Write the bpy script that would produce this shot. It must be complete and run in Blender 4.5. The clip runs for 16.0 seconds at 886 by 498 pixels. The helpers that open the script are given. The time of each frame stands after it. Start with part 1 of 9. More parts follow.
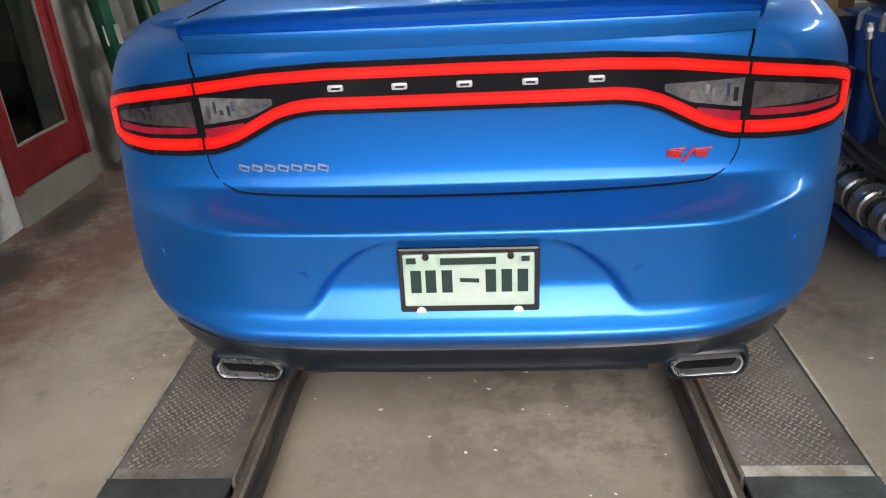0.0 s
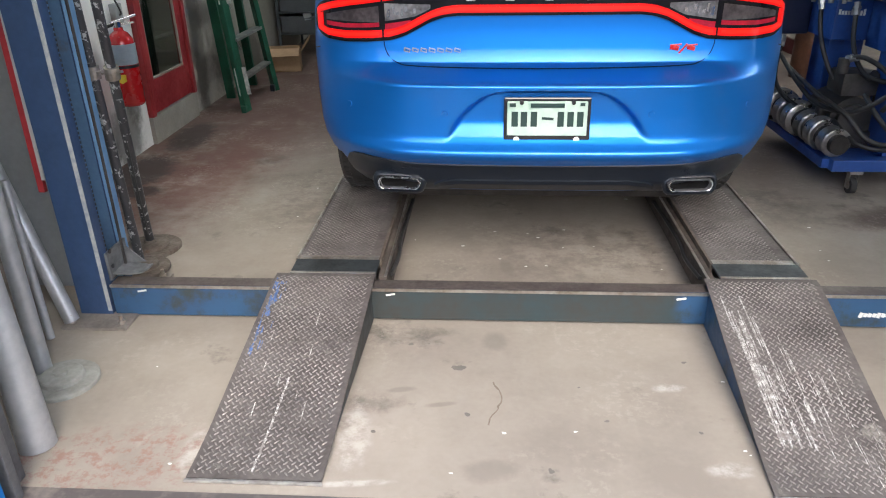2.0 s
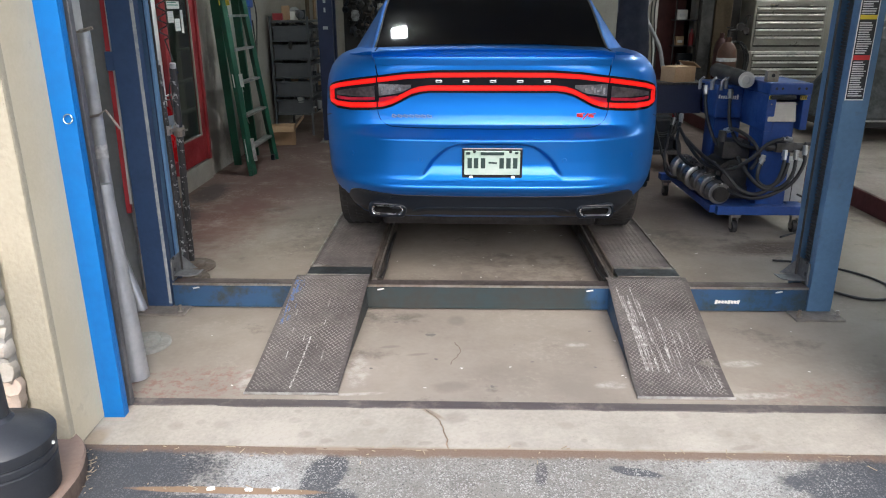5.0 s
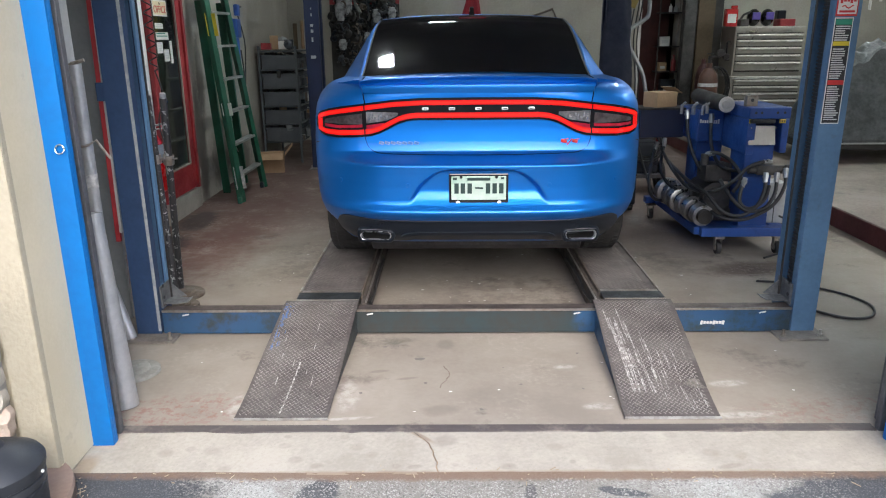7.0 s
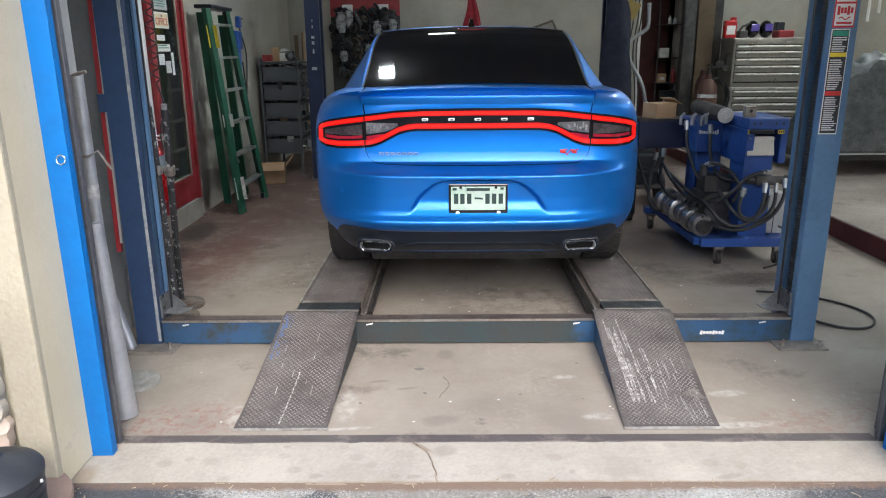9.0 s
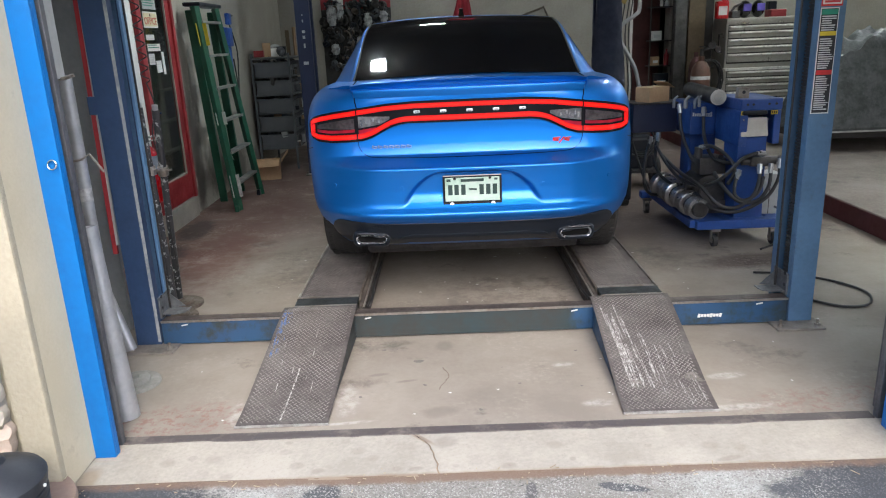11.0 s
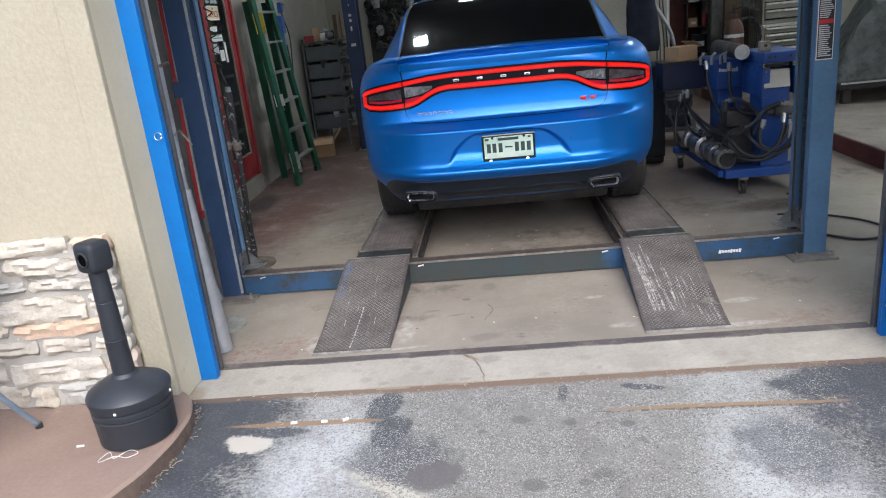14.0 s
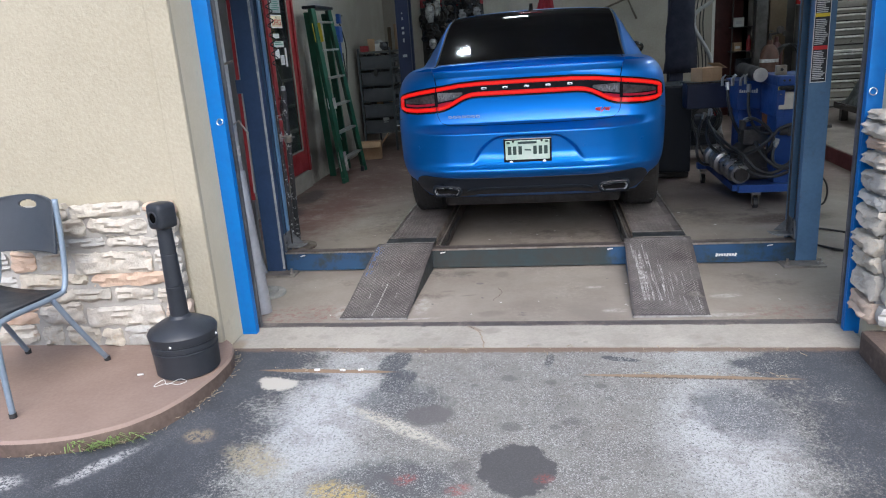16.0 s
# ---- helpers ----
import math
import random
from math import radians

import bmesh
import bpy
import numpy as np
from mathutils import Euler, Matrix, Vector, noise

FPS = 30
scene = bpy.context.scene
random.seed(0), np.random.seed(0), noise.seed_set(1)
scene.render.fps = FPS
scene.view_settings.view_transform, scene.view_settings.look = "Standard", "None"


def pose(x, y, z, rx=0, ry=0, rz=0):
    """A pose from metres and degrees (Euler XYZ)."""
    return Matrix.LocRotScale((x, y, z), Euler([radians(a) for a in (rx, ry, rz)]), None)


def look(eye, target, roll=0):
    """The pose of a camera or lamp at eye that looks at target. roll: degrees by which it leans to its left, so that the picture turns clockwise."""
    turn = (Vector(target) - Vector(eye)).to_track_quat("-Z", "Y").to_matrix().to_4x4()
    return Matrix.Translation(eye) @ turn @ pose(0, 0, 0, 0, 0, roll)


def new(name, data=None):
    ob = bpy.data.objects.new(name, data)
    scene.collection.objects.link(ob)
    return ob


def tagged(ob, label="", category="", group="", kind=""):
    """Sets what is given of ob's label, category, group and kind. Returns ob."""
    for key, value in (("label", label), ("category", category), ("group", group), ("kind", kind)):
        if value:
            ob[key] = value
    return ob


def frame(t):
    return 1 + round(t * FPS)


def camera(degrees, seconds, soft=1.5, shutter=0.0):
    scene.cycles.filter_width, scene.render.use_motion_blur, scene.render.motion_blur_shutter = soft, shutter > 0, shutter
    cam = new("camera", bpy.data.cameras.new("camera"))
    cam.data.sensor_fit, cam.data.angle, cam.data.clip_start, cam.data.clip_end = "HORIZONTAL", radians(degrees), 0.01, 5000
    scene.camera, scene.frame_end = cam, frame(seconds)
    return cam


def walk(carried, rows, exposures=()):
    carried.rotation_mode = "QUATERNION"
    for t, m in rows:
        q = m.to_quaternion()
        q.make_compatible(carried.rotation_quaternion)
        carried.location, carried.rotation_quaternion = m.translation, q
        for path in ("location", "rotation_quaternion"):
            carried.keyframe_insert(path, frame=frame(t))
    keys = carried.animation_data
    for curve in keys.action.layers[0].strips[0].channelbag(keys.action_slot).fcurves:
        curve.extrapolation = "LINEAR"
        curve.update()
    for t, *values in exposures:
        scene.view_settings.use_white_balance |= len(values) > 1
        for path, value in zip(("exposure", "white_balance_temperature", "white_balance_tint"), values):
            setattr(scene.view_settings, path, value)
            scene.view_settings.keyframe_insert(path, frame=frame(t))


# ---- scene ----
cam = camera(63.6, 16.0, soft=1.1)
PATH = [
    (0, (1.446, 0.703, 1.538), (1.316, 2.501, 0.67), -3.2),
    (0.3, (1.345, 0.517, 1.529), (1.212, 2.305, 0.643), -1.6),
    (0.5, (1.322, 0.365, 1.506), (1.162, 2.152, 0.621), 0.0),
    (1, (1.313, 0.07, 1.45), (1.078, 1.837, 0.543), 0.9),
    (1.5, (1.213, -0.21, 1.472), (1.049, 1.591, 0.619), -1.8),
    (2, (1.177, -0.499, 1.476), (1.056, 1.304, 0.62), -1.0),
    (2.5, (1.261, -0.836, 1.438), (1.165, 0.971, 0.588), -0.3),
    (3, (1.263, -1.121, 1.46), (1.24, 0.693, 0.619), -0.9),
    (3.5, (1.175, -1.367, 1.461), (1.165, 0.463, 0.654), -1.2),
    (4, (1.25, -1.517, 1.517), (1.184, 0.344, 0.788), -0.3),
    (6.3, (1.198, -1.65, 1.556), (1.183, 0.256, 0.951), 0.0),
    (6.5, (1.229, -1.642, 1.549), (1.204, 0.267, 0.952), -0.4),
    (7, (1.239, -1.668, 1.557), (1.22, 0.248, 0.987), -0.5),
    (7.5, (1.25, -1.678, 1.561), (1.236, 0.244, 1.009), -0.4),
    (8, (1.246, -1.676, 1.556), (1.23, 0.25, 1.018), -0.3),
    (10.5, (1.255, -1.681, 1.558), (1.225, 0.239, 0.999), -1.8),
    (11, (1.268, -1.679, 1.565), (1.246, 0.239, 0.997), -2.4),
    (11.5, (1.27, -1.675, 1.566), (1.254, 0.241, 0.991), -2.5),
    (12, (1.243, -1.688, 1.552), (1.222, 0.224, 0.966), -2.8),
    (12.5, (1.19, -1.737, 1.552), (1.13, 0.168, 0.945), -3.7),
    (13, (1.269, -1.831, 1.532), (1.1, 0.058, 0.898), -4.3),
    (13.5, (1.352, -1.977, 1.53), (1.133, -0.096, 0.885), -5.1),
    (14, (1.324, -2.193, 1.553), (1.153, -0.298, 0.939), -6.1),
    (14.5, (1.364, -2.383, 1.564), (1.229, -0.474, 0.983), -5.8),
    (15, (1.5, -2.534, 1.561), (1.283, -0.624, 1.011), -4.3),
    (15.5, (1.575, -2.612, 1.528), (1.273, -0.715, 0.971), -4.0),
    (16, (1.56, -2.693, 1.524), (1.252, -0.799, 0.96), -4.0),
]
EXPOSURES = [(0.0, 1.38, 6400, 10), (1.0, 1.65, 6200, 10), (2.0, 1.60, 6100, 10), (3.0, 1.36, 6000, 10), (4.0, 1.31, 6100, 10), (8.0, 1.46, 6000, 10), (11.0, 1.43, 6000, 10), (13.0, 1.21, 5900, 10), (14.5, 1.13, 5800, 10), (16.0, 1.02, 5700, 10)]
walk(cam, [(t, look(eye, target, roll)) for t, eye, target, roll in PATH], exposures=EXPOSURES)

# ---- world, sun and exposure ----
world = bpy.data.worlds.new("sky")
scene.world = world
world.use_nodes = True
wn = world.node_tree
sky = wn.nodes.new("ShaderNodeTexSky")
sky.sky_type = "NISHITA"
sky.sun_disc = False
sky.sun_elevation = radians(43)
sky.sun_rotation = radians(169)
sky.air_density, sky.dust_density, sky.ozone_density = 1.0, 4.0, 1.0
wn.nodes["Background"].inputs["Strength"].default_value = 0.15
wn.links.new(sky.outputs[0], wn.nodes["Background"].inputs["Color"])

sun_data = bpy.data.lights.new("sun", "SUN")
sun_data.energy, sun_data.angle, sun_data.color = 0.95, radians(60), (1.0, 0.98, 0.95)
sun_ob = new("sun", sun_data)
sun_ob.matrix_world = look((1.4 + 2, -10, 10.4), (1.4, 1.0, 0))


# ---- materials ----
def socket(nd, name, value):
    nd.inputs[name].default_value = value


def mat(name, a, b=None, rough=0.5, metal=0.0, scale=6.0, fine=60.0, bump=0.15, depth=0.004, coat=0.0,
        detail=6.0, fw=0.35, lo=0.35, hi=0.65, rvar=0.12, dirt=None, dirt_amount=0.0, dirt_scale=2.0, island=0.0, spec=0.5):
    """Two colours mixed by noise at two scales, fine relief, uneven gloss, optional dirt."""
    m = bpy.data.materials.new(name)
    m.use_nodes = True
    nt = m.node_tree
    n, l = nt.nodes, nt.links
    p = n["Principled BSDF"]
    b = b or tuple(c * 0.75 for c in a)
    tc = n.new("ShaderNodeTexCoord")
    big = n.new("ShaderNodeTexNoise")
    socket(big, "Scale", scale), socket(big, "Detail", detail), socket(big, "Roughness", 0.62)
    small = n.new("ShaderNodeTexNoise")
    socket(small, "Scale", fine), socket(small, "Detail", 4.0)
    for t in (big, small):
        l.new(tc.outputs["Object"], t.inputs["Vector"])
    add = n.new("ShaderNodeMath")
    add.operation = "MULTIPLY_ADD"
    l.new(small.outputs["Fac"], add.inputs[0])
    add.inputs[1].default_value = fw
    l.new(big.outputs["Fac"], add.inputs[2])
    sub = n.new("ShaderNodeMath")
    sub.operation = "SUBTRACT"
    l.new(add.outputs[0], sub.inputs[0])
    sub.inputs[1].default_value = fw * 0.5
    ramp = n.new("ShaderNodeMapRange")
    socket(ramp, "From Min", lo), socket(ramp, "From Max", hi)
    l.new(sub.outputs[0], ramp.inputs["Value"])
    mix = n.new("ShaderNodeMix")
    mix.data_type = "RGBA"
    l.new(ramp.outputs[0], mix.inputs["Factor"])
    mix.inputs["A"].default_value = (*a, 1)
    mix.inputs["B"].default_value = (*b, 1)
    colour = mix.outputs["Result"]
    if dirt:
        dn = n.new("ShaderNodeTexNoise")
        socket(dn, "Scale", dirt_scale), socket(dn, "Detail", 9.0), socket(dn, "Roughness", 0.7)
        l.new(tc.outputs["Object"], dn.inputs["Vector"])
        dr = n.new("ShaderNodeMapRange")
        socket(dr, "From Min", 0.66 - 0.3 * dirt_amount), socket(dr, "From Max", 0.78 - 0.2 * dirt_amount)
        l.new(dn.outputs["Fac"], dr.inputs["Value"])
        dm = n.new("ShaderNodeMix")
        dm.data_type = "RGBA"
        l.new(dr.outputs[0], dm.inputs["Factor"])
        l.new(colour, dm.inputs["A"])
        dm.inputs["B"].default_value = (*dirt, 1)
        colour = dm.outputs["Result"]
    if island:
        oi = n.new("ShaderNodeObjectInfo")
        hv = n.new("ShaderNodeHueSaturation")
        mr = n.new("ShaderNodeMapRange")
        socket(mr, "To Min", 1 - island), socket(mr, "To Max", 1 + island)
        l.new(oi.outputs["Random"], mr.inputs["Value"])
        l.new(mr.outputs[0], hv.inputs["Value"])
        mr2 = n.new("ShaderNodeMapRange")
        socket(mr2, "To Min", 0.5 + island * 1.6), socket(mr2, "To Max", 1.2)
        mu = n.new("ShaderNodeMath")
        mu.operation = "FRACT"
        m7 = n.new("ShaderNodeMath")
        m7.operation = "MULTIPLY"
        m7.inputs[1].default_value = 7.31
        l.new(oi.outputs["Random"], m7.inputs[0])
        l.new(m7.outputs[0], mu.inputs[0])
        l.new(mu.outputs[0], mr2.inputs["Value"])
        l.new(mr2.outputs[0], hv.inputs["Saturation"])
        l.new(colour, hv.inputs["Color"])
        colour = hv.outputs["Color"]
    l.new(colour, p.inputs["Base Color"])
    rr = n.new("ShaderNodeMapRange")
    socket(rr, "From Min", 0.3), socket(rr, "From Max", 0.7)
    socket(rr, "To Min", max(0.02, rough - rvar)), socket(rr, "To Max", min(1.0, rough + rvar))
    l.new(sub.outputs[0], rr.inputs["Value"])
    l.new(rr.outputs[0], p.inputs["Roughness"])
    socket(p, "Metallic", metal), socket(p, "Coat Weight", coat), socket(p, "Coat Roughness", 0.06)
    socket(p, "Specular IOR Level", spec)
    if bump:
        bp = n.new("ShaderNodeBump")
        socket(bp, "Strength", bump), socket(bp, "Distance", depth)
        l.new(sub.outputs[0], bp.inputs["Height"])
        l.new(bp.outputs[0], p.inputs["Normal"])
    return m


def glow(name, colour, strength, base=None, rough=0.2):
    m = bpy.data.materials.new(name)
    m.use_nodes = True
    p = m.node_tree.nodes["Principled BSDF"]
    socket(p, "Base Color", (*(base or colour), 1))
    socket(p, "Emission Color", (*colour, 1)), socket(p, "Emission Strength", strength), socket(p, "Roughness", rough)
    return m


def glass(name, tint, rough=0.03, trans=1.0):
    m = bpy.data.materials.new(name)
    m.use_nodes = True
    p = m.node_tree.nodes["Principled BSDF"]
    socket(p, "Base Color", (*tint, 1)), socket(p, "Roughness", rough), socket(p, "Transmission Weight", trans), socket(p, "IOR", 1.45)
    return m


def stone_colours(m):
    """Turn some stones tan or grey, by their own random number."""
    n, l = m.node_tree.nodes, m.node_tree.links
    p = n["Principled BSDF"]
    base = p.inputs["Base Color"].links[0].from_socket
    oi = n.new("ShaderNodeObjectInfo")
    for lo, hi, colour in ((0.82, 0.88, (0.54, 0.37, 0.26)), (0.30, 0.22, (0.40, 0.40, 0.38))):
        r = n.new("ShaderNodeMapRange")
        socket(r, "From Min", lo), socket(r, "From Max", hi), socket(r, "To Max", 0.75)
        l.new(oi.outputs["Random"], r.inputs["Value"])
        x = n.new("ShaderNodeMix")
        x.data_type = "RGBA"
        l.new(r.outputs[0], x.inputs["Factor"])
        l.new(base, x.inputs["A"])
        x.inputs["B"].default_value = (*colour, 1)
        base = x.outputs["Result"]
    # thin darker beds between the split layers
    tc = n.new("ShaderNodeTexCoord")
    mp = n.new("ShaderNodeMapping")
    socket(mp, "Scale", (5.0, 5.0, 62.0))
    l.new(tc.outputs["Object"], mp.inputs["Vector"])
    beds = n.new("ShaderNodeTexNoise")
    socket(beds, "Scale", 1.0), socket(beds, "Detail", 7.0), socket(beds, "Roughness", 0.7)
    l.new(mp.outputs[0], beds.inputs["Vector"])
    r = n.new("ShaderNodeMapRange")
    socket(r, "From Min", 0.56), socket(r, "From Max", 0.66), socket(r, "To Max", 0.55)
    l.new(beds.outputs["Fac"], r.inputs["Value"])
    x = n.new("ShaderNodeMix")
    x.data_type = "RGBA"
    l.new(r.outputs[0], x.inputs["Factor"])
    l.new(base, x.inputs["A"])
    x.inputs["B"].default_value = (0.27, 0.235, 0.19, 1)
    base = x.outputs["Result"]
    l.new(base, p.inputs["Base Color"])


CONCRETE = mat("garage_concrete", (0.303, 0.268, 0.226), (0.222, 0.194, 0.162), rough=0.66, spec=0.25, scale=1.3, fine=45, bump=0.05, fw=0.12, dirt=(0.06, 0.05, 0.045), dirt_amount=0.28, dirt_scale=1.7)
APRON = mat("apron_concrete", (0.375, 0.348, 0.298), (0.285, 0.262, 0.222), rough=0.85, scale=2.2, fine=70, bump=0.3, dirt=(0.24, 0.21, 0.17), dirt_amount=0.15, dirt_scale=3.0)
STUCCO = mat("beige_stucco", (0.405, 0.364, 0.270), (0.355, 0.318, 0.232), rough=0.9, scale=1.4, fine=62, bump=0.6, depth=0.008, detail=5, fw=0.9, lo=0.2, hi=0.8)
# Base raised above STUCCO to make up the reveal's missing light.
STUCCO_SMOOTH = mat("smooth_stucco", (0.58, 0.515, 0.365), (0.52, 0.46, 0.325), rough=0.9, scale=2.5, fine=90, bump=0.5, dirt=(0.40, 0.35, 0.27), dirt_amount=0.12, dirt_scale=4)
MORTAR = mat("stone_mortar", (0.385, 0.365, 0.33), (0.32, 0.305, 0.275), rough=0.95, scale=6, fine=90, bump=0.5)
STONE = mat("ledge_stone", (0.53, 0.485, 0.405), (0.40, 0.365, 0.305), rough=0.88, scale=9, fine=60, bump=0.9, depth=0.012, dirt=(0.46, 0.31, 0.20), dirt_amount=0.22, dirt_scale=6, island=0.18)
stone_colours(STONE)
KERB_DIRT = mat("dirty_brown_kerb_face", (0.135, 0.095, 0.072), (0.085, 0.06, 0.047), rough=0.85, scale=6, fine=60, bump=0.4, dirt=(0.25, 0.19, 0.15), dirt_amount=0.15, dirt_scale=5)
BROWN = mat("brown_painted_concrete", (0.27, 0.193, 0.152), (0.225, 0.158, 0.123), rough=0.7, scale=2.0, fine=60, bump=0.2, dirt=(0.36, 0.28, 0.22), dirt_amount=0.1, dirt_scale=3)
BLUE_PAINT = mat("bright_blue_enamel", (0.004, 0.142, 0.445), (0.004, 0.118, 0.38), rough=0.45, scale=3, fine=40, bump=0.12)
LIFT_BLUE = mat("lift_blue_paint", (0.095, 0.18, 0.295), (0.072, 0.137, 0.225), rough=0.42, scale=3.2, fine=50, bump=0.1, dirt=(0.10, 0.085, 0.07), dirt_amount=0.22, dirt_scale=4)
# Paler copy of the lift blue: light on the post's inside put into colour.
INNER_LIT_BLUE = mat("dusty_lit_inner_blue", (0.125, 0.225, 0.36), (0.095, 0.17, 0.28), rough=0.5, scale=3.2, fine=50, bump=0.1, dirt=(0.13, 0.12, 0.11), dirt_amount=0.2, dirt_scale=4)
# Near-black navy for the far posts: their dimness is put into the colour.
DIM_NAVY = mat("dim_navy_tone", (0.012, 0.02, 0.06), (0.009, 0.015, 0.045), rough=0.5, scale=3, fine=50)
# Palest copy: the lit flange's brightness is put into the blue.
FLANGE_LIT_BLUE = mat("lit_flange_blue", (0.14, 0.27, 0.44), (0.11, 0.21, 0.36), rough=0.42, scale=3, fine=50, bump=0.1)
RISER_RED = mat("dull_red_paint", (0.12, 0.022, 0.025), (0.085, 0.02, 0.022), rough=0.6, scale=2, fine=40)
# Same lift blue, darkened in colour for the shade on the left post.
LIFT_SHADE_BLUE = mat("lift_blue_shade_tone", (0.030, 0.060, 0.132), (0.022, 0.046, 0.104), rough=0.45, scale=3, fine=50, bump=0.1)
BEAM_BLUE = mat("worn_teal_beam", (0.030, 0.047, 0.052), (0.042, 0.042, 0.038), rough=0.5, metal=0.1, scale=3.2, fine=30, bump=0.2, dirt=(0.028, 0.072, 0.115), dirt_amount=0.12, dirt_scale=2.6, spec=0.35)
TREAD = mat("worn_tread_steel", (0.152, 0.135, 0.126), (0.085, 0.075, 0.070), rough=0.55, metal=0.35, spec=0.3, scale=4, fine=60, bump=0.2, dirt=(0.36, 0.33, 0.29), dirt_amount=0.18, dirt_scale=5)
TREAD_BAR = mat("polished_tread_bars", (0.31, 0.285, 0.265), (0.15, 0.135, 0.125), rough=0.46, metal=0.5, scale=6, fine=50, bump=0.1)
EDGE_STEEL = mat("bare_edge_steel", (0.42, 0.40, 0.37), (0.25, 0.21, 0.17), rough=0.4, metal=0.8, scale=8, fine=60, dirt=(0.16, 0.08, 0.04), dirt_amount=0.2)
NOSE_STEEL = mat("rubbed_bright_steel", (0.46, 0.45, 0.43), (0.26, 0.245, 0.23), rough=0.4, metal=0.6, scale=12, fine=60)
TRACK_GREY = mat("grey_track_steel", (0.135, 0.14, 0.148), (0.085, 0.088, 0.094), rough=0.5, metal=0.4, scale=6, fine=60)
DARK_STEEL = mat("dark_steel", (0.055, 0.05, 0.047), (0.03, 0.028, 0.027), rough=0.5, metal=0.5, scale=6, fine=60)
HINGE_STEEL = mat("scuffed_hinge_steel", (0.050, 0.058, 0.062), (0.030, 0.034, 0.036), rough=0.45, metal=0.4, scale=8, fine=60, dirt=(0.22, 0.23, 0.23), dirt_amount=0.16, dirt_scale=7)
RAIL_BROWN = mat("dirty_brown_rail", (0.105, 0.088, 0.072), (0.055, 0.046, 0.040), rough=0.7, metal=0.2, scale=7, fine=60, bump=0.3, dirt=(0.20, 0.15, 0.11), dirt_amount=0.15, dirt_scale=6)
BRACKET_GREY = mat("blue_grey_bracket", (0.19, 0.20, 0.205), (0.11, 0.115, 0.12), rough=0.45, metal=0.4, scale=9, fine=60, dirt=(0.12, 0.09, 0.07), dirt_amount=0.2)
PALE_EDGE = mat("worn_paint_edge", (0.36, 0.37, 0.36), (0.20, 0.23, 0.26), rough=0.5, scale=14, fine=60, bump=0.1)
RUSTY = mat("rusty_plate", (0.17, 0.145, 0.12), (0.11, 0.085, 0.065), rough=0.65, metal=0.3, scale=9, fine=70, bump=0.3, dirt=(0.17, 0.08, 0.04), dirt_amount=0.2)
GALV = mat("galvanised_pipe", (0.46, 0.47, 0.48), (0.35, 0.36, 0.37), rough=0.42, metal=0.5, scale=7, fine=40, bump=0.06)
SHEET_GREY = mat("pale_grey_steel_sheet", (0.27, 0.285, 0.30), (0.21, 0.225, 0.235), rough=0.5, scale=2, fine=40, bump=0.08)
GREY_PANEL = mat("grey_steel_panel", (0.080, 0.088, 0.094), (0.058, 0.064, 0.068), rough=0.55, scale=2, fine=40, bump=0.08)
LIGHT_GREY = mat("light_grey_enamel", (0.42, 0.43, 0.42), (0.33, 0.34, 0.33), rough=0.5, scale=4, fine=50, bump=0.08)
# One white paint in two tones; daylight and dimness are put into it.
WALL_LIT_TONE = mat("white_wall_lit_tone", (0.84, 0.83, 0.80), (0.76, 0.75, 0.71), rough=0.75, scale=1.1, fine=40, bump=0.3, dirt=(0.50, 0.47, 0.42), dirt_amount=0.15, dirt_scale=1.6)
WALL_DIM_TONE = mat("white_block_dim_tone", (0.40, 0.37, 0.315), (0.31, 0.285, 0.24), rough=0.8, scale=1.0, fine=40, bump=0.3, dirt=(0.28, 0.25, 0.21), dirt_amount=0.15, dirt_scale=1.3)
CEIL = mat("dark_ceiling_board", (0.16, 0.15, 0.135), (0.12, 0.11, 0.10), rough=0.9, scale=1.2)
RED_PAINT = mat("red_door_paint", (0.32, 0.025, 0.03), (0.24, 0.018, 0.022), rough=0.5, scale=4, fine=40, bump=0.12)
RED_GLOSS = mat("red_gloss", (0.50, 0.012, 0.015), (0.40, 0.01, 0.012), rough=0.25, scale=4, fine=40, bump=0.03, coat=0.5)
CAR_BLUE = mat("metallic_blue_car_paint", (0.010, 0.146, 0.51), (0.009, 0.140, 0.488), rough=0.46, metal=0.75, scale=2, fine=900, bump=0.0, coat=0.42, rvar=0.02, spec=0.3)
BLACK_GLOSS = mat("black_gloss_plastic", (0.012, 0.012, 0.014), (0.009, 0.009, 0.010), rough=0.12, scale=3, fine=60, bump=0.0, coat=0.6, rvar=0.03)
BLACK_PLASTIC = mat("black_textured_plastic", (0.008, 0.011, 0.017), (0.006, 0.009, 0.014), rough=0.38, scale=5, fine=300, bump=0.08, depth=0.001, spec=0.42)
RUBBER = mat("tyre_rubber", (0.022, 0.022, 0.022), (0.03, 0.028, 0.026), rough=0.75, scale=8, fine=60, bump=0.2)
LAMP_BLACK = mat("dark_lamp_cover", (0.008, 0.008, 0.010), (0.007, 0.007, 0.009), rough=0.1, scale=3, fine=60, bump=0.0, rvar=0.02, spec=0.22)
TINT_GLASS = mat("tinted_rear_glass", (0.004, 0.004, 0.005), (0.005, 0.005, 0.006), rough=0.04, scale=2, fine=20, bump=0.0, rvar=0.01, spec=0.45)
CHROME = mat("chrome", (0.75, 0.75, 0.76), (0.68, 0.68, 0.70), rough=0.12, metal=1.0, scale=9, fine=60, bump=0.0, rvar=0.05)
TIP_CHROME = mat("satin_chrome", (0.60, 0.61, 0.63), (0.58, 0.59, 0.61), rough=0.28, metal=0.9, scale=3, fine=20, bump=0.0, rvar=0.02)
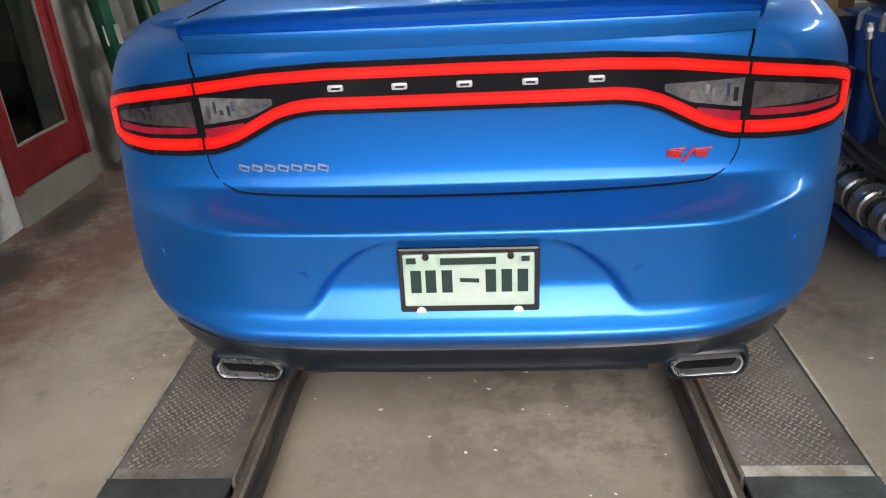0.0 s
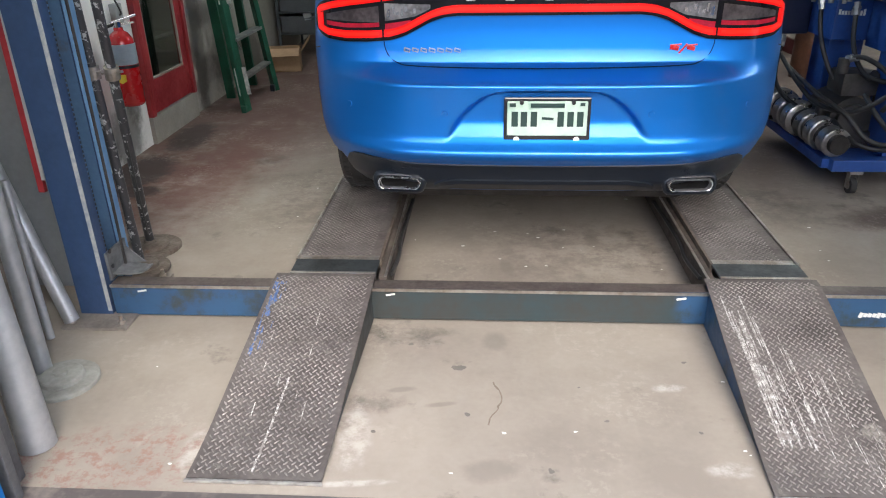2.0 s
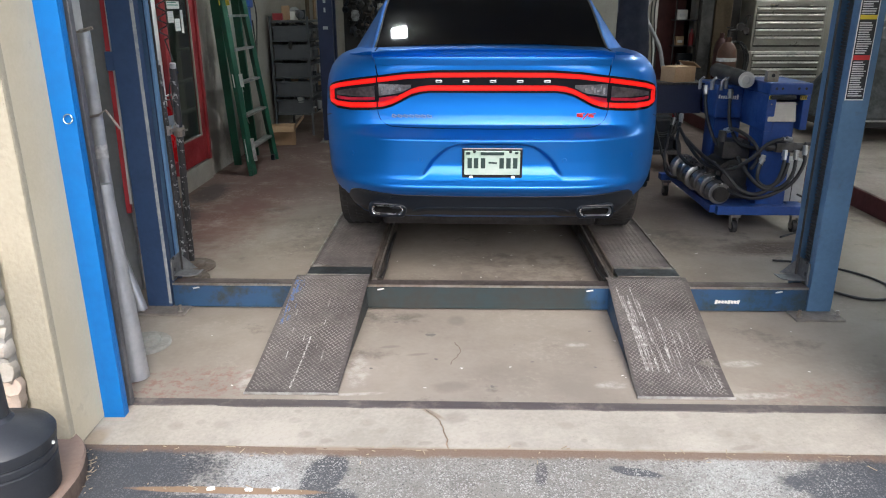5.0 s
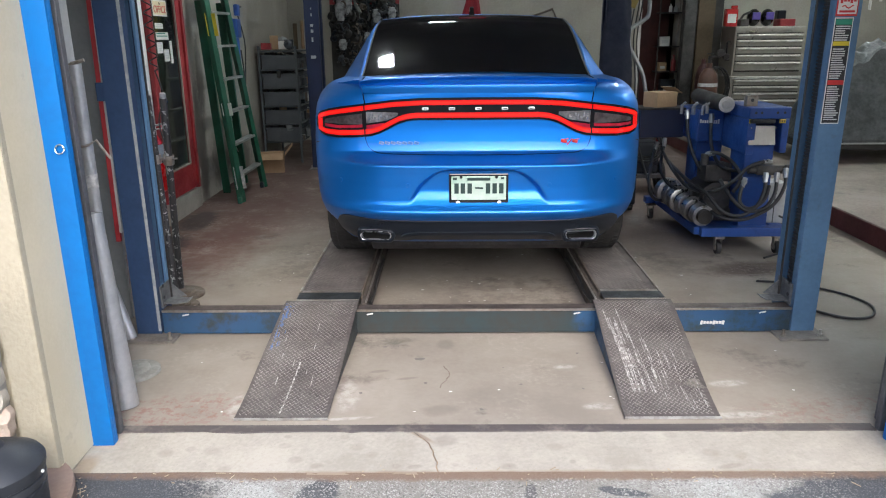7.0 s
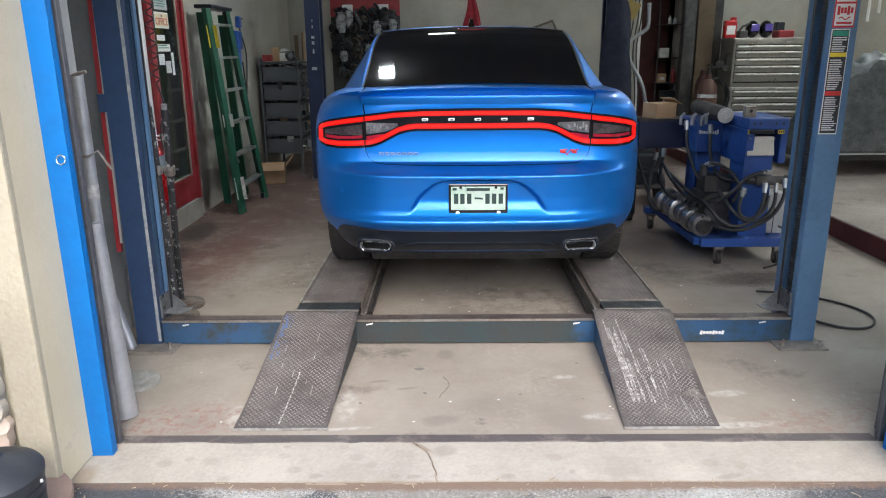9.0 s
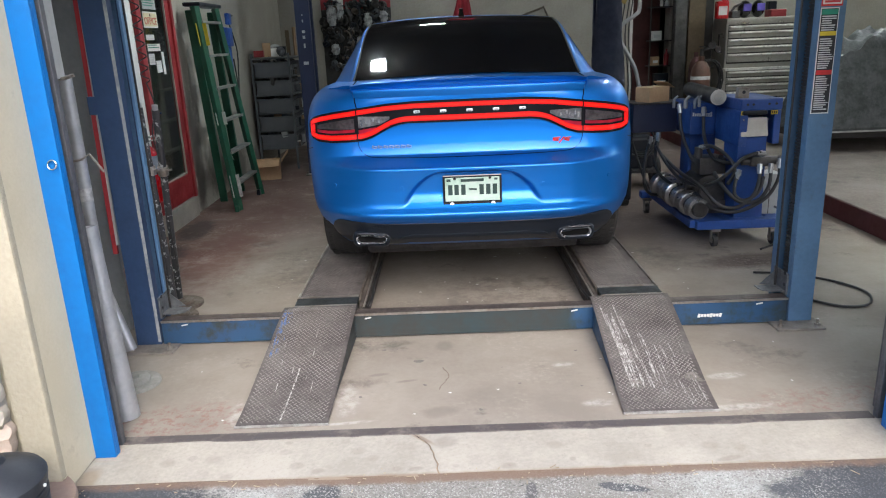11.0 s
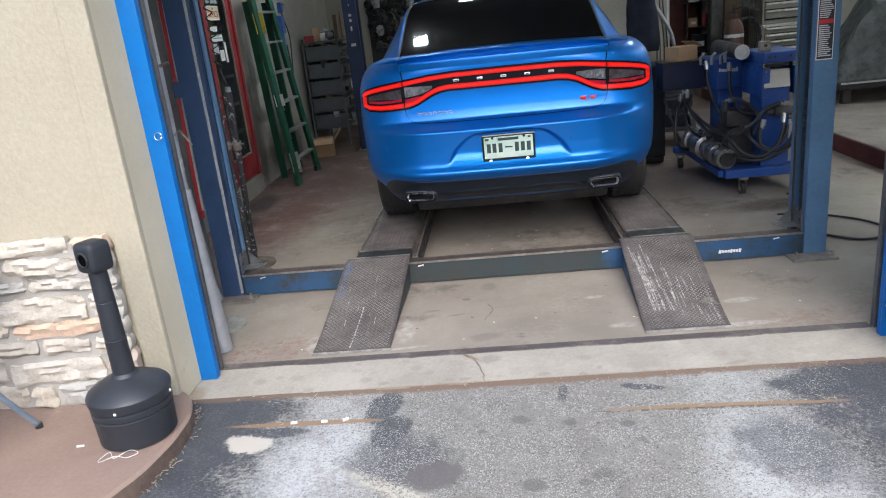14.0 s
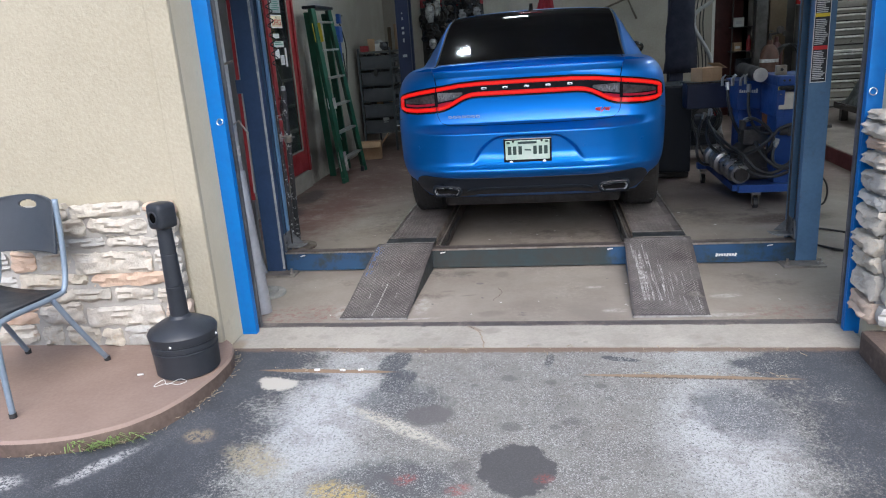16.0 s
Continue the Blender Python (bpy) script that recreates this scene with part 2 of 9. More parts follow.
TAIL_RED = glow("lit_tail_lamp", (1.0, 0.006, 0.005), 0.27, base=(0.16, 0.003, 0.003))
TAIL_CORE = glow("lit_tail_lamp_core", (1.0, 0.016, 0.006), 0.36, base=(0.2, 0.006, 0.004))
DIM_RED = mat("unlit_red_lens", (0.34, 0.010, 0.030), (0.20, 0.008, 0.02), rough=0.12, scale=12, fine=200, bump=0.1, coat=0.5)
SMOKED = mat("smoked_lens", (0.028, 0.024, 0.027), (0.070, 0.062, 0.066), rough=0.15, scale=9, fine=60, bump=0.0, coat=0.5)
CLEAR_LENS = mat("clear_lens_reflector", (0.07, 0.07, 0.075), (0.22, 0.22, 0.23), rough=0.14, metal=0.3, scale=14, fine=60, bump=0.0, coat=0.5)
PLATE = mat("pale_green_plate", (0.34, 0.46, 0.38), (0.46, 0.53, 0.48), rough=0.35, scale=6, fine=40, bump=0.0)
INK = mat("dark_green_ink", (0.012, 0.035, 0.03), (0.01, 0.03, 0.026), rough=0.4, bump=0.0)
BLUE_INK = mat("blue_ink", (0.01, 0.09, 0.42), rough=0.4, bump=0.0)
WHITE = mat("white_print", (0.75, 0.74, 0.70), (0.66, 0.65, 0.61), rough=0.5, bump=0.0)
YELLOW = mat("yellow_print", (0.70, 0.52, 0.03), (0.6, 0.44, 0.03), rough=0.5, bump=0.0)
RED_PRINT = mat("red_print", (0.55, 0.03, 0.03), (0.48, 0.025, 0.025), rough=0.5, bump=0.0)
GREEN_PRINT = mat("green_print", (0.03, 0.25, 0.16), rough=0.5, bump=0.0)
BLACK_PRINT = mat("black_print", (0.02, 0.022, 0.025), rough=0.5, bump=0.0)
LADDER_GREEN = mat("green_fibreglass", (0.010, 0.092, 0.050), (0.008, 0.065, 0.037), rough=0.5, scale=5, fine=60, bump=0.1, dirt=(0.05, 0.06, 0.05), dirt_amount=0.15)
ALU = mat("aluminium", (0.45, 0.45, 0.43), (0.33, 0.33, 0.32), rough=0.42, metal=0.8, scale=8, fine=60)
STAINLESS = mat("stainless_steel", (0.44, 0.41, 0.36), (0.35, 0.325, 0.285), rough=0.36, metal=0.5, scale=3, fine=60, bump=0.05)
MACHINE_BLUE = mat("machine_blue_enamel", (0.024, 0.080, 0.31), (0.017, 0.056, 0.22), rough=0.4, scale=4, fine=40, bump=0.08, dirt=(0.03, 0.03, 0.04), dirt_amount=0.2)
HOSE = mat("black_hose_rubber", (0.02, 0.02, 0.02), (0.03, 0.03, 0.03), rough=0.45, bump=0.1)
BIN_GREY = mat("grey_plastic_bin", (0.095, 0.10, 0.108), (0.072, 0.077, 0.083), rough=0.5, scale=4, fine=60)
CARDBOARD = mat("cardboard", (0.42, 0.28, 0.16), (0.34, 0.22, 0.125), rough=0.9, scale=4, fine=60)
WOOD = mat("brown_wood", (0.125, 0.085, 0.045), (0.085, 0.058, 0.030), rough=0.7, scale=3, fine=40, bump=0.2)
COPPER = mat("orange_brown_cylinder", (0.11, 0.042, 0.022), (0.065, 0.028, 0.017), rough=0.5, scale=5, fine=60)
TARP = mat("dark_tarp", (0.075, 0.08, 0.08), (0.026, 0.029, 0.03), rough=0.55, scale=7, fine=30, bump=0.6, depth=0.03)
CLOTH_NAVY = mat("navy_cloth", (0.007, 0.009, 0.024), (0.005, 0.007, 0.018), rough=0.9, scale=8, fine=200, bump=0.3)
ASH_BLACK = mat("charcoal_plastic", (0.022, 0.025, 0.031), (0.017, 0.02, 0.025), rough=0.5, scale=5, fine=180, bump=0.15, dirt=(0.12, 0.12, 0.12), dirt_amount=0.06, dirt_scale=6)
CHAIR_PLASTIC = mat("dark_grey_chair_plastic", (0.045, 0.052, 0.062), (0.038, 0.044, 0.053), rough=0.5, scale=5, fine=200, bump=0.1)
CHAIR_FRAME = mat("grey_blue_chair_frame", (0.25, 0.31, 0.37), (0.20, 0.25, 0.31), rough=0.4, metal=0.3, scale=6, fine=60)
GRASS = mat("grass_blades", (0.15, 0.26, 0.05), (0.24, 0.31, 0.11), rough=0.7, bump=0.0)
STRAW = mat("dry_straw", (0.42, 0.35, 0.24), (0.24, 0.18, 0.12), rough=0.9, bump=0.0)
DOOR_GLASS = glass("door_glass", (0.55, 0.62, 0.60))
# Near-black colour gives the rooms behind the doors their lack of light.
UNLIT_ROOM = mat("unlit_room_black", (0.05, 0.06, 0.055), (0.03, 0.035, 0.03), rough=0.8, scale=2)
BLACK_IRON = mat("black_iron_parts", (0.045, 0.042, 0.04), (0.10, 0.095, 0.09), rough=0.45, metal=0.4, scale=9, fine=60)
TAPE = mat("white_tape", (0.6, 0.6, 0.58), (0.3, 0.3, 0.3), rough=0.6, scale=30, fine=90, bump=0.0)
PEELED = mat("peeling_painted_tube", (0.045, 0.045, 0.048), (0.40, 0.41, 0.40), rough=0.45, metal=0.3, scale=26, fine=90, lo=0.57, hi=0.62)
TUBE_LIGHT = glow("fluorescent_tube", (0.95, 1.0, 0.95), 30.0)


class Ground:
    """Node helpers for masks laid out on the plan, in metres."""

    def __init__(self, m):
        self.n, self.l = m.node_tree.nodes, m.node_tree.links
        self.p = self.n["Principled BSDF"]
        self.colour = self.p.inputs["Base Color"].links[0].from_socket
        self.tc = self.n.new("ShaderNodeTexCoord")
        self.sx = self.n.new("ShaderNodeSeparateXYZ")
        self.l.new(self.tc.outputs["Object"], self.sx.inputs[0])
        wob = self.clouds(2.1, 9.0, 0.72)
        grain = self.clouds(70.0, 5.0, 0.75)
        self.sway = self.op("ADD", self.op("MULTIPLY", wob, 1.4), self.op("MULTIPLY", grain, 1.0))
        self.fray = self.op("ADD", self.op("MULTIPLY", self.clouds(14.0, 6.0, 0.65), 1.1), self.op("MULTIPLY", grain, 0.5))

    def op(self, kind, a, b, c=None):
        q = self.n.new("ShaderNodeMath")
        q.operation = kind
        for k, v in ((0, a), (1, b), (2, c)):
            if v is None:
                continue
            if isinstance(v, (int, float)):
                q.inputs[k].default_value = v
            else:
                self.l.new(v, q.inputs[k])
        return q.outputs[0]

    def steps(self, v, lo, hi):
        r = self.n.new("ShaderNodeMapRange")
        r.interpolation_type = "SMOOTHSTEP"
        socket(r, "From Min", lo), socket(r, "From Max", hi)
        self.l.new(v, r.inputs["Value"])
        return r.outputs[0]

    def clouds(self, scale, detail, rough, lo=None, hi=None):
        t = self.n.new("ShaderNodeTexNoise")
        socket(t, "Scale", scale), socket(t, "Detail", detail), socket(t, "Roughness", rough)
        self.l.new(self.tc.outputs["Object"], t.inputs["Vector"])
        return t.outputs["Fac"] if lo is None else self.steps(t.outputs["Fac"], lo, hi)

    def about(self, axis, c, near, far):
        """1 close to the line at c, 0 far from it, with a ragged grainy edge."""
        d = self.op("ABSOLUTE", self.op("SUBTRACT", self.sx.outputs[axis], c), 0.0)
        return self.steps(self.op("ADD", d, self.sway), far + 1.2, near + 1.2)

    def beyond(self, axis, c, soft):
        """1 past c, 0 before it."""
        return self.steps(self.op("ADD", self.sx.outputs[axis], self.op("MULTIPLY", self.sway, 0.5)), c - soft + 0.6, c + soft + 0.6)

    def spot(self, x, y, rx, ry, turn=0.0, fray=0.5, soft=0.12):
        """A ragged oval stain."""
        mp = self.n.new("ShaderNodeMapping")
        mp.vector_type = "TEXTURE"
        socket(mp, "Location", (x, y, 0)), socket(mp, "Rotation", (0, 0, turn)), socket(mp, "Scale", (rx, ry, 1000.0))
        self.l.new(self.tc.outputs["Object"], mp.inputs["Vector"])
        ln = self.n.new("ShaderNodeVectorMath")
        ln.operation = "LENGTH"
        self.l.new(mp.outputs[0], ln.inputs[0])
        d = self.op("MULTIPLY_ADD", self.fray, fray, ln.outputs["Value"])
        return self.steps(d, 1.0 + 0.8 * fray + soft, 1.0 + 0.8 * fray - soft)

    def grime(self, y, z, ry, rz, fray=0.8, soft=0.35):
        """A ragged stain on a wall that runs along y."""
        mp = self.n.new("ShaderNodeMapping")
        mp.vector_type = "TEXTURE"
        socket(mp, "Location", (0, y, z)), socket(mp, "Scale", (1000.0, ry, rz))
        self.l.new(self.tc.outputs["Object"], mp.inputs["Vector"])
        ln = self.n.new("ShaderNodeVectorMath")
        ln.operation = "LENGTH"
        self.l.new(mp.outputs[0], ln.inputs[0])
        return self.steps(self.op("MULTIPLY_ADD", self.fray, fray, ln.outputs["Value"]), 1.0 + 0.8 * fray + soft, 1.0 + 0.8 * fray - soft)

    def lay(self, fac, colour, amount=1.0):
        x = self.n.new("ShaderNodeMix")
        x.data_type = "RGBA"
        self.l.new(fac if amount == 1.0 else self.op("MULTIPLY", fac, amount), x.inputs["Factor"])
        self.l.new(self.colour, x.inputs["A"])
        x.inputs["B"].default_value = (*colour, 1)
        self.colour = x.outputs["Result"]

    def done(self):
        self.l.new(self.colour, self.p.inputs["Base Color"])


def asphalt():
    """Worn asphalt: dusty grey middle with two pale wheel tracks, dark seal left at the sides and in patches by the door."""
    m = mat("worn_asphalt", (0.030, 0.033, 0.039), (0.062, 0.066, 0.074), rough=0.85, scale=2.6, fine=150, bump=0.6, depth=0.004, fw=0.6)
    g = Ground(m)
    near = g.op("SUBTRACT", 1.0, g.op("MULTIPLY", g.steps(g.sx.outputs["Y"], -1.2, -4.5), 0.75))
    worn = g.op("MULTIPLY", g.about("X", 1.45, 0.92, 1.30), near)
    speck = g.n.new("ShaderNodeTexVoronoi")
    socket(speck, "Scale", 150.0)
    g.l.new(g.tc.outputs["Object"], speck.inputs["Vector"])
    stones = g.op("MULTIPLY", g.steps(speck.outputs["Distance"], 0.55, 0.32), g.op("MULTIPLY", g.clouds(60.0, 6.0, 0.8, 0.40, 0.54), g.clouds(7.0, 7.0, 0.75, 0.30, 0.58)))
    dust = g.op("MULTIPLY", near, g.op("MINIMUM", g.op("ADD", g.about("X", 0.56, -0.08, 0.36), g.about("X", 2.2, -0.06, 0.38)), 1.0))
    g.lay(worn, (0.185, 0.178, 0.158))
    g.lay(g.op("MULTIPLY", worn, g.clouds(3.4, 7.0, 0.7, 0.50, 0.66)), (0.13, 0.122, 0.114), 0.6)
    g.lay(g.op("MULTIPLY", dust, g.clouds(75.0, 7.0, 0.85, 0.32, 0.60)), (0.375, 0.385, 0.365), 0.72)
    g.lay(g.op("MULTIPLY", g.spot(0.54, 0.03, 0.20, 0.42, 0.05, 0.8, 0.5), g.clouds(75.0, 7.0, 0.85, 0.28, 0.56)), (0.45, 0.458, 0.46), 0.75)
    g.lay(g.op("MULTIPLY", g.spot(2.22, -0.10, 0.22, 0.40, -0.1, 0.9, 0.5), g.clouds(75.0, 7.0, 0.85, 0.34, 0.58)), (0.45, 0.452, 0.45), 0.7)
    g.lay(g.op("MULTIPLY", worn, g.clouds(9.0, 8.0, 0.75, 0.50, 0.62)), (0.155, 0.138, 0.122), 0.5)
    # dark seal that is left by the door
    for x, y, rx, ry, a in ((0.03, 0.53, 0.22, 0.13, 0.1), (0.00, 0.33, 0.18, 0.20, 0.3), (0.30, 0.365, 0.16, 0.035, 0.0), (0.75, 0.51, 0.075, 0.13, -0.15), (0.80, 0.34, 0.075, 0.12, -0.2), (1.86, 0.55, 0.09, 0.022, -0.2), (2.62, 0.52, 0.24, 0.10, 0.1), (2.84, 0.34, 0.20, 0.16, 0.0)):
        g.lay(g.spot(x, y, rx, ry, a, 1.1, 0.14), (0.046, 0.051, 0.058), 0.88)
    for x, y, rx, ry, a in ((2.30, 0.10, 0.17, 0.20, 0.3), (0.85, 0.15, 0.20, 0.16, 0.0), (0.9, -0.42, 0.28, 0.14, 0.1)):
        g.lay(g.spot(x, y, rx, ry, a, 0.9, 0.35), (0.050, 0.054, 0.062), 0.7)
    g.lay(g.spot(1.524, 0.535, 0.022, 0.065, -0.15, 0.7, 0.2), (0.062, 0.062, 0.064), 0.85)
    g.lay(g.op("MULTIPLY", stones, g.op("MULTIPLY_ADD", worn, 0.55, 0.14)), (0.45, 0.445, 0.42))
    g.lay(g.clouds(110.0, 4.0, 0.7, 0.54, 0.66), (0.05, 0.048, 0.048), 0.8)
    # paint scraps, filler, rust and drips
    bits = g.clouds(55.0, 5.0, 0.8, 0.40, 0.56)
    g.lay(g.spot(0.215, 0.295, 0.105, 0.058, -0.2, 1.1, 0.15), (0.44, 0.41, 0.35), 0.95)
    g.lay(g.op("MULTIPLY", bits, g.spot(0.88, -0.04, 0.26, 0.036, -0.53, 1.2, 0.45)), (0.46, 0.425, 0.345), 0.85)
    g.lay(g.op("MULTIPLY", bits, g.spot(0.33, -0.29, 0.13, 0.08, -0.5, 1.3, 0.5)), (0.32, 0.275, 0.18), 0.8)
    g.lay(g.op("MULTIPLY", bits, g.spot(0.03, -0.16, 0.06, 0.045, 0.0, 1.2, 0.5)), (0.28, 0.22, 0.14), 0.75)
    g.lay(g.op("MULTIPLY", bits, g.spot(0.75, -0.49, 0.12, 0.06, -0.3, 1.2, 0.5)), (0.44, 0.33, 0.12), 0.85)
    g.lay(g.op("MULTIPLY", bits, g.spot(-0.27, -0.42, 0.16, 0.03, 1.0, 1.2, 0.5)), (0.48, 0.47, 0.45), 0.8)
    g.lay(g.op("MULTIPLY", bits, g.spot(-0.66, -0.60, 0.14, 0.06, 0.4, 1.0, 0.4)), (0.50, 0.49, 0.47), 0.85)
    g.lay(g.spot(1.0, 0.05, 0.11, 0.08, 0.1, 0.6, 0.25), (0.105, 0.098, 0.094), 0.9)
    rng = random.Random(31)
    drips = None
    for x, y, r in [(1.175, -0.31, 0.04), (1.364, -0.03, 0.035), (1.61, 0.01, 0.03), (1.33, 0.36, 0.028), (1.53, 0.33, 0.02), (1.75, 0.30, 0.022)] + [(rng.uniform(0.9, 2.1), rng.uniform(-0.5, 0.55), rng.uniform(0.012, 0.026)) for _ in range(5)]:
        d = g.spot(x, y, r * 1.3, r, 0, 1.1, 0.4)
        drips = d if drips is None else g.op("MAXIMUM", drips, d)
    g.lay(drips, (0.085, 0.080, 0.076), 0.55)
    g.lay(g.spot(1.395, -0.315, 0.145, 0.155, 0.3, 0.7, 0.06), (0.062, 0.06, 0.06), 0.92)
    for x, y, r in ((1.50, -0.37, 0.04), (1.19, -0.44, 0.05), (0.98, -0.39, 0.05)):
        g.lay(g.op("MULTIPLY", bits, g.spot(x, y, r * 0.9, r * 0.6, 0.3, 1.3, 0.4)), (0.30, 0.06, 0.05), 0.5)
    # brown dirt gathered along the slab, rusty earth in the joint
    g.lay(g.spot(1.4, 0.652, 1.75, 0.034, 0.0, 1.0, 0.4), (0.16, 0.105, 0.07), 0.9)
    g.lay(g.spot(0.43, 0.424, 0.33, 0.017, 0.0, 0.45, 0.15), (0.235, 0.150, 0.085), 0.92)
    g.lay(g.spot(2.14, 0.385, 0.46, 0.016, -0.03, 0.55, 0.2), (0.235, 0.155, 0.09), 0.9)
    g.lay(g.op("MULTIPLY", g.spot(2.1, 0.372, 0.5, 0.008, -0.03, 0.6, 0.2), bits), (0.05, 0.045, 0.042), 0.7)
    g.done()
    return m


def stained_apron():
    """Pale concrete with brown earth along its outer edge, grey scuffs and small drips."""
    g = Ground(APRON)
    g.lay(g.clouds(5.0, 8.0, 0.7, 0.50, 0.68), (0.27, 0.25, 0.215), 0.35)
    g.lay(g.spot(1.4, 0.652, 1.75, 0.022, 0.0, 1.0, 0.4), (0.225, 0.165, 0.11), 0.75)
    g.lay(g.spot(-0.17, 0.70, 0.05, 0.07, 0.0, 1.0, 0.4), (0.25, 0.19, 0.12), 0.6)
    g.lay(g.spot(1.4, 0.948, 1.75, 0.016, 0.0, 1.0, 0.4), (0.15, 0.135, 0.12), 0.6)
    rng = random.Random(58)
    drips = None
    for _ in range(16):
        r = rng.uniform(0.008, 0.026)
        d = g.spot(rng.uniform(0.0, 2.8), rng.uniform(0.68, 0.93), r * 1.3, r, 0, 0.8, 0.3)
        drips = d if drips is None else g.op("MAXIMUM", drips, d)
    g.lay(drips, (0.20, 0.175, 0.145), 0.28)
    for x, y, rx, ry in ((1.218, 0.872, 0.045, 0.04), (1.459, 0.702, 0.03, 0.018), (0.721, 0.708, 0.025, 0.015), (1.706, 0.728, 0.012, 0.012), (1.10, 0.70, 0.03, 0.012), (2.3, 0.70, 0.05, 0.014)):
        g.lay(g.spot(x, y, rx, ry, 0.2, 0.7, 0.35), (0.19, 0.168, 0.142), 0.42)
    g.lay(g.spot(1.12, 0.90, 0.06, 0.012, -0.7, 0.6, 0.35), (0.20, 0.14, 0.09), 0.6)
    g.lay(g.clouds(120.0, 3.0, 0.6, 0.60, 0.70), (0.17, 0.155, 0.135), 0.3)
    g.done()


stained_apron()


def scuffed_walls():
    """Black scuffs and bare patches where things are kept against the walls."""
    for m in (WALL_LIT_TONE, WALL_DIM_TONE):
        g = Ground(m)
        for y, z, ry, rz in ((3.95, 0.16, 0.22, 0.20), (4.12, 0.42, 0.10, 0.22), (3.45, 0.10, 0.35, 0.12), (5.35, 0.55, 0.16, 0.60), (5.95, 0.35, 0.30, 0.35), (6.6, 0.20, 0.45, 0.22), (5.5, 1.2, 0.10, 0.35)):
            g.lay(g.grime(y, z, ry, rz), (0.10, 0.088, 0.075), 0.75)
        for y, z, ry, rz in ((5.22, 0.30, 0.05, 0.06), (5.20, 0.75, 0.03, 0.20), (3.7, 0.22, 0.12, 0.05)):
            g.lay(g.grime(y, z, ry, rz), (0.42, 0.39, 0.34), 0.8)
        g.done()


scuffed_walls()


def beam_paint():
    """Brighter blue paint left towards the ends of the cross beam."""
    g = Ground(BEAM_BLUE)
    patch = g.clouds(7.0, 6.0, 0.7, 0.34, 0.56)
    for x, rx in ((-0.05, 0.42), (1.98, 0.07), (2.75, 0.34)):
        g.lay(g.op("MULTIPLY", patch, g.spot(x, 1.94, rx, 0.6, 0.0, 0.7, 0.4)), (0.026, 0.088, 0.20), 0.7)
    g.done()


beam_paint()


def worn_floor():
    """Garage concrete with old red paint along the wall, darker red-brown towards the back."""
    m = CONCRETE.copy()
    m.name = "garage_floor"
    g = Ground(m)
    red = g.op("MULTIPLY", g.spot(-0.88, 5.0, 0.72, 2.4, 0.0, 0.6, 0.35), g.clouds(3.0, 9.0, 0.7, 0.32, 0.54))
    g.lay(red, (0.150, 0.068, 0.053), 0.9)
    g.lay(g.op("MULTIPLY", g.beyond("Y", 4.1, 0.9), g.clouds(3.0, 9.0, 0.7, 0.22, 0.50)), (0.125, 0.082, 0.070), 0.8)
    for x, y, rx, ry in ((-1.02, 3.72, 0.18, 0.30), (-1.0, 4.5, 0.14, 0.35), (-0.9, 3.35, 0.14, 0.10)):
        g.lay(g.spot(x, y, rx, ry, 0.1, 0.9, 0.3), (0.045, 0.038, 0.034), 0.85)
    flake = g.clouds(22.0, 7.0, 0.75, 0.46, 0.62)
    g.lay(g.op("MULTIPLY", flake, g.spot(0.05, 1.10, 0.5, 0.13, 0.15, 1.1, 0.5)), (0.22, 0.09, 0.07), 0.6)
    g.lay(g.op("MULTIPLY", flake, g.spot(2.9, 1.10, 0.35, 0.12, 0.1, 1.1, 0.5)), (0.24, 0.12, 0.095), 0.5)
    g.lay(g.spot(3.35, 3.05, 0.35, 0.14, 0.2, 0.8, 0.4), (0.085, 0.055, 0.045), 0.8)
    blotch = g.clouds(9.0, 8.0, 0.75, 0.36, 0.62)
    for x, y, rx, ry in ((1.6, 2.6, 0.4, 0.3), (0.2, 3.2, 0.25, 0.4), (2.75, 3.2, 0.2, 0.3), (0.95, 1.84, 0.10, 0.03), (0.80, 1.40, 0.10, 0.05)):
        g.lay(g.op("MULTIPLY", g.spot(x, y, rx, ry, 0.2, 1.2, 0.5), blotch), (0.125, 0.105, 0.09), 0.6)
    for x, y, rx, ry in ((1.214, 1.800, 0.045, 0.055), (1.195, 1.108, 0.085, 0.042), (0.892, 1.487, 0.045, 0.014), (1.034, 1.411, 0.05, 0.012), (0.72, 1.30, 0.04, 0.03), (1.27, 2.42, 0.03, 0.08)):
        g.lay(g.spot(x, y, rx, ry, 0.2, 0.8, 0.4), (0.145, 0.124, 0.106), 0.42)
    g.lay(g.op("MULTIPLY", g.clouds(30.0, 8.0, 0.75, 0.50, 0.60), g.clouds(2.2, 6.0, 0.6, 0.46, 0.62)), (0.40, 0.36, 0.305), 0.28)
    # dust swept up round the feet of the ramps
    dusty = g.clouds(16.0, 8.0, 0.75, 0.36, 0.62)
    for x, y, rx, ry in ((0.77, 1.24, 0.05, 0.14), (2.47, 1.06, 0.16, 0.025), (1.89, 1.14, 0.06, 0.03), (0.30, 1.16, 0.04, 0.10), (0.80, 1.04, 0.10, 0.012), (1.80, 1.53, 0.05, 0.02), (2.52, 1.35, 0.08, 0.03)):
        g.lay(g.op("MULTIPLY", dusty, g.spot(x, y, rx, ry, 0.1, 0.9, 0.4)), (0.46, 0.43, 0.39), 0.7)
    g.done()
    return m


ASPHALT = asphalt()
GARAGE_FLOOR = worn_floor()


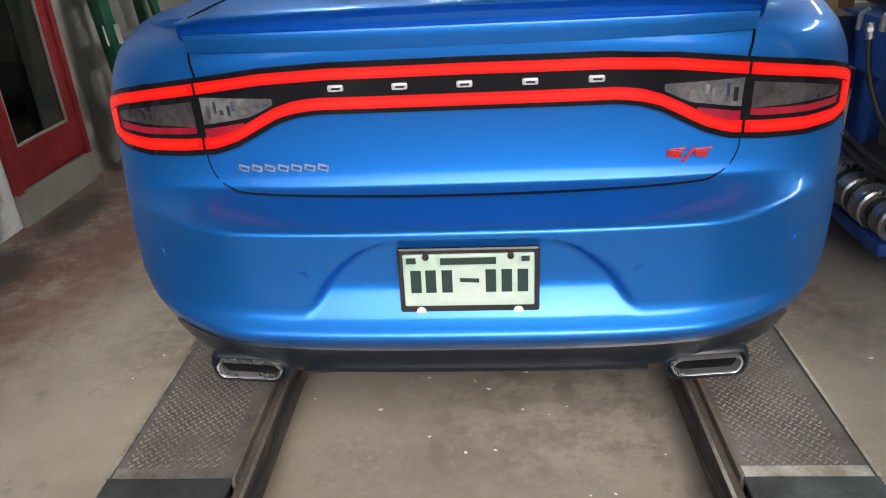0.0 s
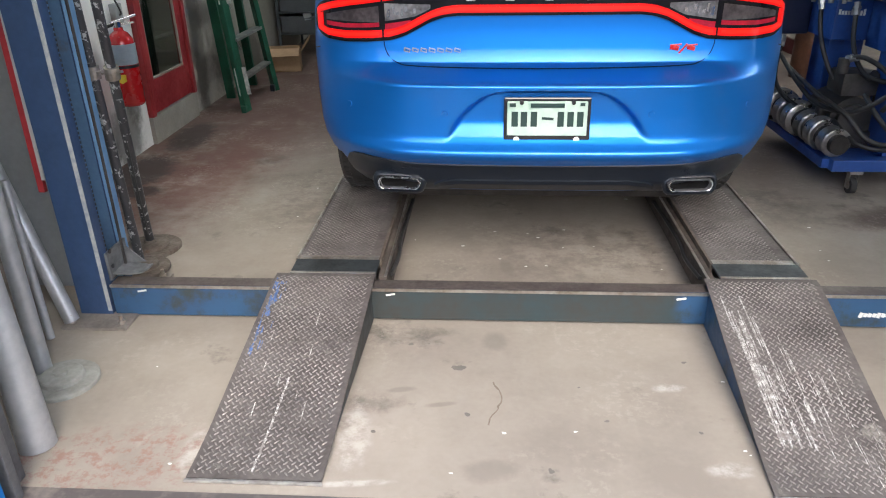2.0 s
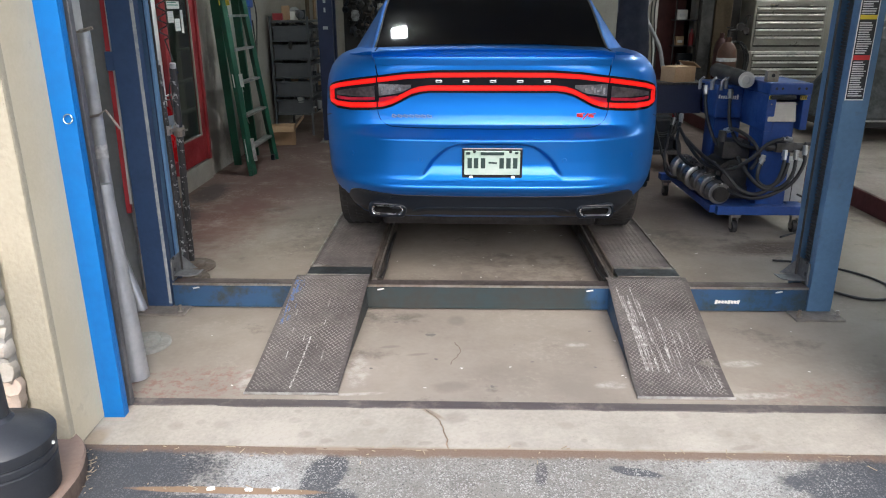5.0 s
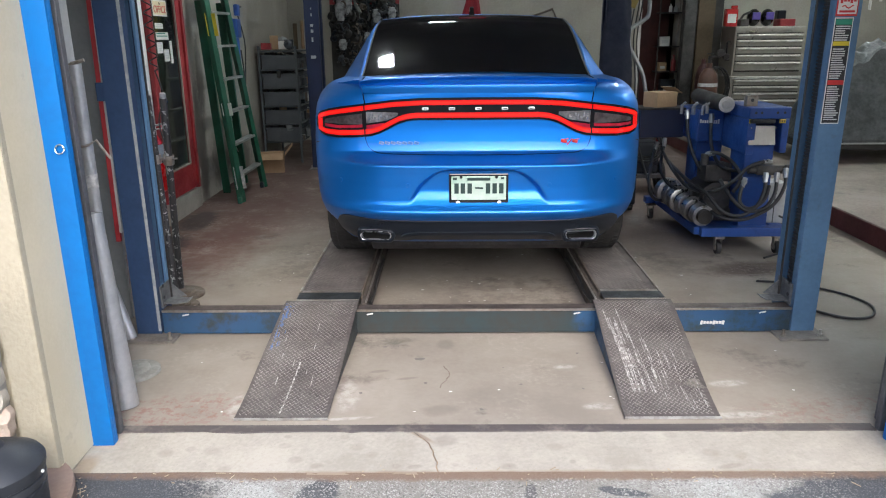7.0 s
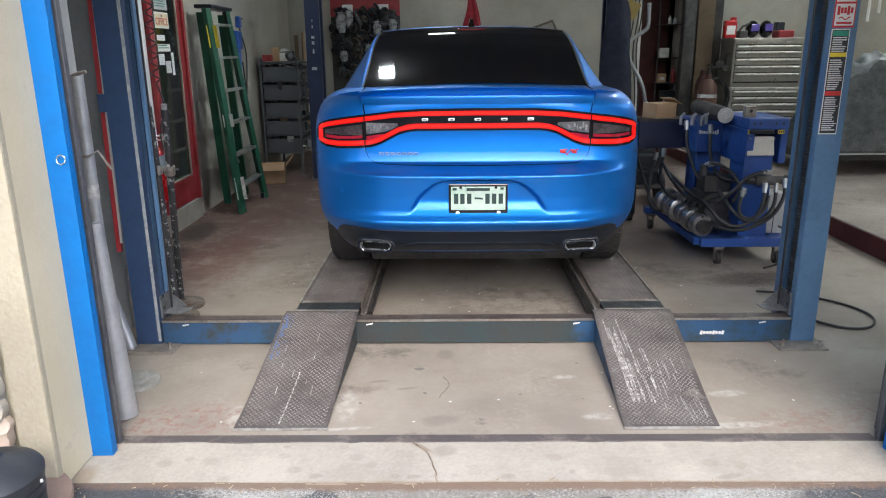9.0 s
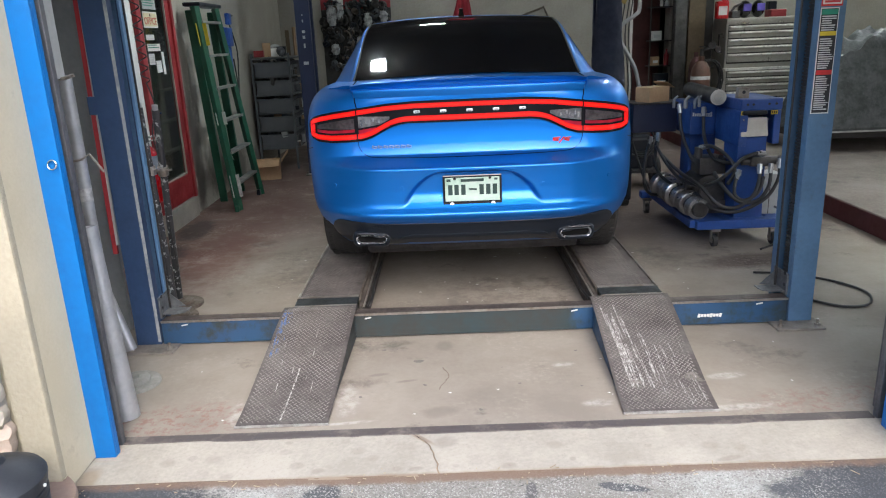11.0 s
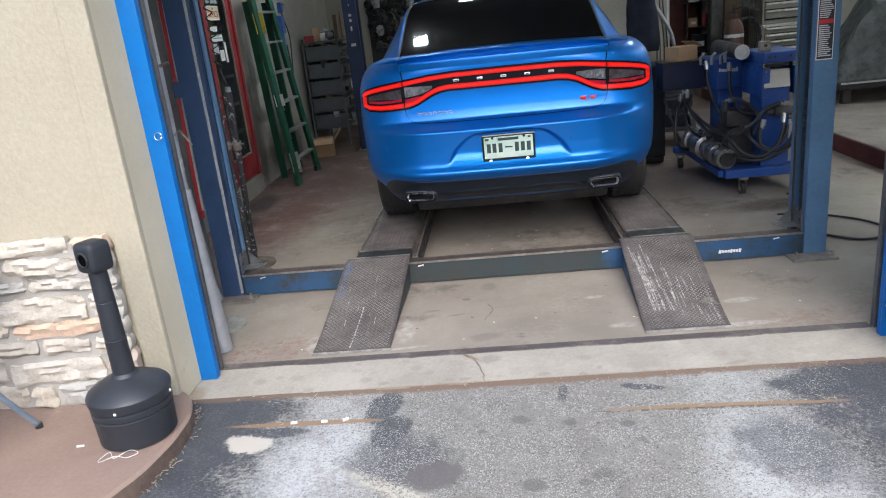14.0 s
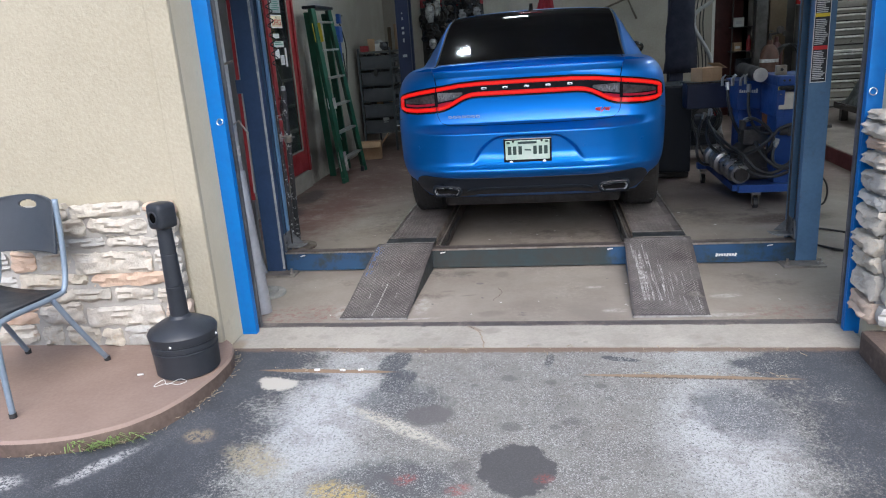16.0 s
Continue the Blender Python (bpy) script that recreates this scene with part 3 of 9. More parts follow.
# ---- building helpers ----
def part(name, bm, material, parent=None, label="", smooth=False, m=None):
    me = bpy.data.meshes.new(name)
    bm.normal_update()
    bm.to_mesh(me)
    bm.free()
    if smooth:
        for poly in me.polygons:
            poly.use_smooth = True
        if smooth is not True:
            me.set_sharp_from_angle(angle=radians(smooth))
    me.materials.append(material)
    ob = new(name, me)
    if parent:
        ob.parent = parent
    if m is not None:
        ob.matrix_basis = m
    if label:
        ob["label"] = label
    return ob


def thing(name, label, category, m=None, group="", kind=""):
    ob = new(name)
    ob.empty_display_size = 0.1
    if m is not None:
        ob.matrix_basis = m
    return tagged(ob, label, category, group, kind)


def box(bm, c, s, bevel=0.0, rot=None, segs=2):
    m = Matrix.Translation(c) @ (rot.to_4x4() if rot else Matrix.Identity(4)) @ Matrix.Diagonal((*s, 1))
    r = bmesh.ops.create_cube(bm, size=1, matrix=m)
    if bevel:
        edges = list({e for v in r["verts"] for e in v.link_edges})
        bmesh.ops.bevel(bm, geom=edges, offset=bevel, segments=segs, affect="EDGES", profile=0.6)
    return bm


def span(bm, lo, hi, bevel=0.0):
    return box(bm, [(a + b) / 2 for a, b in zip(lo, hi)], [b - a for a, b in zip(lo, hi)], bevel)


def cyl(bm, p0, p1, r, r2=None, seg=16, caps=True):
    p0, p1 = Vector(p0), Vector(p1)
    d = p1 - p0
    m = Matrix.Translation((p0 + p1) / 2) @ d.to_track_quat("Z", "Y").to_matrix().to_4x4()
    bmesh.ops.create_cone(bm, cap_ends=caps, segments=seg, radius1=r, radius2=r if r2 is None else r2, depth=d.length, matrix=m)
    return bm


def ball(bm, c, r, s=(1, 1, 1), seg=12):
    bmesh.ops.create_uvsphere(bm, u_segments=seg, v_segments=max(6, seg // 2), radius=r, matrix=Matrix.Translation(c) @ Matrix.Diagonal((*s, 1)))
    return bm


def lathe(bm, prof, seg=32, m=None):
    """Turn (radius, height) pairs about z."""
    m = m or Matrix.Identity(4)
    rings = []
    for r, z in prof:
        rings.append([bm.verts.new(m @ Vector((r * math.cos(2 * math.pi * i / seg), r * math.sin(2 * math.pi * i / seg), z))) for i in range(seg)])
    for a, b in zip(rings, rings[1:]):
        for i in range(seg):
            bm.faces.new((a[i], a[(i + 1) % seg], b[(i + 1) % seg], b[i]))
    bm.faces.new(rings[0][::-1]), bm.faces.new(rings[-1])
    return bm


def smooth_line(pts, steps=8):
    """Points of a Catmull-Rom line through pts."""
    pts = [Vector(p) for p in pts]
    out = []
    for i in range(len(pts) - 1):
        a, b = pts[max(i - 1, 0)], pts[i]
        c, d = pts[i + 1], pts[min(i + 2, len(pts) - 1)]
        for k in range(steps):
            t = k / steps
            out.append(0.5 * (2 * b + (c - a) * t + (2 * a - 5 * b + 4 * c - d) * t * t + (3 * b - a - 3 * c + d) * t ** 3))
    return out + [pts[-1]]


def tube(bm, pts, r, seg=8, closed=False):
    """A round tube along a line of points."""
    pts = [Vector(p) for p in pts]
    rings, side = [], None
    for i, p in enumerate(pts):
        d = (pts[min(i + 1, len(pts) - 1)] - pts[max(i - 1, 0)]).normalized()
        if side is None:
            side = d.orthogonal().normalized()
        side = (side - d * side.dot(d)).normalized()
        up = d.cross(side)
        rings.append([bm.verts.new(p + r * (math.cos(2 * math.pi * k / seg) * side + math.sin(2 * math.pi * k / seg) * up)) for k in range(seg)])
    for a, b in zip(rings, rings[1:]):
        for k in range(seg):
            bm.faces.new((a[k], a[(k + 1) % seg], b[(k + 1) % seg], b[k]))
    bm.faces.new(rings[0][::-1]), bm.faces.new(rings[-1])
    return bm


def prism(bm, outline, axis, lo, hi):
    """A flat outline (pairs) pushed along an axis from lo to hi."""
    def at(u, v, w):
        return {"x": (w, u, v), "y": (u, w, v), "z": (u, v, w)}[axis]
    a = [bm.verts.new(at(u, v, lo)) for u, v in outline]
    b = [bm.verts.new(at(u, v, hi)) for u, v in outline]
    n = len(outline)
    bm.faces.new(a), bm.faces.new(b[::-1])
    for i in range(n):
        bm.faces.new((a[i], b[i], b[(i + 1) % n], a[(i + 1) % n]))
    bmesh.ops.recalc_face_normals(bm, faces=bm.faces)
    return bm


def B():
    return bmesh.new()


def lettering(text, size, m, material, parent, name="lettering", depth=0.001):
    cu = bpy.data.curves.new(name, "FONT")
    cu.body, cu.size, cu.align_x, cu.align_y, cu.extrude = text, size, "CENTER", "CENTER", depth
    tmp = bpy.data.objects.new(name, cu)
    me = bpy.data.meshes.new_from_object(tmp)
    bpy.data.objects.remove(tmp)
    me.materials.append(material)
    ob = new(name, me)
    ob.parent, ob.matrix_basis = parent, m
    return ob


def grid(bm, rows, wrap=False):
    """Faces over rows of points."""
    vs = [[bm.verts.new(p) for p in r] for r in rows]
    for a, b in zip(vs, vs[1:]):
        n = len(a)
        for i in range(n if wrap else n - 1):
            bm.faces.new((a[i], a[(i + 1) % n], b[(i + 1) % n], b[i]))
    return vs


# ---- ground, floor, walls ----
def ground_height(x, y):
    """The drive falls away from the door and rises a little towards the rounded kerb."""
    rise = min(max((0.35 - x) / 0.85, 0.0), 1.0)
    rise = rise * rise * (3 - 2 * rise) * float(np.interp(y, [-3, -0.6, 0.2, 0.6], [0.0, 1.0, 0.5, 0.0]))
    return float(np.interp(y, [-60, -3, -0.4, 0.35, 0.66], [-0.35, -0.16, -0.075, -0.03, -0.012])) + 0.068 * rise


bm = B()
ys = [-80, -30, -10, -6, -4, -3, -2.2, -1.6, -1.2, -0.8, -0.4, -0.1, 0.15, 0.35, 0.55, 0.665]
xs = [-80, -30, -12, -6, -4, -3, -2, -1.4, -1, -0.75, -0.55, -0.4, -0.25, -0.1, 0.05, 0.2, 0.35, 0.7, 1.05, 1.4, 1.75, 2.1, 2.5, 3, 4, 6, 12, 30, 80]
grid(bm, [[(x, y, ground_height(x, y) + 0.006 * noise.noise(Vector((x * 1.7, y * 1.7, 0)))) for x in xs] for y in ys])
tagged(part("ground", bm, ASPHALT, smooth=True), "worn grey asphalt drive with pale aggregate and dark sealed sides", "ground", kind="structure")

bm = B()
span(bm, (-1.35, 0.955, -0.3), (9.0, 9.9, 0.0))
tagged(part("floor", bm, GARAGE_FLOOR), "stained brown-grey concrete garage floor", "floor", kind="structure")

# sloped apron in front of the door, its outer edge chipped
def crack_x(y):
    return float(np.interp(y, [0.63, 0.72, 0.79, 0.865, 0.925, 0.95], [1.201, 1.181, 1.173, 1.142, 1.094, 1.07])) + 0.010 * noise.noise(Vector((0, y * 24, 7)))


for side in (0, 1):
    bm = B()
    n = 30
    rows = []
    for k in range(15):
        row = []
        for i in range(n + 1):
            v = k / 12
            x = (-0.20 + 1.3 * i / n) if side == 0 else (1.14 + 1.88 * i / n)
            chip = 0.655 + 0.014 * noise.noise(Vector((x * 5, 2, 0))) + 0.007 * noise.noise(Vector((x * 19, 4, 0)))
            y = 0.948 + (chip - 0.948) * min(v, 1.0)
            edge = crack_x(y) + (-0.0028 if side == 0 else 0.0028)
            if side == 0:
                x = -0.20 + (edge + 0.20) * i / n
            else:
                x = edge + (3.02 - edge) * i / n
            z = -0.002 - 0.012 * min(v, 1.0) ** 1.3 + 0.002 * noise.noise(Vector((x * 6, y * 6, 1)))
            if k == 13:
                y, z = y - 0.004, z - 0.008
            if k == 14:
                y, z = y - 0.006, -0.2
            row.append((x, y, z))
        rows.append(row)
    grid(bm, rows)
    tagged(part("apron", bm, APRON, smooth=40), "pale cracked concrete apron slab at the door", "apron", kind="structure")
bm = B()
span(bm, (-0.2, 0.66, -0.3), (3.02, 0.955, -0.0165))
tagged(part("apron_bed", bm, mat("crack_dirt", (0.34, 0.25, 0.17), (0.22, 0.16, 0.11), rough=0.95, scale=20, fine=90), None), "dark concrete under the apron crack", "floor", kind="structure")
THRESH = mat("worn_threshold", (0.075, 0.064, 0.062), (0.17, 0.145, 0.13), rough=0.6, scale=7, fine=50, lo=0.5, hi=0.72)
bm = B()
n = 60
xs_ = [-0.16 + 3.14 * k / n for k in range(n + 1)]
edge = [0.930 + 0.012 * noise.noise(Vector((x * 4, 1, 0))) + 0.006 * noise.noise(Vector((x * 21, 5, 0))) for x in xs_]
grid(bm, [[(x, 0.988, -0.02) for x in xs_], [(x, 0.985, 0.0025) for x in xs_], [(x, y + 0.004, 0.002) for x, y in zip(xs_, edge)], [(x, y, -0.02) for x, y in zip(xs_, edge)]])
bmesh.ops.recalc_face_normals(bm, faces=bm.faces)
tagged(part("threshold", bm, THRESH), "dark worn steel strip across the doorway", "threshold", kind="structure")

# brown painted pavement with a rounded corner beside the door
bm = B()
walk_edge = [(-12, -0.41)] + [(x, y) for x, y in ((-2.0, -0.40), (-1.2, -0.395), (-0.72, -0.38), (-0.58, -0.366), (-0.45, -0.332), (-0.30, -0.255), (-0.20, -0.159), (-0.132, -0.023), (-0.094, 0.117), (-0.074, 0.276), (-0.085, 0.45), (-0.13, 0.57), (-0.20, 0.645))]
line = [walk_edge[0]] + [(p.x, p.y) for p in smooth_line([(x, y, 0) for x, y in walk_edge[1:]], 5)]
line = [(x + 0.006 * noise.noise(Vector((x * 9, y * 9, 0))), y + 0.006 * noise.noise(Vector((x * 9, y * 9, 5)))) for x, y in line]
top = [bm.verts.new((x, y, 0.052)) for x, y in line]
rim = [bm.verts.new((x + 0.012 * (1 if x > -11 else 0), y - 0.012, 0.040)) for x, y in line]
back = [bm.verts.new((-0.20, 0.70, 0.052)), bm.verts.new((-12, 0.70, 0.052))]
bm.faces.new(top + back)
for i in range(len(line) - 1):
    bm.faces.new((top[i], rim[i], rim[i + 1], top[i + 1]))
bmesh.ops.recalc_face_normals(bm, faces=bm.faces)
pavement = tagged(part("pavement", bm, BROWN, smooth=30), "raised brown-painted concrete pavement with a rounded kerb", "pavement", kind="structure")
bm = B()
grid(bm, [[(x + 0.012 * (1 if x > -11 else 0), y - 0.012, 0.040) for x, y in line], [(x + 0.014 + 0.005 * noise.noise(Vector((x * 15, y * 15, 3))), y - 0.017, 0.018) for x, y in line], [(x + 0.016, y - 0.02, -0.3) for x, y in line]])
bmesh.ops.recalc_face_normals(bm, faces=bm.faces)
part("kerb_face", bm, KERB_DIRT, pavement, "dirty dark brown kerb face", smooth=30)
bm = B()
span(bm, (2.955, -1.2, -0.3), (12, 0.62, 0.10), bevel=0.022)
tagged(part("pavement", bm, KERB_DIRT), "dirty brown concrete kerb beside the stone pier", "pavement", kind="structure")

BLOCKER_BROWN = mat("dull_brown_wall", (0.27, 0.235, 0.205), (0.21, 0.18, 0.155), rough=0.9, scale=1.5, fine=30, bump=0.3)
# front wall: two piers and the lintel
def wall(name, lo, hi, material, label):
    bm = B()
    span(bm, lo, hi)
    return tagged(part(name, bm, material), label, "wall", kind="structure")


wall_front_left = wall("wall_front_left", (-12, 0.62, -0.3), (-0.20, 0.98, 4.4), STUCCO, "beige stucco front wall with a rough trowelled finish")
bm = B()
span(bm, (-0.318, 0.600, 0.05), (-0.193, 0.64, 4.4), bevel=0.010)
part("corner_band", bm, STUCCO, wall_front_left)
bm = B()
span(bm, (-0.2, 0.618, 0.0), (-0.194, 0.985, 4.4))
part("door_reveal", bm, STUCCO_SMOOTH, wall_front_left, "smooth beige reveal of the doorway, lightened for missing light")
wall_front_right = wall("wall_front_right", (3.045, 0.60, -0.3), (4.65, 0.98, 4.4), STUCCO_SMOOTH, "pale stucco front wall above a stone base")
# Unseen opening left between these walls to let daylight into the next bay.
wall("wall_front_right", (7.6, 0.60, -0.3), (12, 0.98, 4.4), STUCCO_SMOOTH, "pale stucco front wall beyond the unseen opening added for daylight")
wall("wall_front_right_lintel", (4.65, 0.60, 2.52), (7.6, 0.98, 4.4), STUCCO_SMOOTH, "pale stucco wall above the unseen opening added for daylight")
# Unseen lintel, its lower edge set low to shade boot and bay.
wall("wall_front_lintel", (-0.2, 0.62, 2.52), (3.045, 0.98, 4.4), STUCCO, "beige stucco wall above the garage door")
# The wall near the door takes the lit tone, the rest the dim one.
wall("wall_left", (-1.45, 0.98, -0.1), (-1.2, 4.30, 3.6), WALL_LIT_TONE, "white-painted block wall, scuffed near the floor")
wall("wall_left", (-1.45, 5.12, -0.1), (-1.2, 9.9, 3.6), WALL_DIM_TONE, "white-painted block wall, scuffed near the floor")
wall("wall_left_over_door", (-1.45, 4.30, 2.25), (-1.2, 5.12, 3.6), WALL_DIM_TONE, "white-painted block wall above the office door")
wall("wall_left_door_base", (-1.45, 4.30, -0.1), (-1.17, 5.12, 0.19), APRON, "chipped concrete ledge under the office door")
wall("wall_back", (-1.45, 9.7, -0.1), (4.15, 9.95, 3.6), WALL_DIM_TONE, "dirty white-painted block wall at the back, in the dim tone")
wall("wall_back", (4.72, 9.7, -0.1), (9.3, 9.95, 3.6), WALL_DIM_TONE, "dirty white-painted block wall at the back, in the dim tone")
wall("wall_back_over_door", (4.15, 9.7, 2.3), (4.72, 9.95, 3.6), WALL_DIM_TONE, "white wall over the back doorway")
wall("wall_right", (9.0, 0.98, -0.1), (9.25, 9.9, 3.6), WALL_DIM_TONE, "plain white wall of the next bay")
bm = B()
span(bm, (-1.45, 0.62, 3.5), (9.25, 9.95, 3.7))
tagged(part("ceiling", bm, CEIL), "plain pale ceiling over the garage", "ceiling", kind="structure")
# unseen wall added behind the view to block low sky and shape reflections
wall("yard_sky_blocker", (-40, -15.3, -1.0), (40, -15, 4.2), BLOCKER_BROWN, "plain brown unseen wall added to cut the low sky")
# closed rooms behind the two doors, their dimness put into near-black walls
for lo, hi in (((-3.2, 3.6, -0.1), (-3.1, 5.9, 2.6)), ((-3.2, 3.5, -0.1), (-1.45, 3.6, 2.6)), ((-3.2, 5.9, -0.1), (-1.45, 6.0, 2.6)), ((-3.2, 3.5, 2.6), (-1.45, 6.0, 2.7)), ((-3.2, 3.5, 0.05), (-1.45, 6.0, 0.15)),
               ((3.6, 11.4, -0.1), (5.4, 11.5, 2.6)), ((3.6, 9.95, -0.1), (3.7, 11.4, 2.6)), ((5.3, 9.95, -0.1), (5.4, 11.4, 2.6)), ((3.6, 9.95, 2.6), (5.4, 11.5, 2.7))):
    wall("wall_room", lo, hi, UNLIT_ROOM, "near-black wall standing in for the unlit room behind the doorway")

# raised bay beside the lift, with a red painted riser
bm = B()
span(bm, (4.47, 2.0, -0.05), (9.0, 9.7, 0.16), bevel=0.008)
tagged(part("raised_floor", bm, mat("dirty_bay_concrete", (0.20, 0.165, 0.14), (0.13, 0.105, 0.09), rough=0.65, scale=1.3, fine=45, bump=0.12, dirt=(0.05, 0.042, 0.038), dirt_amount=0.3, dirt_scale=1.7)), "raised concrete floor of the next bay", "floor", kind="structure")
bm = B()
span(bm, (4.462, 2.0, 0.0), (4.472, 9.0, 0.152))
tagged(part("riser_paint", bm, RISER_RED), "dark red painted edge of the raised floor", "trim", kind="structure")

# dark spots, drips and the crack on the floor and drive
def blot(bm, x, y, z, rx, ry, rng, n=22, rough=0.35):
    ph = [rng.uniform(0, 6.28) for _ in range(4)]
    pts = []
    for k in range(n):
        a = 2 * math.pi * k / n
        r = 1 + rough * (0.5 * math.sin(2 * a + ph[0]) + 0.3 * math.sin(3 * a + ph[1]) + 0.2 * math.sin(5 * a + ph[2]) + 0.2 * math.sin(9 * a + ph[3]))
        pts.append(bm.verts.new((x + rx * r * math.cos(a), y + ry * r * math.sin(a), z)))
    bm.faces.new(pts)


STAIN = mat("oil_stain", (0.095, 0.082, 0.072), (0.14, 0.12, 0.105), rough=0.5, scale=9, fine=60, bump=0.1)
rng = random.Random(8)
bm = B()
blot(bm, 1.084, 1.62, 0.002, 0.022, 0.018, rng)
for i in range(8):
    x, y = rng.uniform(0.72, 2.0), rng.uniform(1.05, 1.92)
    r = rng.choice((0.004, 0.006, 0.009))
    blot(bm, x, y, 0.0015 + 0.00003 * i, r, r * rng.uniform(0.6, 1.2), rng, 12)
for i in range(6):
    x, y = rng.uniform(-0.4, 3.4), rng.uniform(1.0, 5.5)
    r = rng.choice((0.006, 0.009, 0.012))
    blot(bm, x, y, 0.0032 + 0.00003 * i, r, r * rng.uniform(0.6, 1.2), rng, 12)
tagged(part("oil_spots", bm, STAIN), "dark oil spots on the concrete floor", "stain", kind="stuff")
bm = B()
for i in range(60):
    x, y = rng.uniform(-0.1, 2.9), rng.uniform(1.0, 3.5)
    r = rng.uniform(0.002, 0.006)
    blot(bm, x, y, 0.005 + 0.00003 * i, r * rng.uniform(0.8, 2), r, rng, 8)
tagged(part("paint_flecks", bm, WHITE), "small white flecks scattered on the floor", "flecks", kind="stuff")
bm = B()
pts = [(1.212 + 0.022 * math.sin(k * 0.36 - 1.5) + 0.008 * noise.noise(Vector((k * 0.9, 3, 0))), 1.31 + 0.0165 * k, 0.0012) for k in range(15)]
wide = [0.0012 + 0.0042 * max(0.0, noise.noise(Vector((k * 0.7, 8, 0))) + 0.35) for k in range(15)]
grid(bm, [[(p[0] - w, p[1], p[2]), (p[0] + w, p[1], p[2])] for p, w in zip(pts, wide)])
tagged(part("floor_crack", bm, mat("earth_in_crack", (0.20, 0.16, 0.125), (0.15, 0.12, 0.095), rough=0.9, scale=30, fine=90)), "short brown crack in the garage floor", "crack", kind="structure")


def drive(x, y):
    return ground_height(x, y) + 0.008


# straw and litter along the kerb and the apron edge
bm = B()
for i in range(200):
    if i < 110:
        k = rng.randrange(8, len(line))
        x, y = line[k][0] + rng.uniform(0.012, 0.05), line[k][1] - rng.uniform(0.0, 0.04)
        z = drive(x, y)
    elif i < 160:
        x, y = rng.uniform(-0.15, 2.95), 0.635 + rng.gauss(0, 0.025)
        z = drive(x, y)
    else:
        x = rng.choice((rng.uniform(0.15, 0.7), rng.uniform(1.8, 2.6)))
        y = 0.424 - 0.039 * (x > 1) + rng.uniform(-0.018, 0.018)
        z = drive(x, y)
    a, ln = rng.uniform(0, 3.14), 0.006 + 0.03 * rng.random() ** 2
    box(bm, (x, y, z + 0.003), (ln, 0.0024, 0.002), rot=Euler((0, rng.uniform(-0.2, 0.2), a)).to_matrix())
tagged(part("straw_litter", bm, STRAW), "dry straw and bits along the kerb", "litter", kind="stuff")
bm = B()
spots = [p for p in line if -0.50 < p[0] < -0.25]
for i in range(75):
    px, py = rng.choice(spots)
    x, y = px + rng.gauss(0.012, 0.02), py - 0.018 + rng.gauss(0, 0.008)
    h = rng.uniform(0.02, 0.05)
    lean = Vector((rng.uniform(-0.03, 0.16), rng.uniform(-0.05, 0.04), 0)) * rng.uniform(0.5, 1.1)
    s = Vector((-lean.y, lean.x, 0)).normalized() * 0.0022
    p0 = Vector((x, y, drive(x, y) - 0.005))
    p1 = p0 + lean * 0.5 + Vector((0, 0, h))
    p2 = p0 + lean + Vector((0, 0, h * 0.7))
    v = [bm.verts.new(p) for p in (p0 - s, p0 + s, p1 + s, p1 - s, p2)]
    bm.faces.new(v[:4]), bm.faces.new((v[3], v[2], v[4]))
tagged(part("grass_tuft", bm, GRASS), "tuft of green grass growing at the kerb", "grass", kind="stuff")

# white chips lying in the joint
for x, y, a in ((0.376, 0.424, 0.12), (0.508, 0.421, -0.08), (0.60, 0.426, 0.4)):
    chip = thing("plaster_chip", "small white plaster chip lying in the joint", "chip", Matrix.Translation((x, y, drive(x, y))) @ Matrix.Rotation(a, 4, "Z"), group="chips in the joint")
    bm = B()
    prism(bm, [(-0.014, -0.005), (0.002, -0.006), (0.014, -0.003), (0.013, 0.005), (-0.003, 0.006), (-0.013, 0.004)], "z", -0.004, 0.004)
    part("flake", bm, WHITE, chip)

# blue steel door jambs, grey tracks behind them
for side, x0, x1 in (("left", -0.200, -0.112), ("right", 2.975, 3.048)):
    s = 1 if side == "left" else -1
    jamb = thing("door_frame", "bright blue painted steel door jamb", "door frame", kind="structure")
    bm = B()
    span(bm, (x0, 0.845, -0.02), (x1, 0.862, 2.52), bevel=0.003)
    inner = x1 if s > 0 else x0
    span(bm, (inner - 0.012 if s > 0 else inner, 0.862, -0.02), (inner if s > 0 else inner + 0.012, 0.885, 2.52), bevel=0.003)
    part("jamb_angle", bm, BLUE_PAINT, jamb)
    bm = B()
    xt = inner - s * 0.006
    span(bm, (min(xt, xt - s * 0.05), 0.925, 0.0), (max(xt, xt - s * 0.05), 0.955, 2.518), bevel=0.004)
    span(bm, (min(xt - s * 0.042, xt - s * 0.05), 0.955, 0.0), (max(xt - s * 0.042, xt - s * 0.05), 1.03, 2.9), bevel=0.003)
    part("door_track", bm, TRACK_GREY, jamb, "grey steel roller door track")
    bm = B()
    c = Vector((inner - s * 0.022, 0.835, 1.187 if s > 0 else 1.166))
    tube(bm, [c + 0.016 * Vector((math.cos(a), 0.25 * math.sin(a), math.sin(a))) for a in [k * math.pi / 8 for k in range(17)]], 0.0028, 6)
    part("eye_ring", bm, CHROME, jamb, "small bright steel ring", smooth=True)


# ---- four-post lift ----
lift = thing("vehicle_lift", "blue four-post vehicle lift with steel tread runways, lowered to the floor", "vehicle lift")


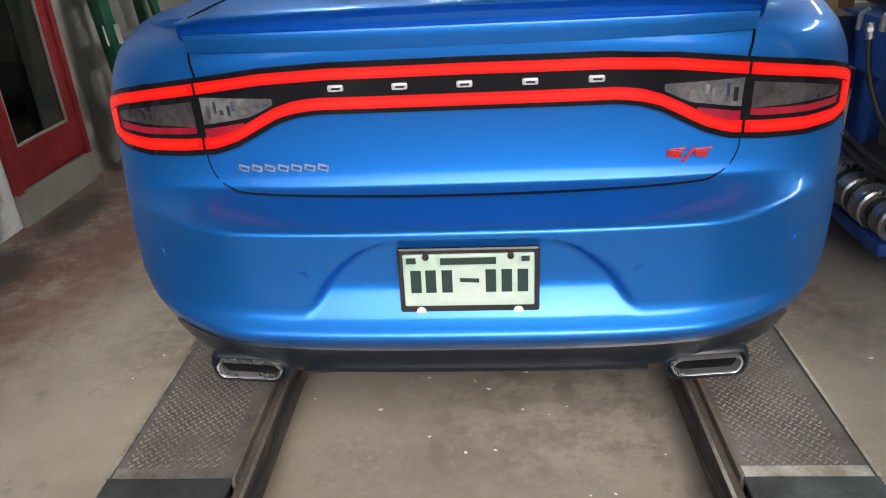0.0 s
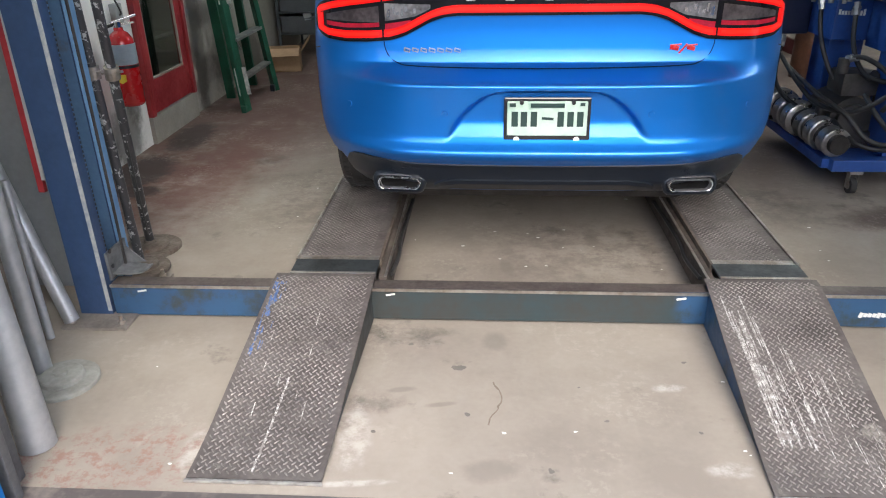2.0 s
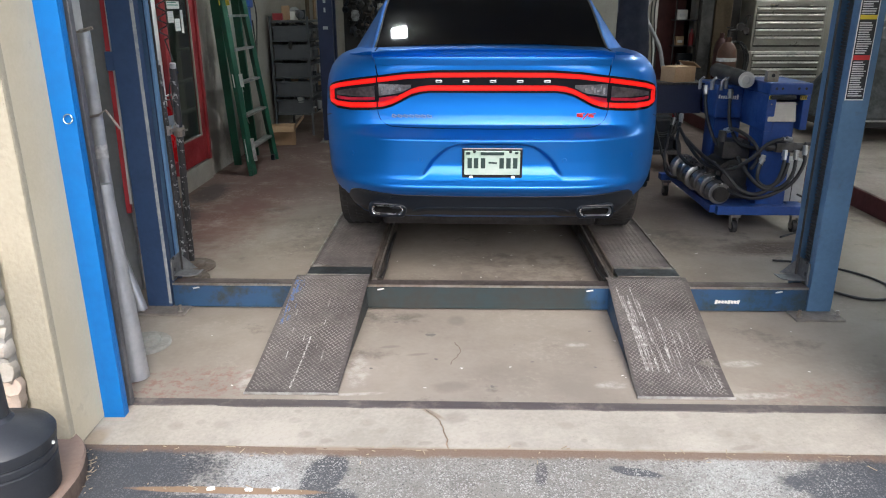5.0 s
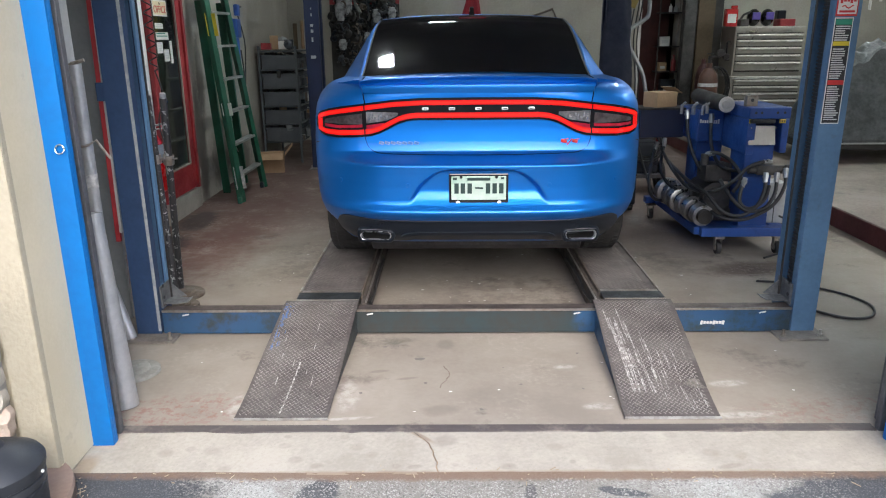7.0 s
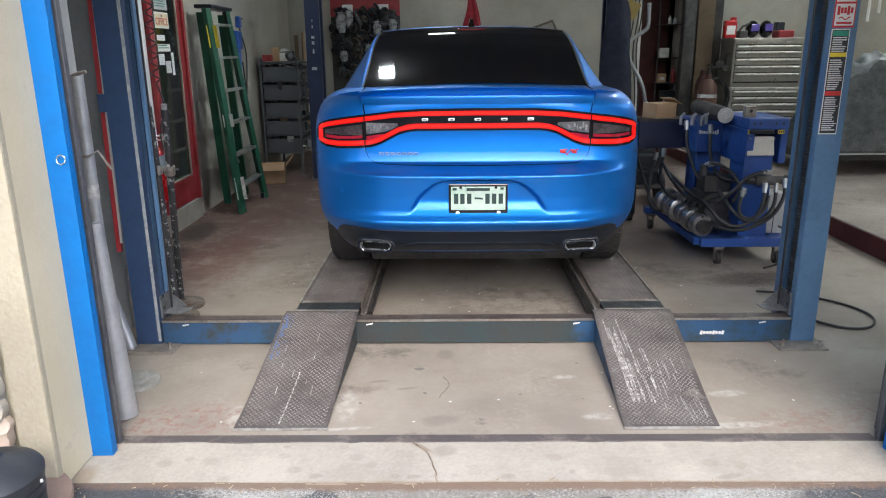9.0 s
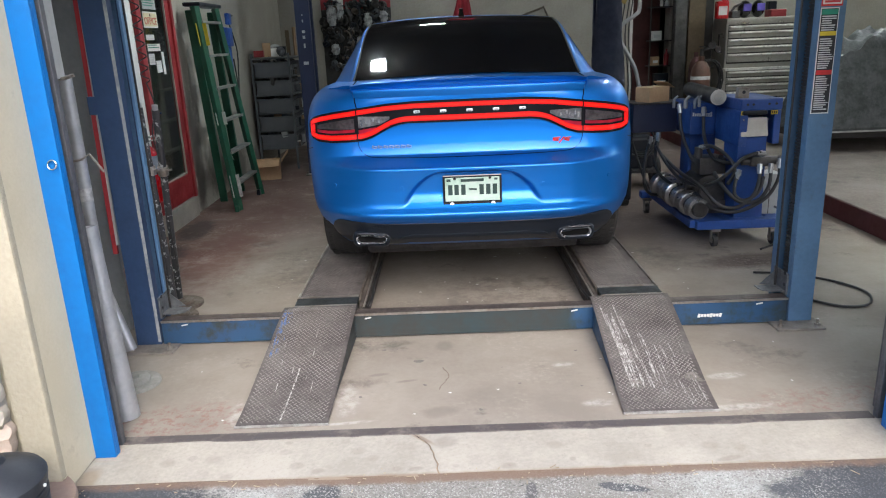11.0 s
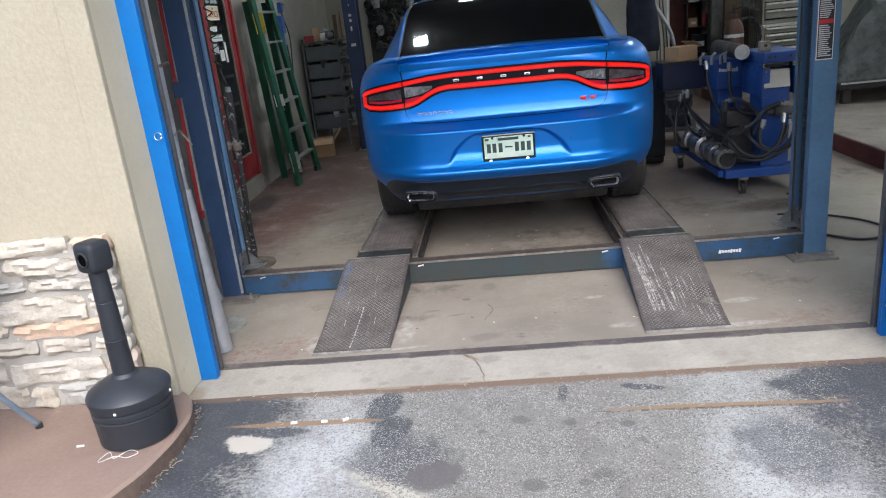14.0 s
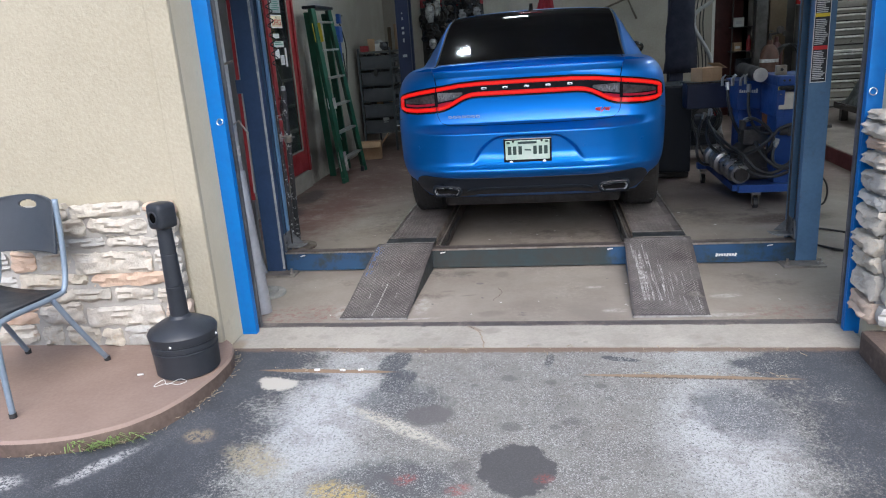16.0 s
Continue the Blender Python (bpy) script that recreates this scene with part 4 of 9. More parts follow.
def lift_post(x0, x1, y0, y1, inward, navy, short=0.0):
    """A channel-section post, open towards the car, with its rack, base plate and bolts."""
    bm = B()
    t = 0.008
    m = NAVY_OR_BLUE[navy]
    xin, xout = (x1, x0) if inward > 0 else (x0, x1)
    lip = xin - inward * t
    web = xout + inward * t
    prism(bm, [(xout, y0), (xin, y0), (xin, y0 + 0.055), (lip, y0 + 0.055), (lip, y0 + t), (web, y0 + t), (web, y1 - t), (lip - inward * short, y1 - t), (lip - inward * short, y1 - 0.055), (xin - inward * short, y1 - 0.055), (xin - inward * short, y1), (xout, y1)], "z", 0.014, 3.0)
    post = part("post", bm, m, lift)
    bm = B()
    xr = xin - inward * 0.05
    ya, yb = (y0 + 0.075, y1 - 0.075) if inward < 0 else (y0 + 0.06, y0 + 0.115)
    span(bm, (min(xr, xr + inward * 0.012), ya, 0.1), (max(xr, xr + inward * 0.012), yb, 2.9))
    for k in range(150):
        span(bm, (min(xr + inward * 0.012, xr + inward * 0.022), ya + 0.005, 0.14 + 0.018 * k), (max(xr + inward * 0.012, xr + inward * 0.022), yb - 0.005, 0.150 + 0.018 * k))
    part("latch_rack", bm, BLACK_IRON, post, "toothed latch rack inside the post")
    bm = B()
    xa, xb = (x0 - 0.03, x1 + 0.10) if inward > 0 else (x0 - 0.10, x1 + 0.03)
    span(bm, (xa, y0 - 0.11, 0.0), (xb, y1 + 0.09, 0.013), bevel=0.003)
    part("base_plate", bm, mat("worn_floor_plate", (0.26, 0.235, 0.205), (0.19, 0.17, 0.15), rough=0.6, metal=0.3, scale=9, fine=70, bump=0.3, dirt=(0.15, 0.09, 0.055), dirt_amount=0.15), post, "worn steel floor plate")
    for bx in (xa + 0.03, xb - 0.03):
        for by in (y0 - 0.07, y1 + 0.05):
            bm = B()
            cyl(bm, (bx, by, 0.013), (bx, by, 0.027), 0.015, seg=6)
            cyl(bm, (bx, by, 0.027), (bx, by, 0.05), 0.008, seg=8)
            part("anchor_bolt", bm, EDGE_STEEL, post)
    return post


# The lift's one blue, then its shaded tone and its far dim tone.
NAVY_OR_BLUE = (LIFT_BLUE, LIFT_SHADE_BLUE, DIM_NAVY)
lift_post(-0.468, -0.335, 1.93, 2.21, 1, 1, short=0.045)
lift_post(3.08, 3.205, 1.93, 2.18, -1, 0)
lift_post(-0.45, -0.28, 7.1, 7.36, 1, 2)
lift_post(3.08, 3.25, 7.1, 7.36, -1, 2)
# inner flange and cable of the near left post; lit brightness put into the blue
bm = B()
span(bm, (-0.380, 2.150, 0.16), (-0.366, 2.21, 3.0), bevel=0.003)
part("flange", bm, FLANGE_LIT_BLUE, lift, "lighter blue flange strip")
# Thin liner sheets carry the lit tone of the post's inside.
bm = B()
span(bm, (-0.458, 2.196, 0.02), (-0.390, 2.2005, 3.0))
part("inner_face", bm, INNER_LIT_BLUE, lift, "dusty inside of the post, light put into its paler blue")
bm = B()
span(bm, (-0.4598, 1.94, 0.02), (-0.4575, 2.195, 3.0))
part("inner_face", bm, INNER_LIT_BLUE, lift, "dusty inside of the post, light put into its paler blue")
bm = B()
span(bm, (-0.512, 1.936, 1.262), (-0.4685, 1.978, 1.352), bevel=0.004)
part("cable_guard", bm, LIFT_SHADE_BLUE, lift, "dark navy guard on the post's outer side")
bm = B()
span(bm, (-0.350, 1.9265, 0.03), (-0.3335, 1.9305, 3.0), bevel=0.001)
part("worn_edge", bm, PALE_EDGE, lift, "pale worn paint along the post edge")
for px, s in ((-0.335, 1), (3.08, -1)):
    bm = B()
    ch = smooth_line([(px + s * 0.02, 2.07, 0.16), (px + s * 0.022, 2.072, 1.0), (px + s * 0.02, 2.07, 2.9)], 4)
    tube(bm, ch, 0.006, 6)
    part("lift_cable", bm, DARK_STEEL, lift, "greasy steel lifting cable")
    bm = B()
    span(bm, (min(px, px + s * 0.012), 1.96, 0.15), (max(px, px + s * 0.012), 2.12, 0.27), bevel=0.004)
    prism(bm, [(px + s * 0.012, 0.245), (px + s * 0.026, 0.245), (px + s * 0.098, 0.176), (px + s * 0.012, 0.170)], "y", 2.086, 2.092)
    tongue = [(0.010, 1.975, 2.092, 0.176), (0.075, 1.985, 2.088, 0.170), (0.120, 1.998, 2.070, 0.173), (0.145, 2.010, 2.055, 0.184)]
    grid(bm, [[(px + s * dx, ya, z), (px + s * dx, yb, z), (px + s * dx, yb, z - 0.006), (px + s * dx, ya, z - 0.006), (px + s * dx, ya, z)] for dx, ya, yb, z in tongue])
    e = tongue[-1]
    bm.faces.new([bm.verts.new((px + s * e[0], y, z)) for y, z in ((e[1], e[3]), (e[2], e[3]), (e[2], e[3] - 0.006), (e[1], e[3] - 0.006))])
    bmesh.ops.recalc_face_normals(bm, faces=bm.faces)
    part("latch_bracket", bm, BRACKET_GREY, lift, "bent grey latch bracket")
    for z in (0.205, 0.27):
        bm = B()
        cyl(bm, (px + s * 0.012, 1.985, z), (px + s * 0.015, 1.985, z), 0.01, seg=10)
        part("bracket_hole", bm, BLACK_PRINT, lift)

# cross beams
for y0, y1 in ((1.938, 2.008), (7.15, 7.22)):
    bm = B()
    prism(bm, [(y0, 0.010), (y0 + 0.04, 0.010), (y0 + 0.04, 0.018), (y0 + 0.008, 0.018), (y0 + 0.008, 0.136), (y1 - 0.008, 0.136), (y1 - 0.008, 0.018), (y1, 0.018), (y1, 0.145), (y0 - 0.003, 0.145), (y0 - 0.003, 0.137), (y0, 0.135)], "x", -0.325, 3.075)
    beam = part("cross_beam", bm, BEAM_BLUE, lift, "worn teal-blue steel cross beam")
    if y0 < 3:
        bm = B()
        span(bm, (-0.325, y0 - 0.0055, 0.1345), (3.075, y0 - 0.0005, 0.146))
        part("worn_edge", bm, EDGE_STEEL, beam, "bare worn top edge")
        bm = B()
        span(bm, (-0.32, y0 + 0.004, 0.1452), (3.07, y1 - 0.002, 0.1475))
        part("top_plate", bm, mat("greasy_brown_beam_top", (0.115, 0.096, 0.086), (0.075, 0.062, 0.057), rough=0.5, metal=0.3, scale=7, fine=60, bump=0.2, dirt=(0.17, 0.12, 0.09), dirt_amount=0.15), beam, "brown worn top of the beam")
        for x in (-0.197, 0.804, 1.924, 2.923):
            bm = B()
            box(bm, (x, y0 - 0.001, 0.119), (0.036, 0.003, 0.007), rot=Euler((0, -0.18, 0)).to_matrix())
            part("paint_mark", bm, WHITE, beam, "short white paint mark")
        # maker's mark as plain slanted bars
        for k in range(8):
            bm = B()
            box(bm, (2.60 + 0.0165 * k, y0 - 0.0015, 0.061), (0.013, 0.003, 0.016 + 0.006 * (k in (0, 4, 7))), rot=Euler((0, 0.25, 0)).to_matrix())
            part("maker_mark", bm, WHITE, beam)


def tread(bm, x0, x1, y0, y1, zf, pitch=0.0190):
    """Raised lozenges in a crossed pattern over a sheet whose height is zf(y)."""
    # rows of one slant, each shifted by half a step against the next
    dx, dy = pitch * math.sqrt(2), pitch / math.sqrt(2)
    for j in range(int((y1 - y0) / dy)):
        for i in range(int((x1 - x0) / dx + 0.5 * (j % 2))):
            cx, cy = x0 + (i + (0.0 if j % 2 else 0.5)) * dx, y0 + (j + 0.5) * dy
            if not x0 + 0.008 < cx < x1 - 0.008:
                continue
            a = radians(45 if j % 2 else -45)
            L, W, H = 0.0112, 0.0030, 0.0022
            d, s = (math.cos(a), math.sin(a)), (-math.sin(a), math.cos(a))
            base = [(cx + u * d[0] * L + v * s[0] * W, cy + u * d[1] * L + v * s[1] * W) for u, v in ((-1, 0), (-0.4, -1), (0.4, -1), (1, 0), (0.4, 1), (-0.4, 1))]
            ring = [bm.verts.new((x, y, zf(y) + 0.0002)) for x, y in base]
            t0 = bm.verts.new((cx - 0.45 * d[0] * L, cy - 0.45 * d[1] * L, zf(cy) + H))
            t1 = bm.verts.new((cx + 0.45 * d[0] * L, cy + 0.45 * d[1] * L, zf(cy) + H))
            for f in ((ring[0], ring[1], t0), (ring[1], ring[2], t1, t0), (ring[2], ring[3], t1), (ring[3], ring[4], t1), (ring[4], ring[5], t0, t1), (ring[5], ring[0], t0)):
                bm.faces.new(f)


def ramp(xa, xb, xc, xd, label):
    """A wedge drive-on ramp: near edge xa to xb, far edge xc to xd."""
    y0, y1 = 1.035, 2.012

    def zf(y):
        return float(np.interp(y, [1.035, 1.14, 1.25, 1.38, 1.90, 1.955, 2.2], [0.010, 0.019, 0.035, 0.061, 0.160, 0.170, 0.170]))
    r = thing("drive_on_ramp", label, "ramp", group="ramps of the lift")
    bm = B()
    ys = [y0, 1.14, 1.25, 1.38, 1.64, 1.9, 1.955, y1]
    tops = []
    for y in ys:
        k = (y - y0) / (y1 - y0)
        l, h = xa + (xc - xa) * k, xb + (xd - xb) * k
        tops.append((l, h, y, zf(y)))
    grid(bm, [[(l, y, z), (h, y, z)] for l, h, y, z in tops])
    grid(bm, [[(l, y, z), (l, y, z - 0.006)] for l, h, y, z in tops])
    grid(bm, [[(h, y, z - 0.006), (h, y, z)] for l, h, y, z in tops])
    l, h, y, z = tops[0]
    bm.faces.new([bm.verts.new(p) for p in ((l, y, z), (l, y, z - 0.006), (h, y, z - 0.006), (h, y, z))])
    bmesh.ops.recalc_face_normals(bm, faces=bm.faces)
    part("tread_plate", bm, TREAD, r)
    bm = B()
    for ex in (0, 1):
        pts = [(t[ex] + (-0.016 if ex else 0.016), t[2], t[3] - 0.006) for t in tops]
        w = 0.008
        rows = [[(p[0] - w, p[1], p[2]), (p[0] - w, p[1], 0.002)] for p in pts]
        grid(bm, rows)
        grid(bm, [[(p[0] + w, p[1], 0.002), (p[0] + w, p[1], p[2])] for p in pts])
    part("side_flange", bm, BEAM_BLUE, r, "dark blue side plates under the tread")
    bm = B()
    l, h, y, z = tops[0]
    box(bm, ((l + h) / 2, y - 0.009, 0.0065), (h - l + 0.006, 0.010, 0.010), bevel=0.003)
    part("nose_bar", bm, NOSE_STEEL, r, "bright worn bar at the foot of the ramp")
    bm = B()
    span(bm, (l, y - 0.0045, 0.0015), (h, y - 0.0005, 0.0075))
    part("nose_gap", bm, DARK_STEEL, r, "dark gap behind the bar")
    bm = B()
    tread(bm, min(xa, xc), max(xb, xd), 1.05, 2.0, zf)
    for v in bm.verts:
        k = (v.co.y - y0) / (y1 - y0)
        l, h = xa + (xc - xa) * k + 0.006, xb + (xd - xb) * k - 0.006
        v.co.x = l + (v.co.x - min(xa, xc)) * (h - l) / (max(xb, xd) - min(xa, xc))
    tagged(part("tread_pattern", bm, TREAD_BAR, r), kind="stuff")
    return r


ramp_l = ramp(0.318, 0.715, 0.340, 0.740, "worn steel tread-plate ramp with scuffed paint traces")
ramp_r = ramp(1.976, 2.379, 2.020, 2.445, "worn steel tread-plate ramp streaked with white scrapes")
# white scrapes along the one ramp, a paler streak and blue flecks on the other
SCRAPE = mat("white_scrape", (0.56, 0.55, 0.52), (0.22, 0.20, 0.185), rough=0.6, scale=40, fine=160, bump=0.0, lo=0.40, hi=0.55)
rng = random.Random(11)


def scrape(bm, x, y0, y1, w):
    n = 10
    for k in range(n):
        ya, yb = y0 + (y1 - y0) * k / n, y0 + (y1 - y0) * (k + 1) / n
        wa = w * (0.55 + 0.45 * noise.noise(Vector((k * 0.9, x * 40, 0))))
        za, zb = (float(np.interp(v, [1.035, 1.14, 1.25, 1.38, 1.90, 1.965], [0.010, 0.019, 0.035, 0.061, 0.160, 0.170])) + 0.0012 for v in (ya, yb))
        bm.faces.new([bm.verts.new(p) for p in ((x - wa, ya, za), (x + wa, ya, za), (x + wa, yb, zb), (x - wa, yb, zb))])


bm = B()
for i in range(70):
    x = 2.05 + abs(rng.gauss(0, 0.055))
    y = rng.uniform(1.2, 1.7)
    scrape(bm, x, y, y + rng.uniform(0.05, 0.22), rng.uniform(0.0015, 0.006))
for i in range(26):
    x, y = rng.uniform(2.15, 2.37), rng.uniform(1.06, 1.5)
    scrape(bm, x, y, y + rng.uniform(0.04, 0.16), rng.uniform(0.001, 0.004))
tagged(part("scraped_paint", bm, SCRAPE, ramp_r, "white scraped streaks"), kind="stuff")
bm = B()
for i in range(7):
    y = 1.06 + 0.055 * i
    scrape(bm, 0.505 + 0.003 * i, y, y + 0.05, 0.006)
for i in range(8):
    y = rng.uniform(1.1, 1.8)
    scrape(bm, rng.uniform(0.38, 0.68), y, y + rng.uniform(0.03, 0.08), 0.003)
tagged(part("scraped_paint", bm, SCRAPE, ramp_l, "pale scraped streak"), kind="stuff")

for x0, x1 in ((0.388, 0.738), (2.085, 2.425)):
    bm = B()
    box(bm, ((x0 + x1) / 2, 2.078, 0.166), (x1 - x0, 0.13, 0.008), bevel=0.003)
    part("bridge_plate", bm, HINGE_STEEL, lift, "dark blue-grey flat hinge plate with scuffs")
    bm = B()
    span(bm, (x0 + 0.002, 2.016, 0.1690), (x1 - 0.002, 2.030, 0.1715), bevel=0.001)
    part("worn_strip", bm, EDGE_STEEL, lift, "bare worn edge of the hinge plate")
    bm = B()
    span(bm, (x0 + 0.008, 2.146, 0.165), (x1 - 0.008, 2.185, 0.1665))
    part("worn_strip", bm, EDGE_STEEL, lift, "bare worn strip at the runway end")
    runway = B()
    span(runway, (x0, 2.144, 0.157), (x1, 7.25, 0.165))
    rw = part("runway", runway, TREAD, lift, "worn steel tread runway")
    bm = B()
    tread(bm, x0 + 0.015, x1 - 0.03, 2.15, 3.5, lambda y: 0.165)
    tagged(part("tread_pattern", bm, TREAD_BAR, rw), kind="stuff")
    for xe, s in ((x0, -1), (x1, 1)):
        inner = (xe == x1) == (x0 < 1)
        bm = B()
        span(bm, (xe - 0.006, 2.14, 0.035), (xe + 0.006, 7.25, 0.172), bevel=0.002)
        part("side_rail", bm, EDGE_STEEL if not inner else RUSTY, rw, "bare steel runway edge")
        if inner:
            s2 = 1 if x0 < 1 else -1
            bm = B()
            span(bm, (min(xe + s2 * 0.007, xe + s2 * 0.040), 2.03, 0.03), (max(xe + s2 * 0.007, xe + s2 * 0.040), 7.2, 0.150), bevel=0.003)
            part("inner_channel", bm, RAIL_BROWN, rw, "brown dirty inner jack rail")
            bm = B()
            span(bm, (min(xe + s2 * 0.030, xe + s2 * 0.041), 2.03, 0.1495), (max(xe + s2 * 0.030, xe + s2 * 0.041), 7.2, 0.153))
            part("worn_edge", bm, EDGE_STEEL, rw, "bare worn edge of the jack rail")
            bm = B()
            tube(bm, smooth_line([(xe + s2 * 0.05, 2.10, 0.125), (xe + s2 * 0.056, 2.3, 0.11), (xe + s2 * 0.048, 2.5, 0.12), (xe + s2 * 0.05, 3.0, 0.10)], 6), 0.009, 6)
            part("air_line", bm, HOSE, rw, "black air line")

# blue paint rubbed along the outer top edge of the one ramp
bm = B()
rng = random.Random(17)
for i in range(60):
    y = 1.93 - 0.40 * rng.random() ** 1.3
    scrape(bm, 0.352 + abs(rng.gauss(0, 0.020)), y, y + rng.uniform(0.01, 0.05), rng.uniform(0.002, 0.006))
tagged(part("rubbed_paint", bm, mat("rubbed_blue_paint", (0.05, 0.13, 0.36), (0.09, 0.12, 0.20), rough=0.6, scale=40, fine=120, bump=0.0), ramp_l, "blue paint rubbed on the tread"), kind="stuff")
# white marks on the far left post
for z, w, h in ((1.881, 0.012, 0.02), (1.813, 0.014, 0.03), (1.693, 0.035, 0.03), (1.63, 0.03, 0.035), (1.534, 0.02, 0.05), (1.335, 0.06, 0.035)):
    bm = B()
    box(bm, (-0.365, 7.0975, z), (w, 0.004, h))
    part("paint_mark", bm, LIGHT_GREY, lift, "small pale mark on the far post")
# warning labels on the near right post
lab = thing("warning_label", "tall black warning label with coloured bands on the lift post", "label")
bm = B()
span(bm, (3.084, 1.9265, 1.125), (3.172, 1.9285, 1.628))
part("backing", bm, WHITE, lab)
bm = B()
span(bm, (3.088, 1.9255, 1.13), (3.168, 1.927, 1.623))
part("field", bm, BLACK_PRINT, lab)
for z0, z1, m in ((1.595, 1.620, GREEN_PRINT), (1.498, 1.518, YELLOW), (1.314, 1.336, RED_PRINT)):
    bm = B()
    span(bm, (3.089, 1.9245, z0), (3.167, 1.926, z1))
    part("band", bm, m, lab)
z = 1.585
rng = random.Random(2)
GREY_INK = mat("grey_print", (0.66, 0.66, 0.64), rough=0.5, bump=0.0)
while z > 1.138:
    if not (1.49 < z < 1.522 or 1.305 < z < 1.34):
        bm = B()
        span(bm, (3.093, 1.9247, z), (3.093 + rng.uniform(0.045, 0.070), 1.926, z + 0.0052))
        part("text_bar", bm, GREY_INK, lab)
    z -= 0.0105
sign = thing("brand_sign", "small white sign with red plain shapes on the lift post", "sign")
bm = B()
span(bm, (3.084, 1.9265, 1.634), (3.186, 1.9285, 1.86))
part("backing", bm, RED_PRINT, sign)
for z0, z1 in ((1.643, 1.742), (1.752, 1.852)):
    bm = B()
    span(bm, (3.090, 1.9250, z0), (3.180, 1.927, z1))
    part("field", bm, WHITE, sign)
for k in range(5):
    bm = B()
    box(bm, (3.104 + 0.0155 * k, 1.9245, 1.712), (0.012, 0.002, 0.026 + 0.014 * (k in (0, 3))), 0.0)
    part("mark", bm, RED_PRINT, sign)
bm = B()
tube(bm, [(3.108 + 0.006 * k, 1.9245, 1.676 + 0.006 * math.sin(k * 0.9)) for k in range(10)], 0.003, 5)
part("wave", bm, RED_PRINT, sign)
bm = B()
span(bm, (3.098, 1.9245, 1.650), (3.172, 1.926, 1.660))
part("text_bar", bm, RED_PRINT, sign)
for x in (3.112, 3.145):
    bm = B()
    box(bm, (x, 1.9245, 1.80), (0.016, 0.002, 0.07))
    part("mark", bm, RED_PRINT, sign)


# ---- the blue saloon car ----
# local frame: x across, y forward from the rear bumper, z up from the runway; heights below are above the floor
RUN = 0.165
car = thing("car", "bright blue saloon car with lit red tail lamps on the lift", "car", Matrix.Translation((1.397, 2.085, RUN)) @ Matrix.Rotation(radians(-0.4), 4, "Z"))
REAR = np.array([  # height, how far forward the rear surface lies there
    (0.42, 0.22), (0.455, 0.14), (0.50, 0.092), (0.56, 0.062), (0.585, 0.048), (0.612, 0.018), (0.634, 0.002), (0.648, 0.003), (0.662, 0.020), (0.676, 0.034), (0.695, 0.041),
    (0.77, 0.043), (0.84, 0.040), (0.886, 0.036), (0.893, 0.039), (0.898, 0.050), (0.909, 0.094), (0.922, 0.138), (0.934, 0.170), (0.945, 0.190), (0.96, 0.199), (1.00, 0.206), (1.06, 0.214), (1.12, 0.216), (1.18, 0.208),
    (1.235, 0.198), (1.27, 0.199), (1.295, 0.206), (1.310, 0.226), (1.320, 0.26)])
SIDE = np.array([  # height, half width, corner depth, corner power
    (0.42, 0.82, 0.42, 3.6), (0.50, 0.885, 0.48, 3.4), (0.585, 0.918, 0.51, 3.3), (0.634, 0.934, 0.52, 3.3), (0.69, 0.942, 0.50, 3.3), (0.868, 0.955, 0.49, 3.3), (0.935, 0.957, 0.44, 3.4),
    (1.00, 0.957, 0.42, 3.6), (1.12, 0.952, 0.42, 3.6), (1.18, 0.944, 0.43, 3.4), (1.235, 0.926, 0.45, 3.1), (1.27, 0.905, 0.48, 2.9), (1.295, 0.880, 0.50, 2.7), (1.312, 0.85, 0.52, 2.6), (1.320, 0.81, 0.52, 2.5)])
CORNER = np.array([  # the same towards the wings, where the shelf over the bumper dies out
    (0.42, 0.25), (0.50, 0.15), (0.585, 0.105), (0.634, 0.085), (0.69, 0.090), (0.80, 0.105), (0.87, 0.128), (0.935, 0.168), (1.00, 0.200), (1.06, 0.214), (1.12, 0.216), (1.18, 0.208), (1.235, 0.198), (1.27, 0.199), (1.295, 0.206), (1.310, 0.226), (1.320, 0.26)])
PLATE_Z = 0.763


def prof(z):
    return [float(np.interp(z, REAR[:, 0], REAR[:, 1]))] + [float(np.interp(z, SIDE[:, 0], SIDE[:, k])) for k in range(1, 4)]


def step(v):
    v = min(max(v, 0.0), 1.0)
    return v * v * (3 - 2 * v)


def recess(x, z):
    """How far the number plate's hollow is pushed into the bumper."""
    xs = float(np.interp(z, [0.69, 0.716, 0.776, 0.82, 0.848, 0.864, 0.873], [0.392, 0.372, 0.334, 0.288, 0.247, 0.205, 0.15]))
    return 0.032 * step((xs - abs(x)) / 0.030) * step((0.874 - z) / 0.016) * step((z - 0.668) / 0.085)


def rear_y(x, z):
    y, w, a, n = prof(z)
    q = min(abs(x) / w, 0.9999)
    k = step((abs(x) - 0.52) / 0.38)
    y += k * (float(np.interp(z, CORNER[:, 0], CORNER[:, 1])) - y)
    return y + a * (1 - (1 - q ** n) ** (1 / n)) + recess(x, z)


def on_rear(x, z, off=0.0):
    """A point on the rear of the body, raised by off, in the car's frame."""
    e = 0.004
    tx = Vector((2 * e, rear_y(x + e, z) - rear_y(x - e, z), 0))
    tz = Vector((0, rear_y(x, z + e) - rear_y(x, z - e), 2 * e))
    nrm = tx.cross(tz).normalized()
    if nrm.y > 0:
        nrm = -nrm
    return Vector((x, rear_y(x, z), z - RUN)) + off * nrm


LENGTH = 5.04


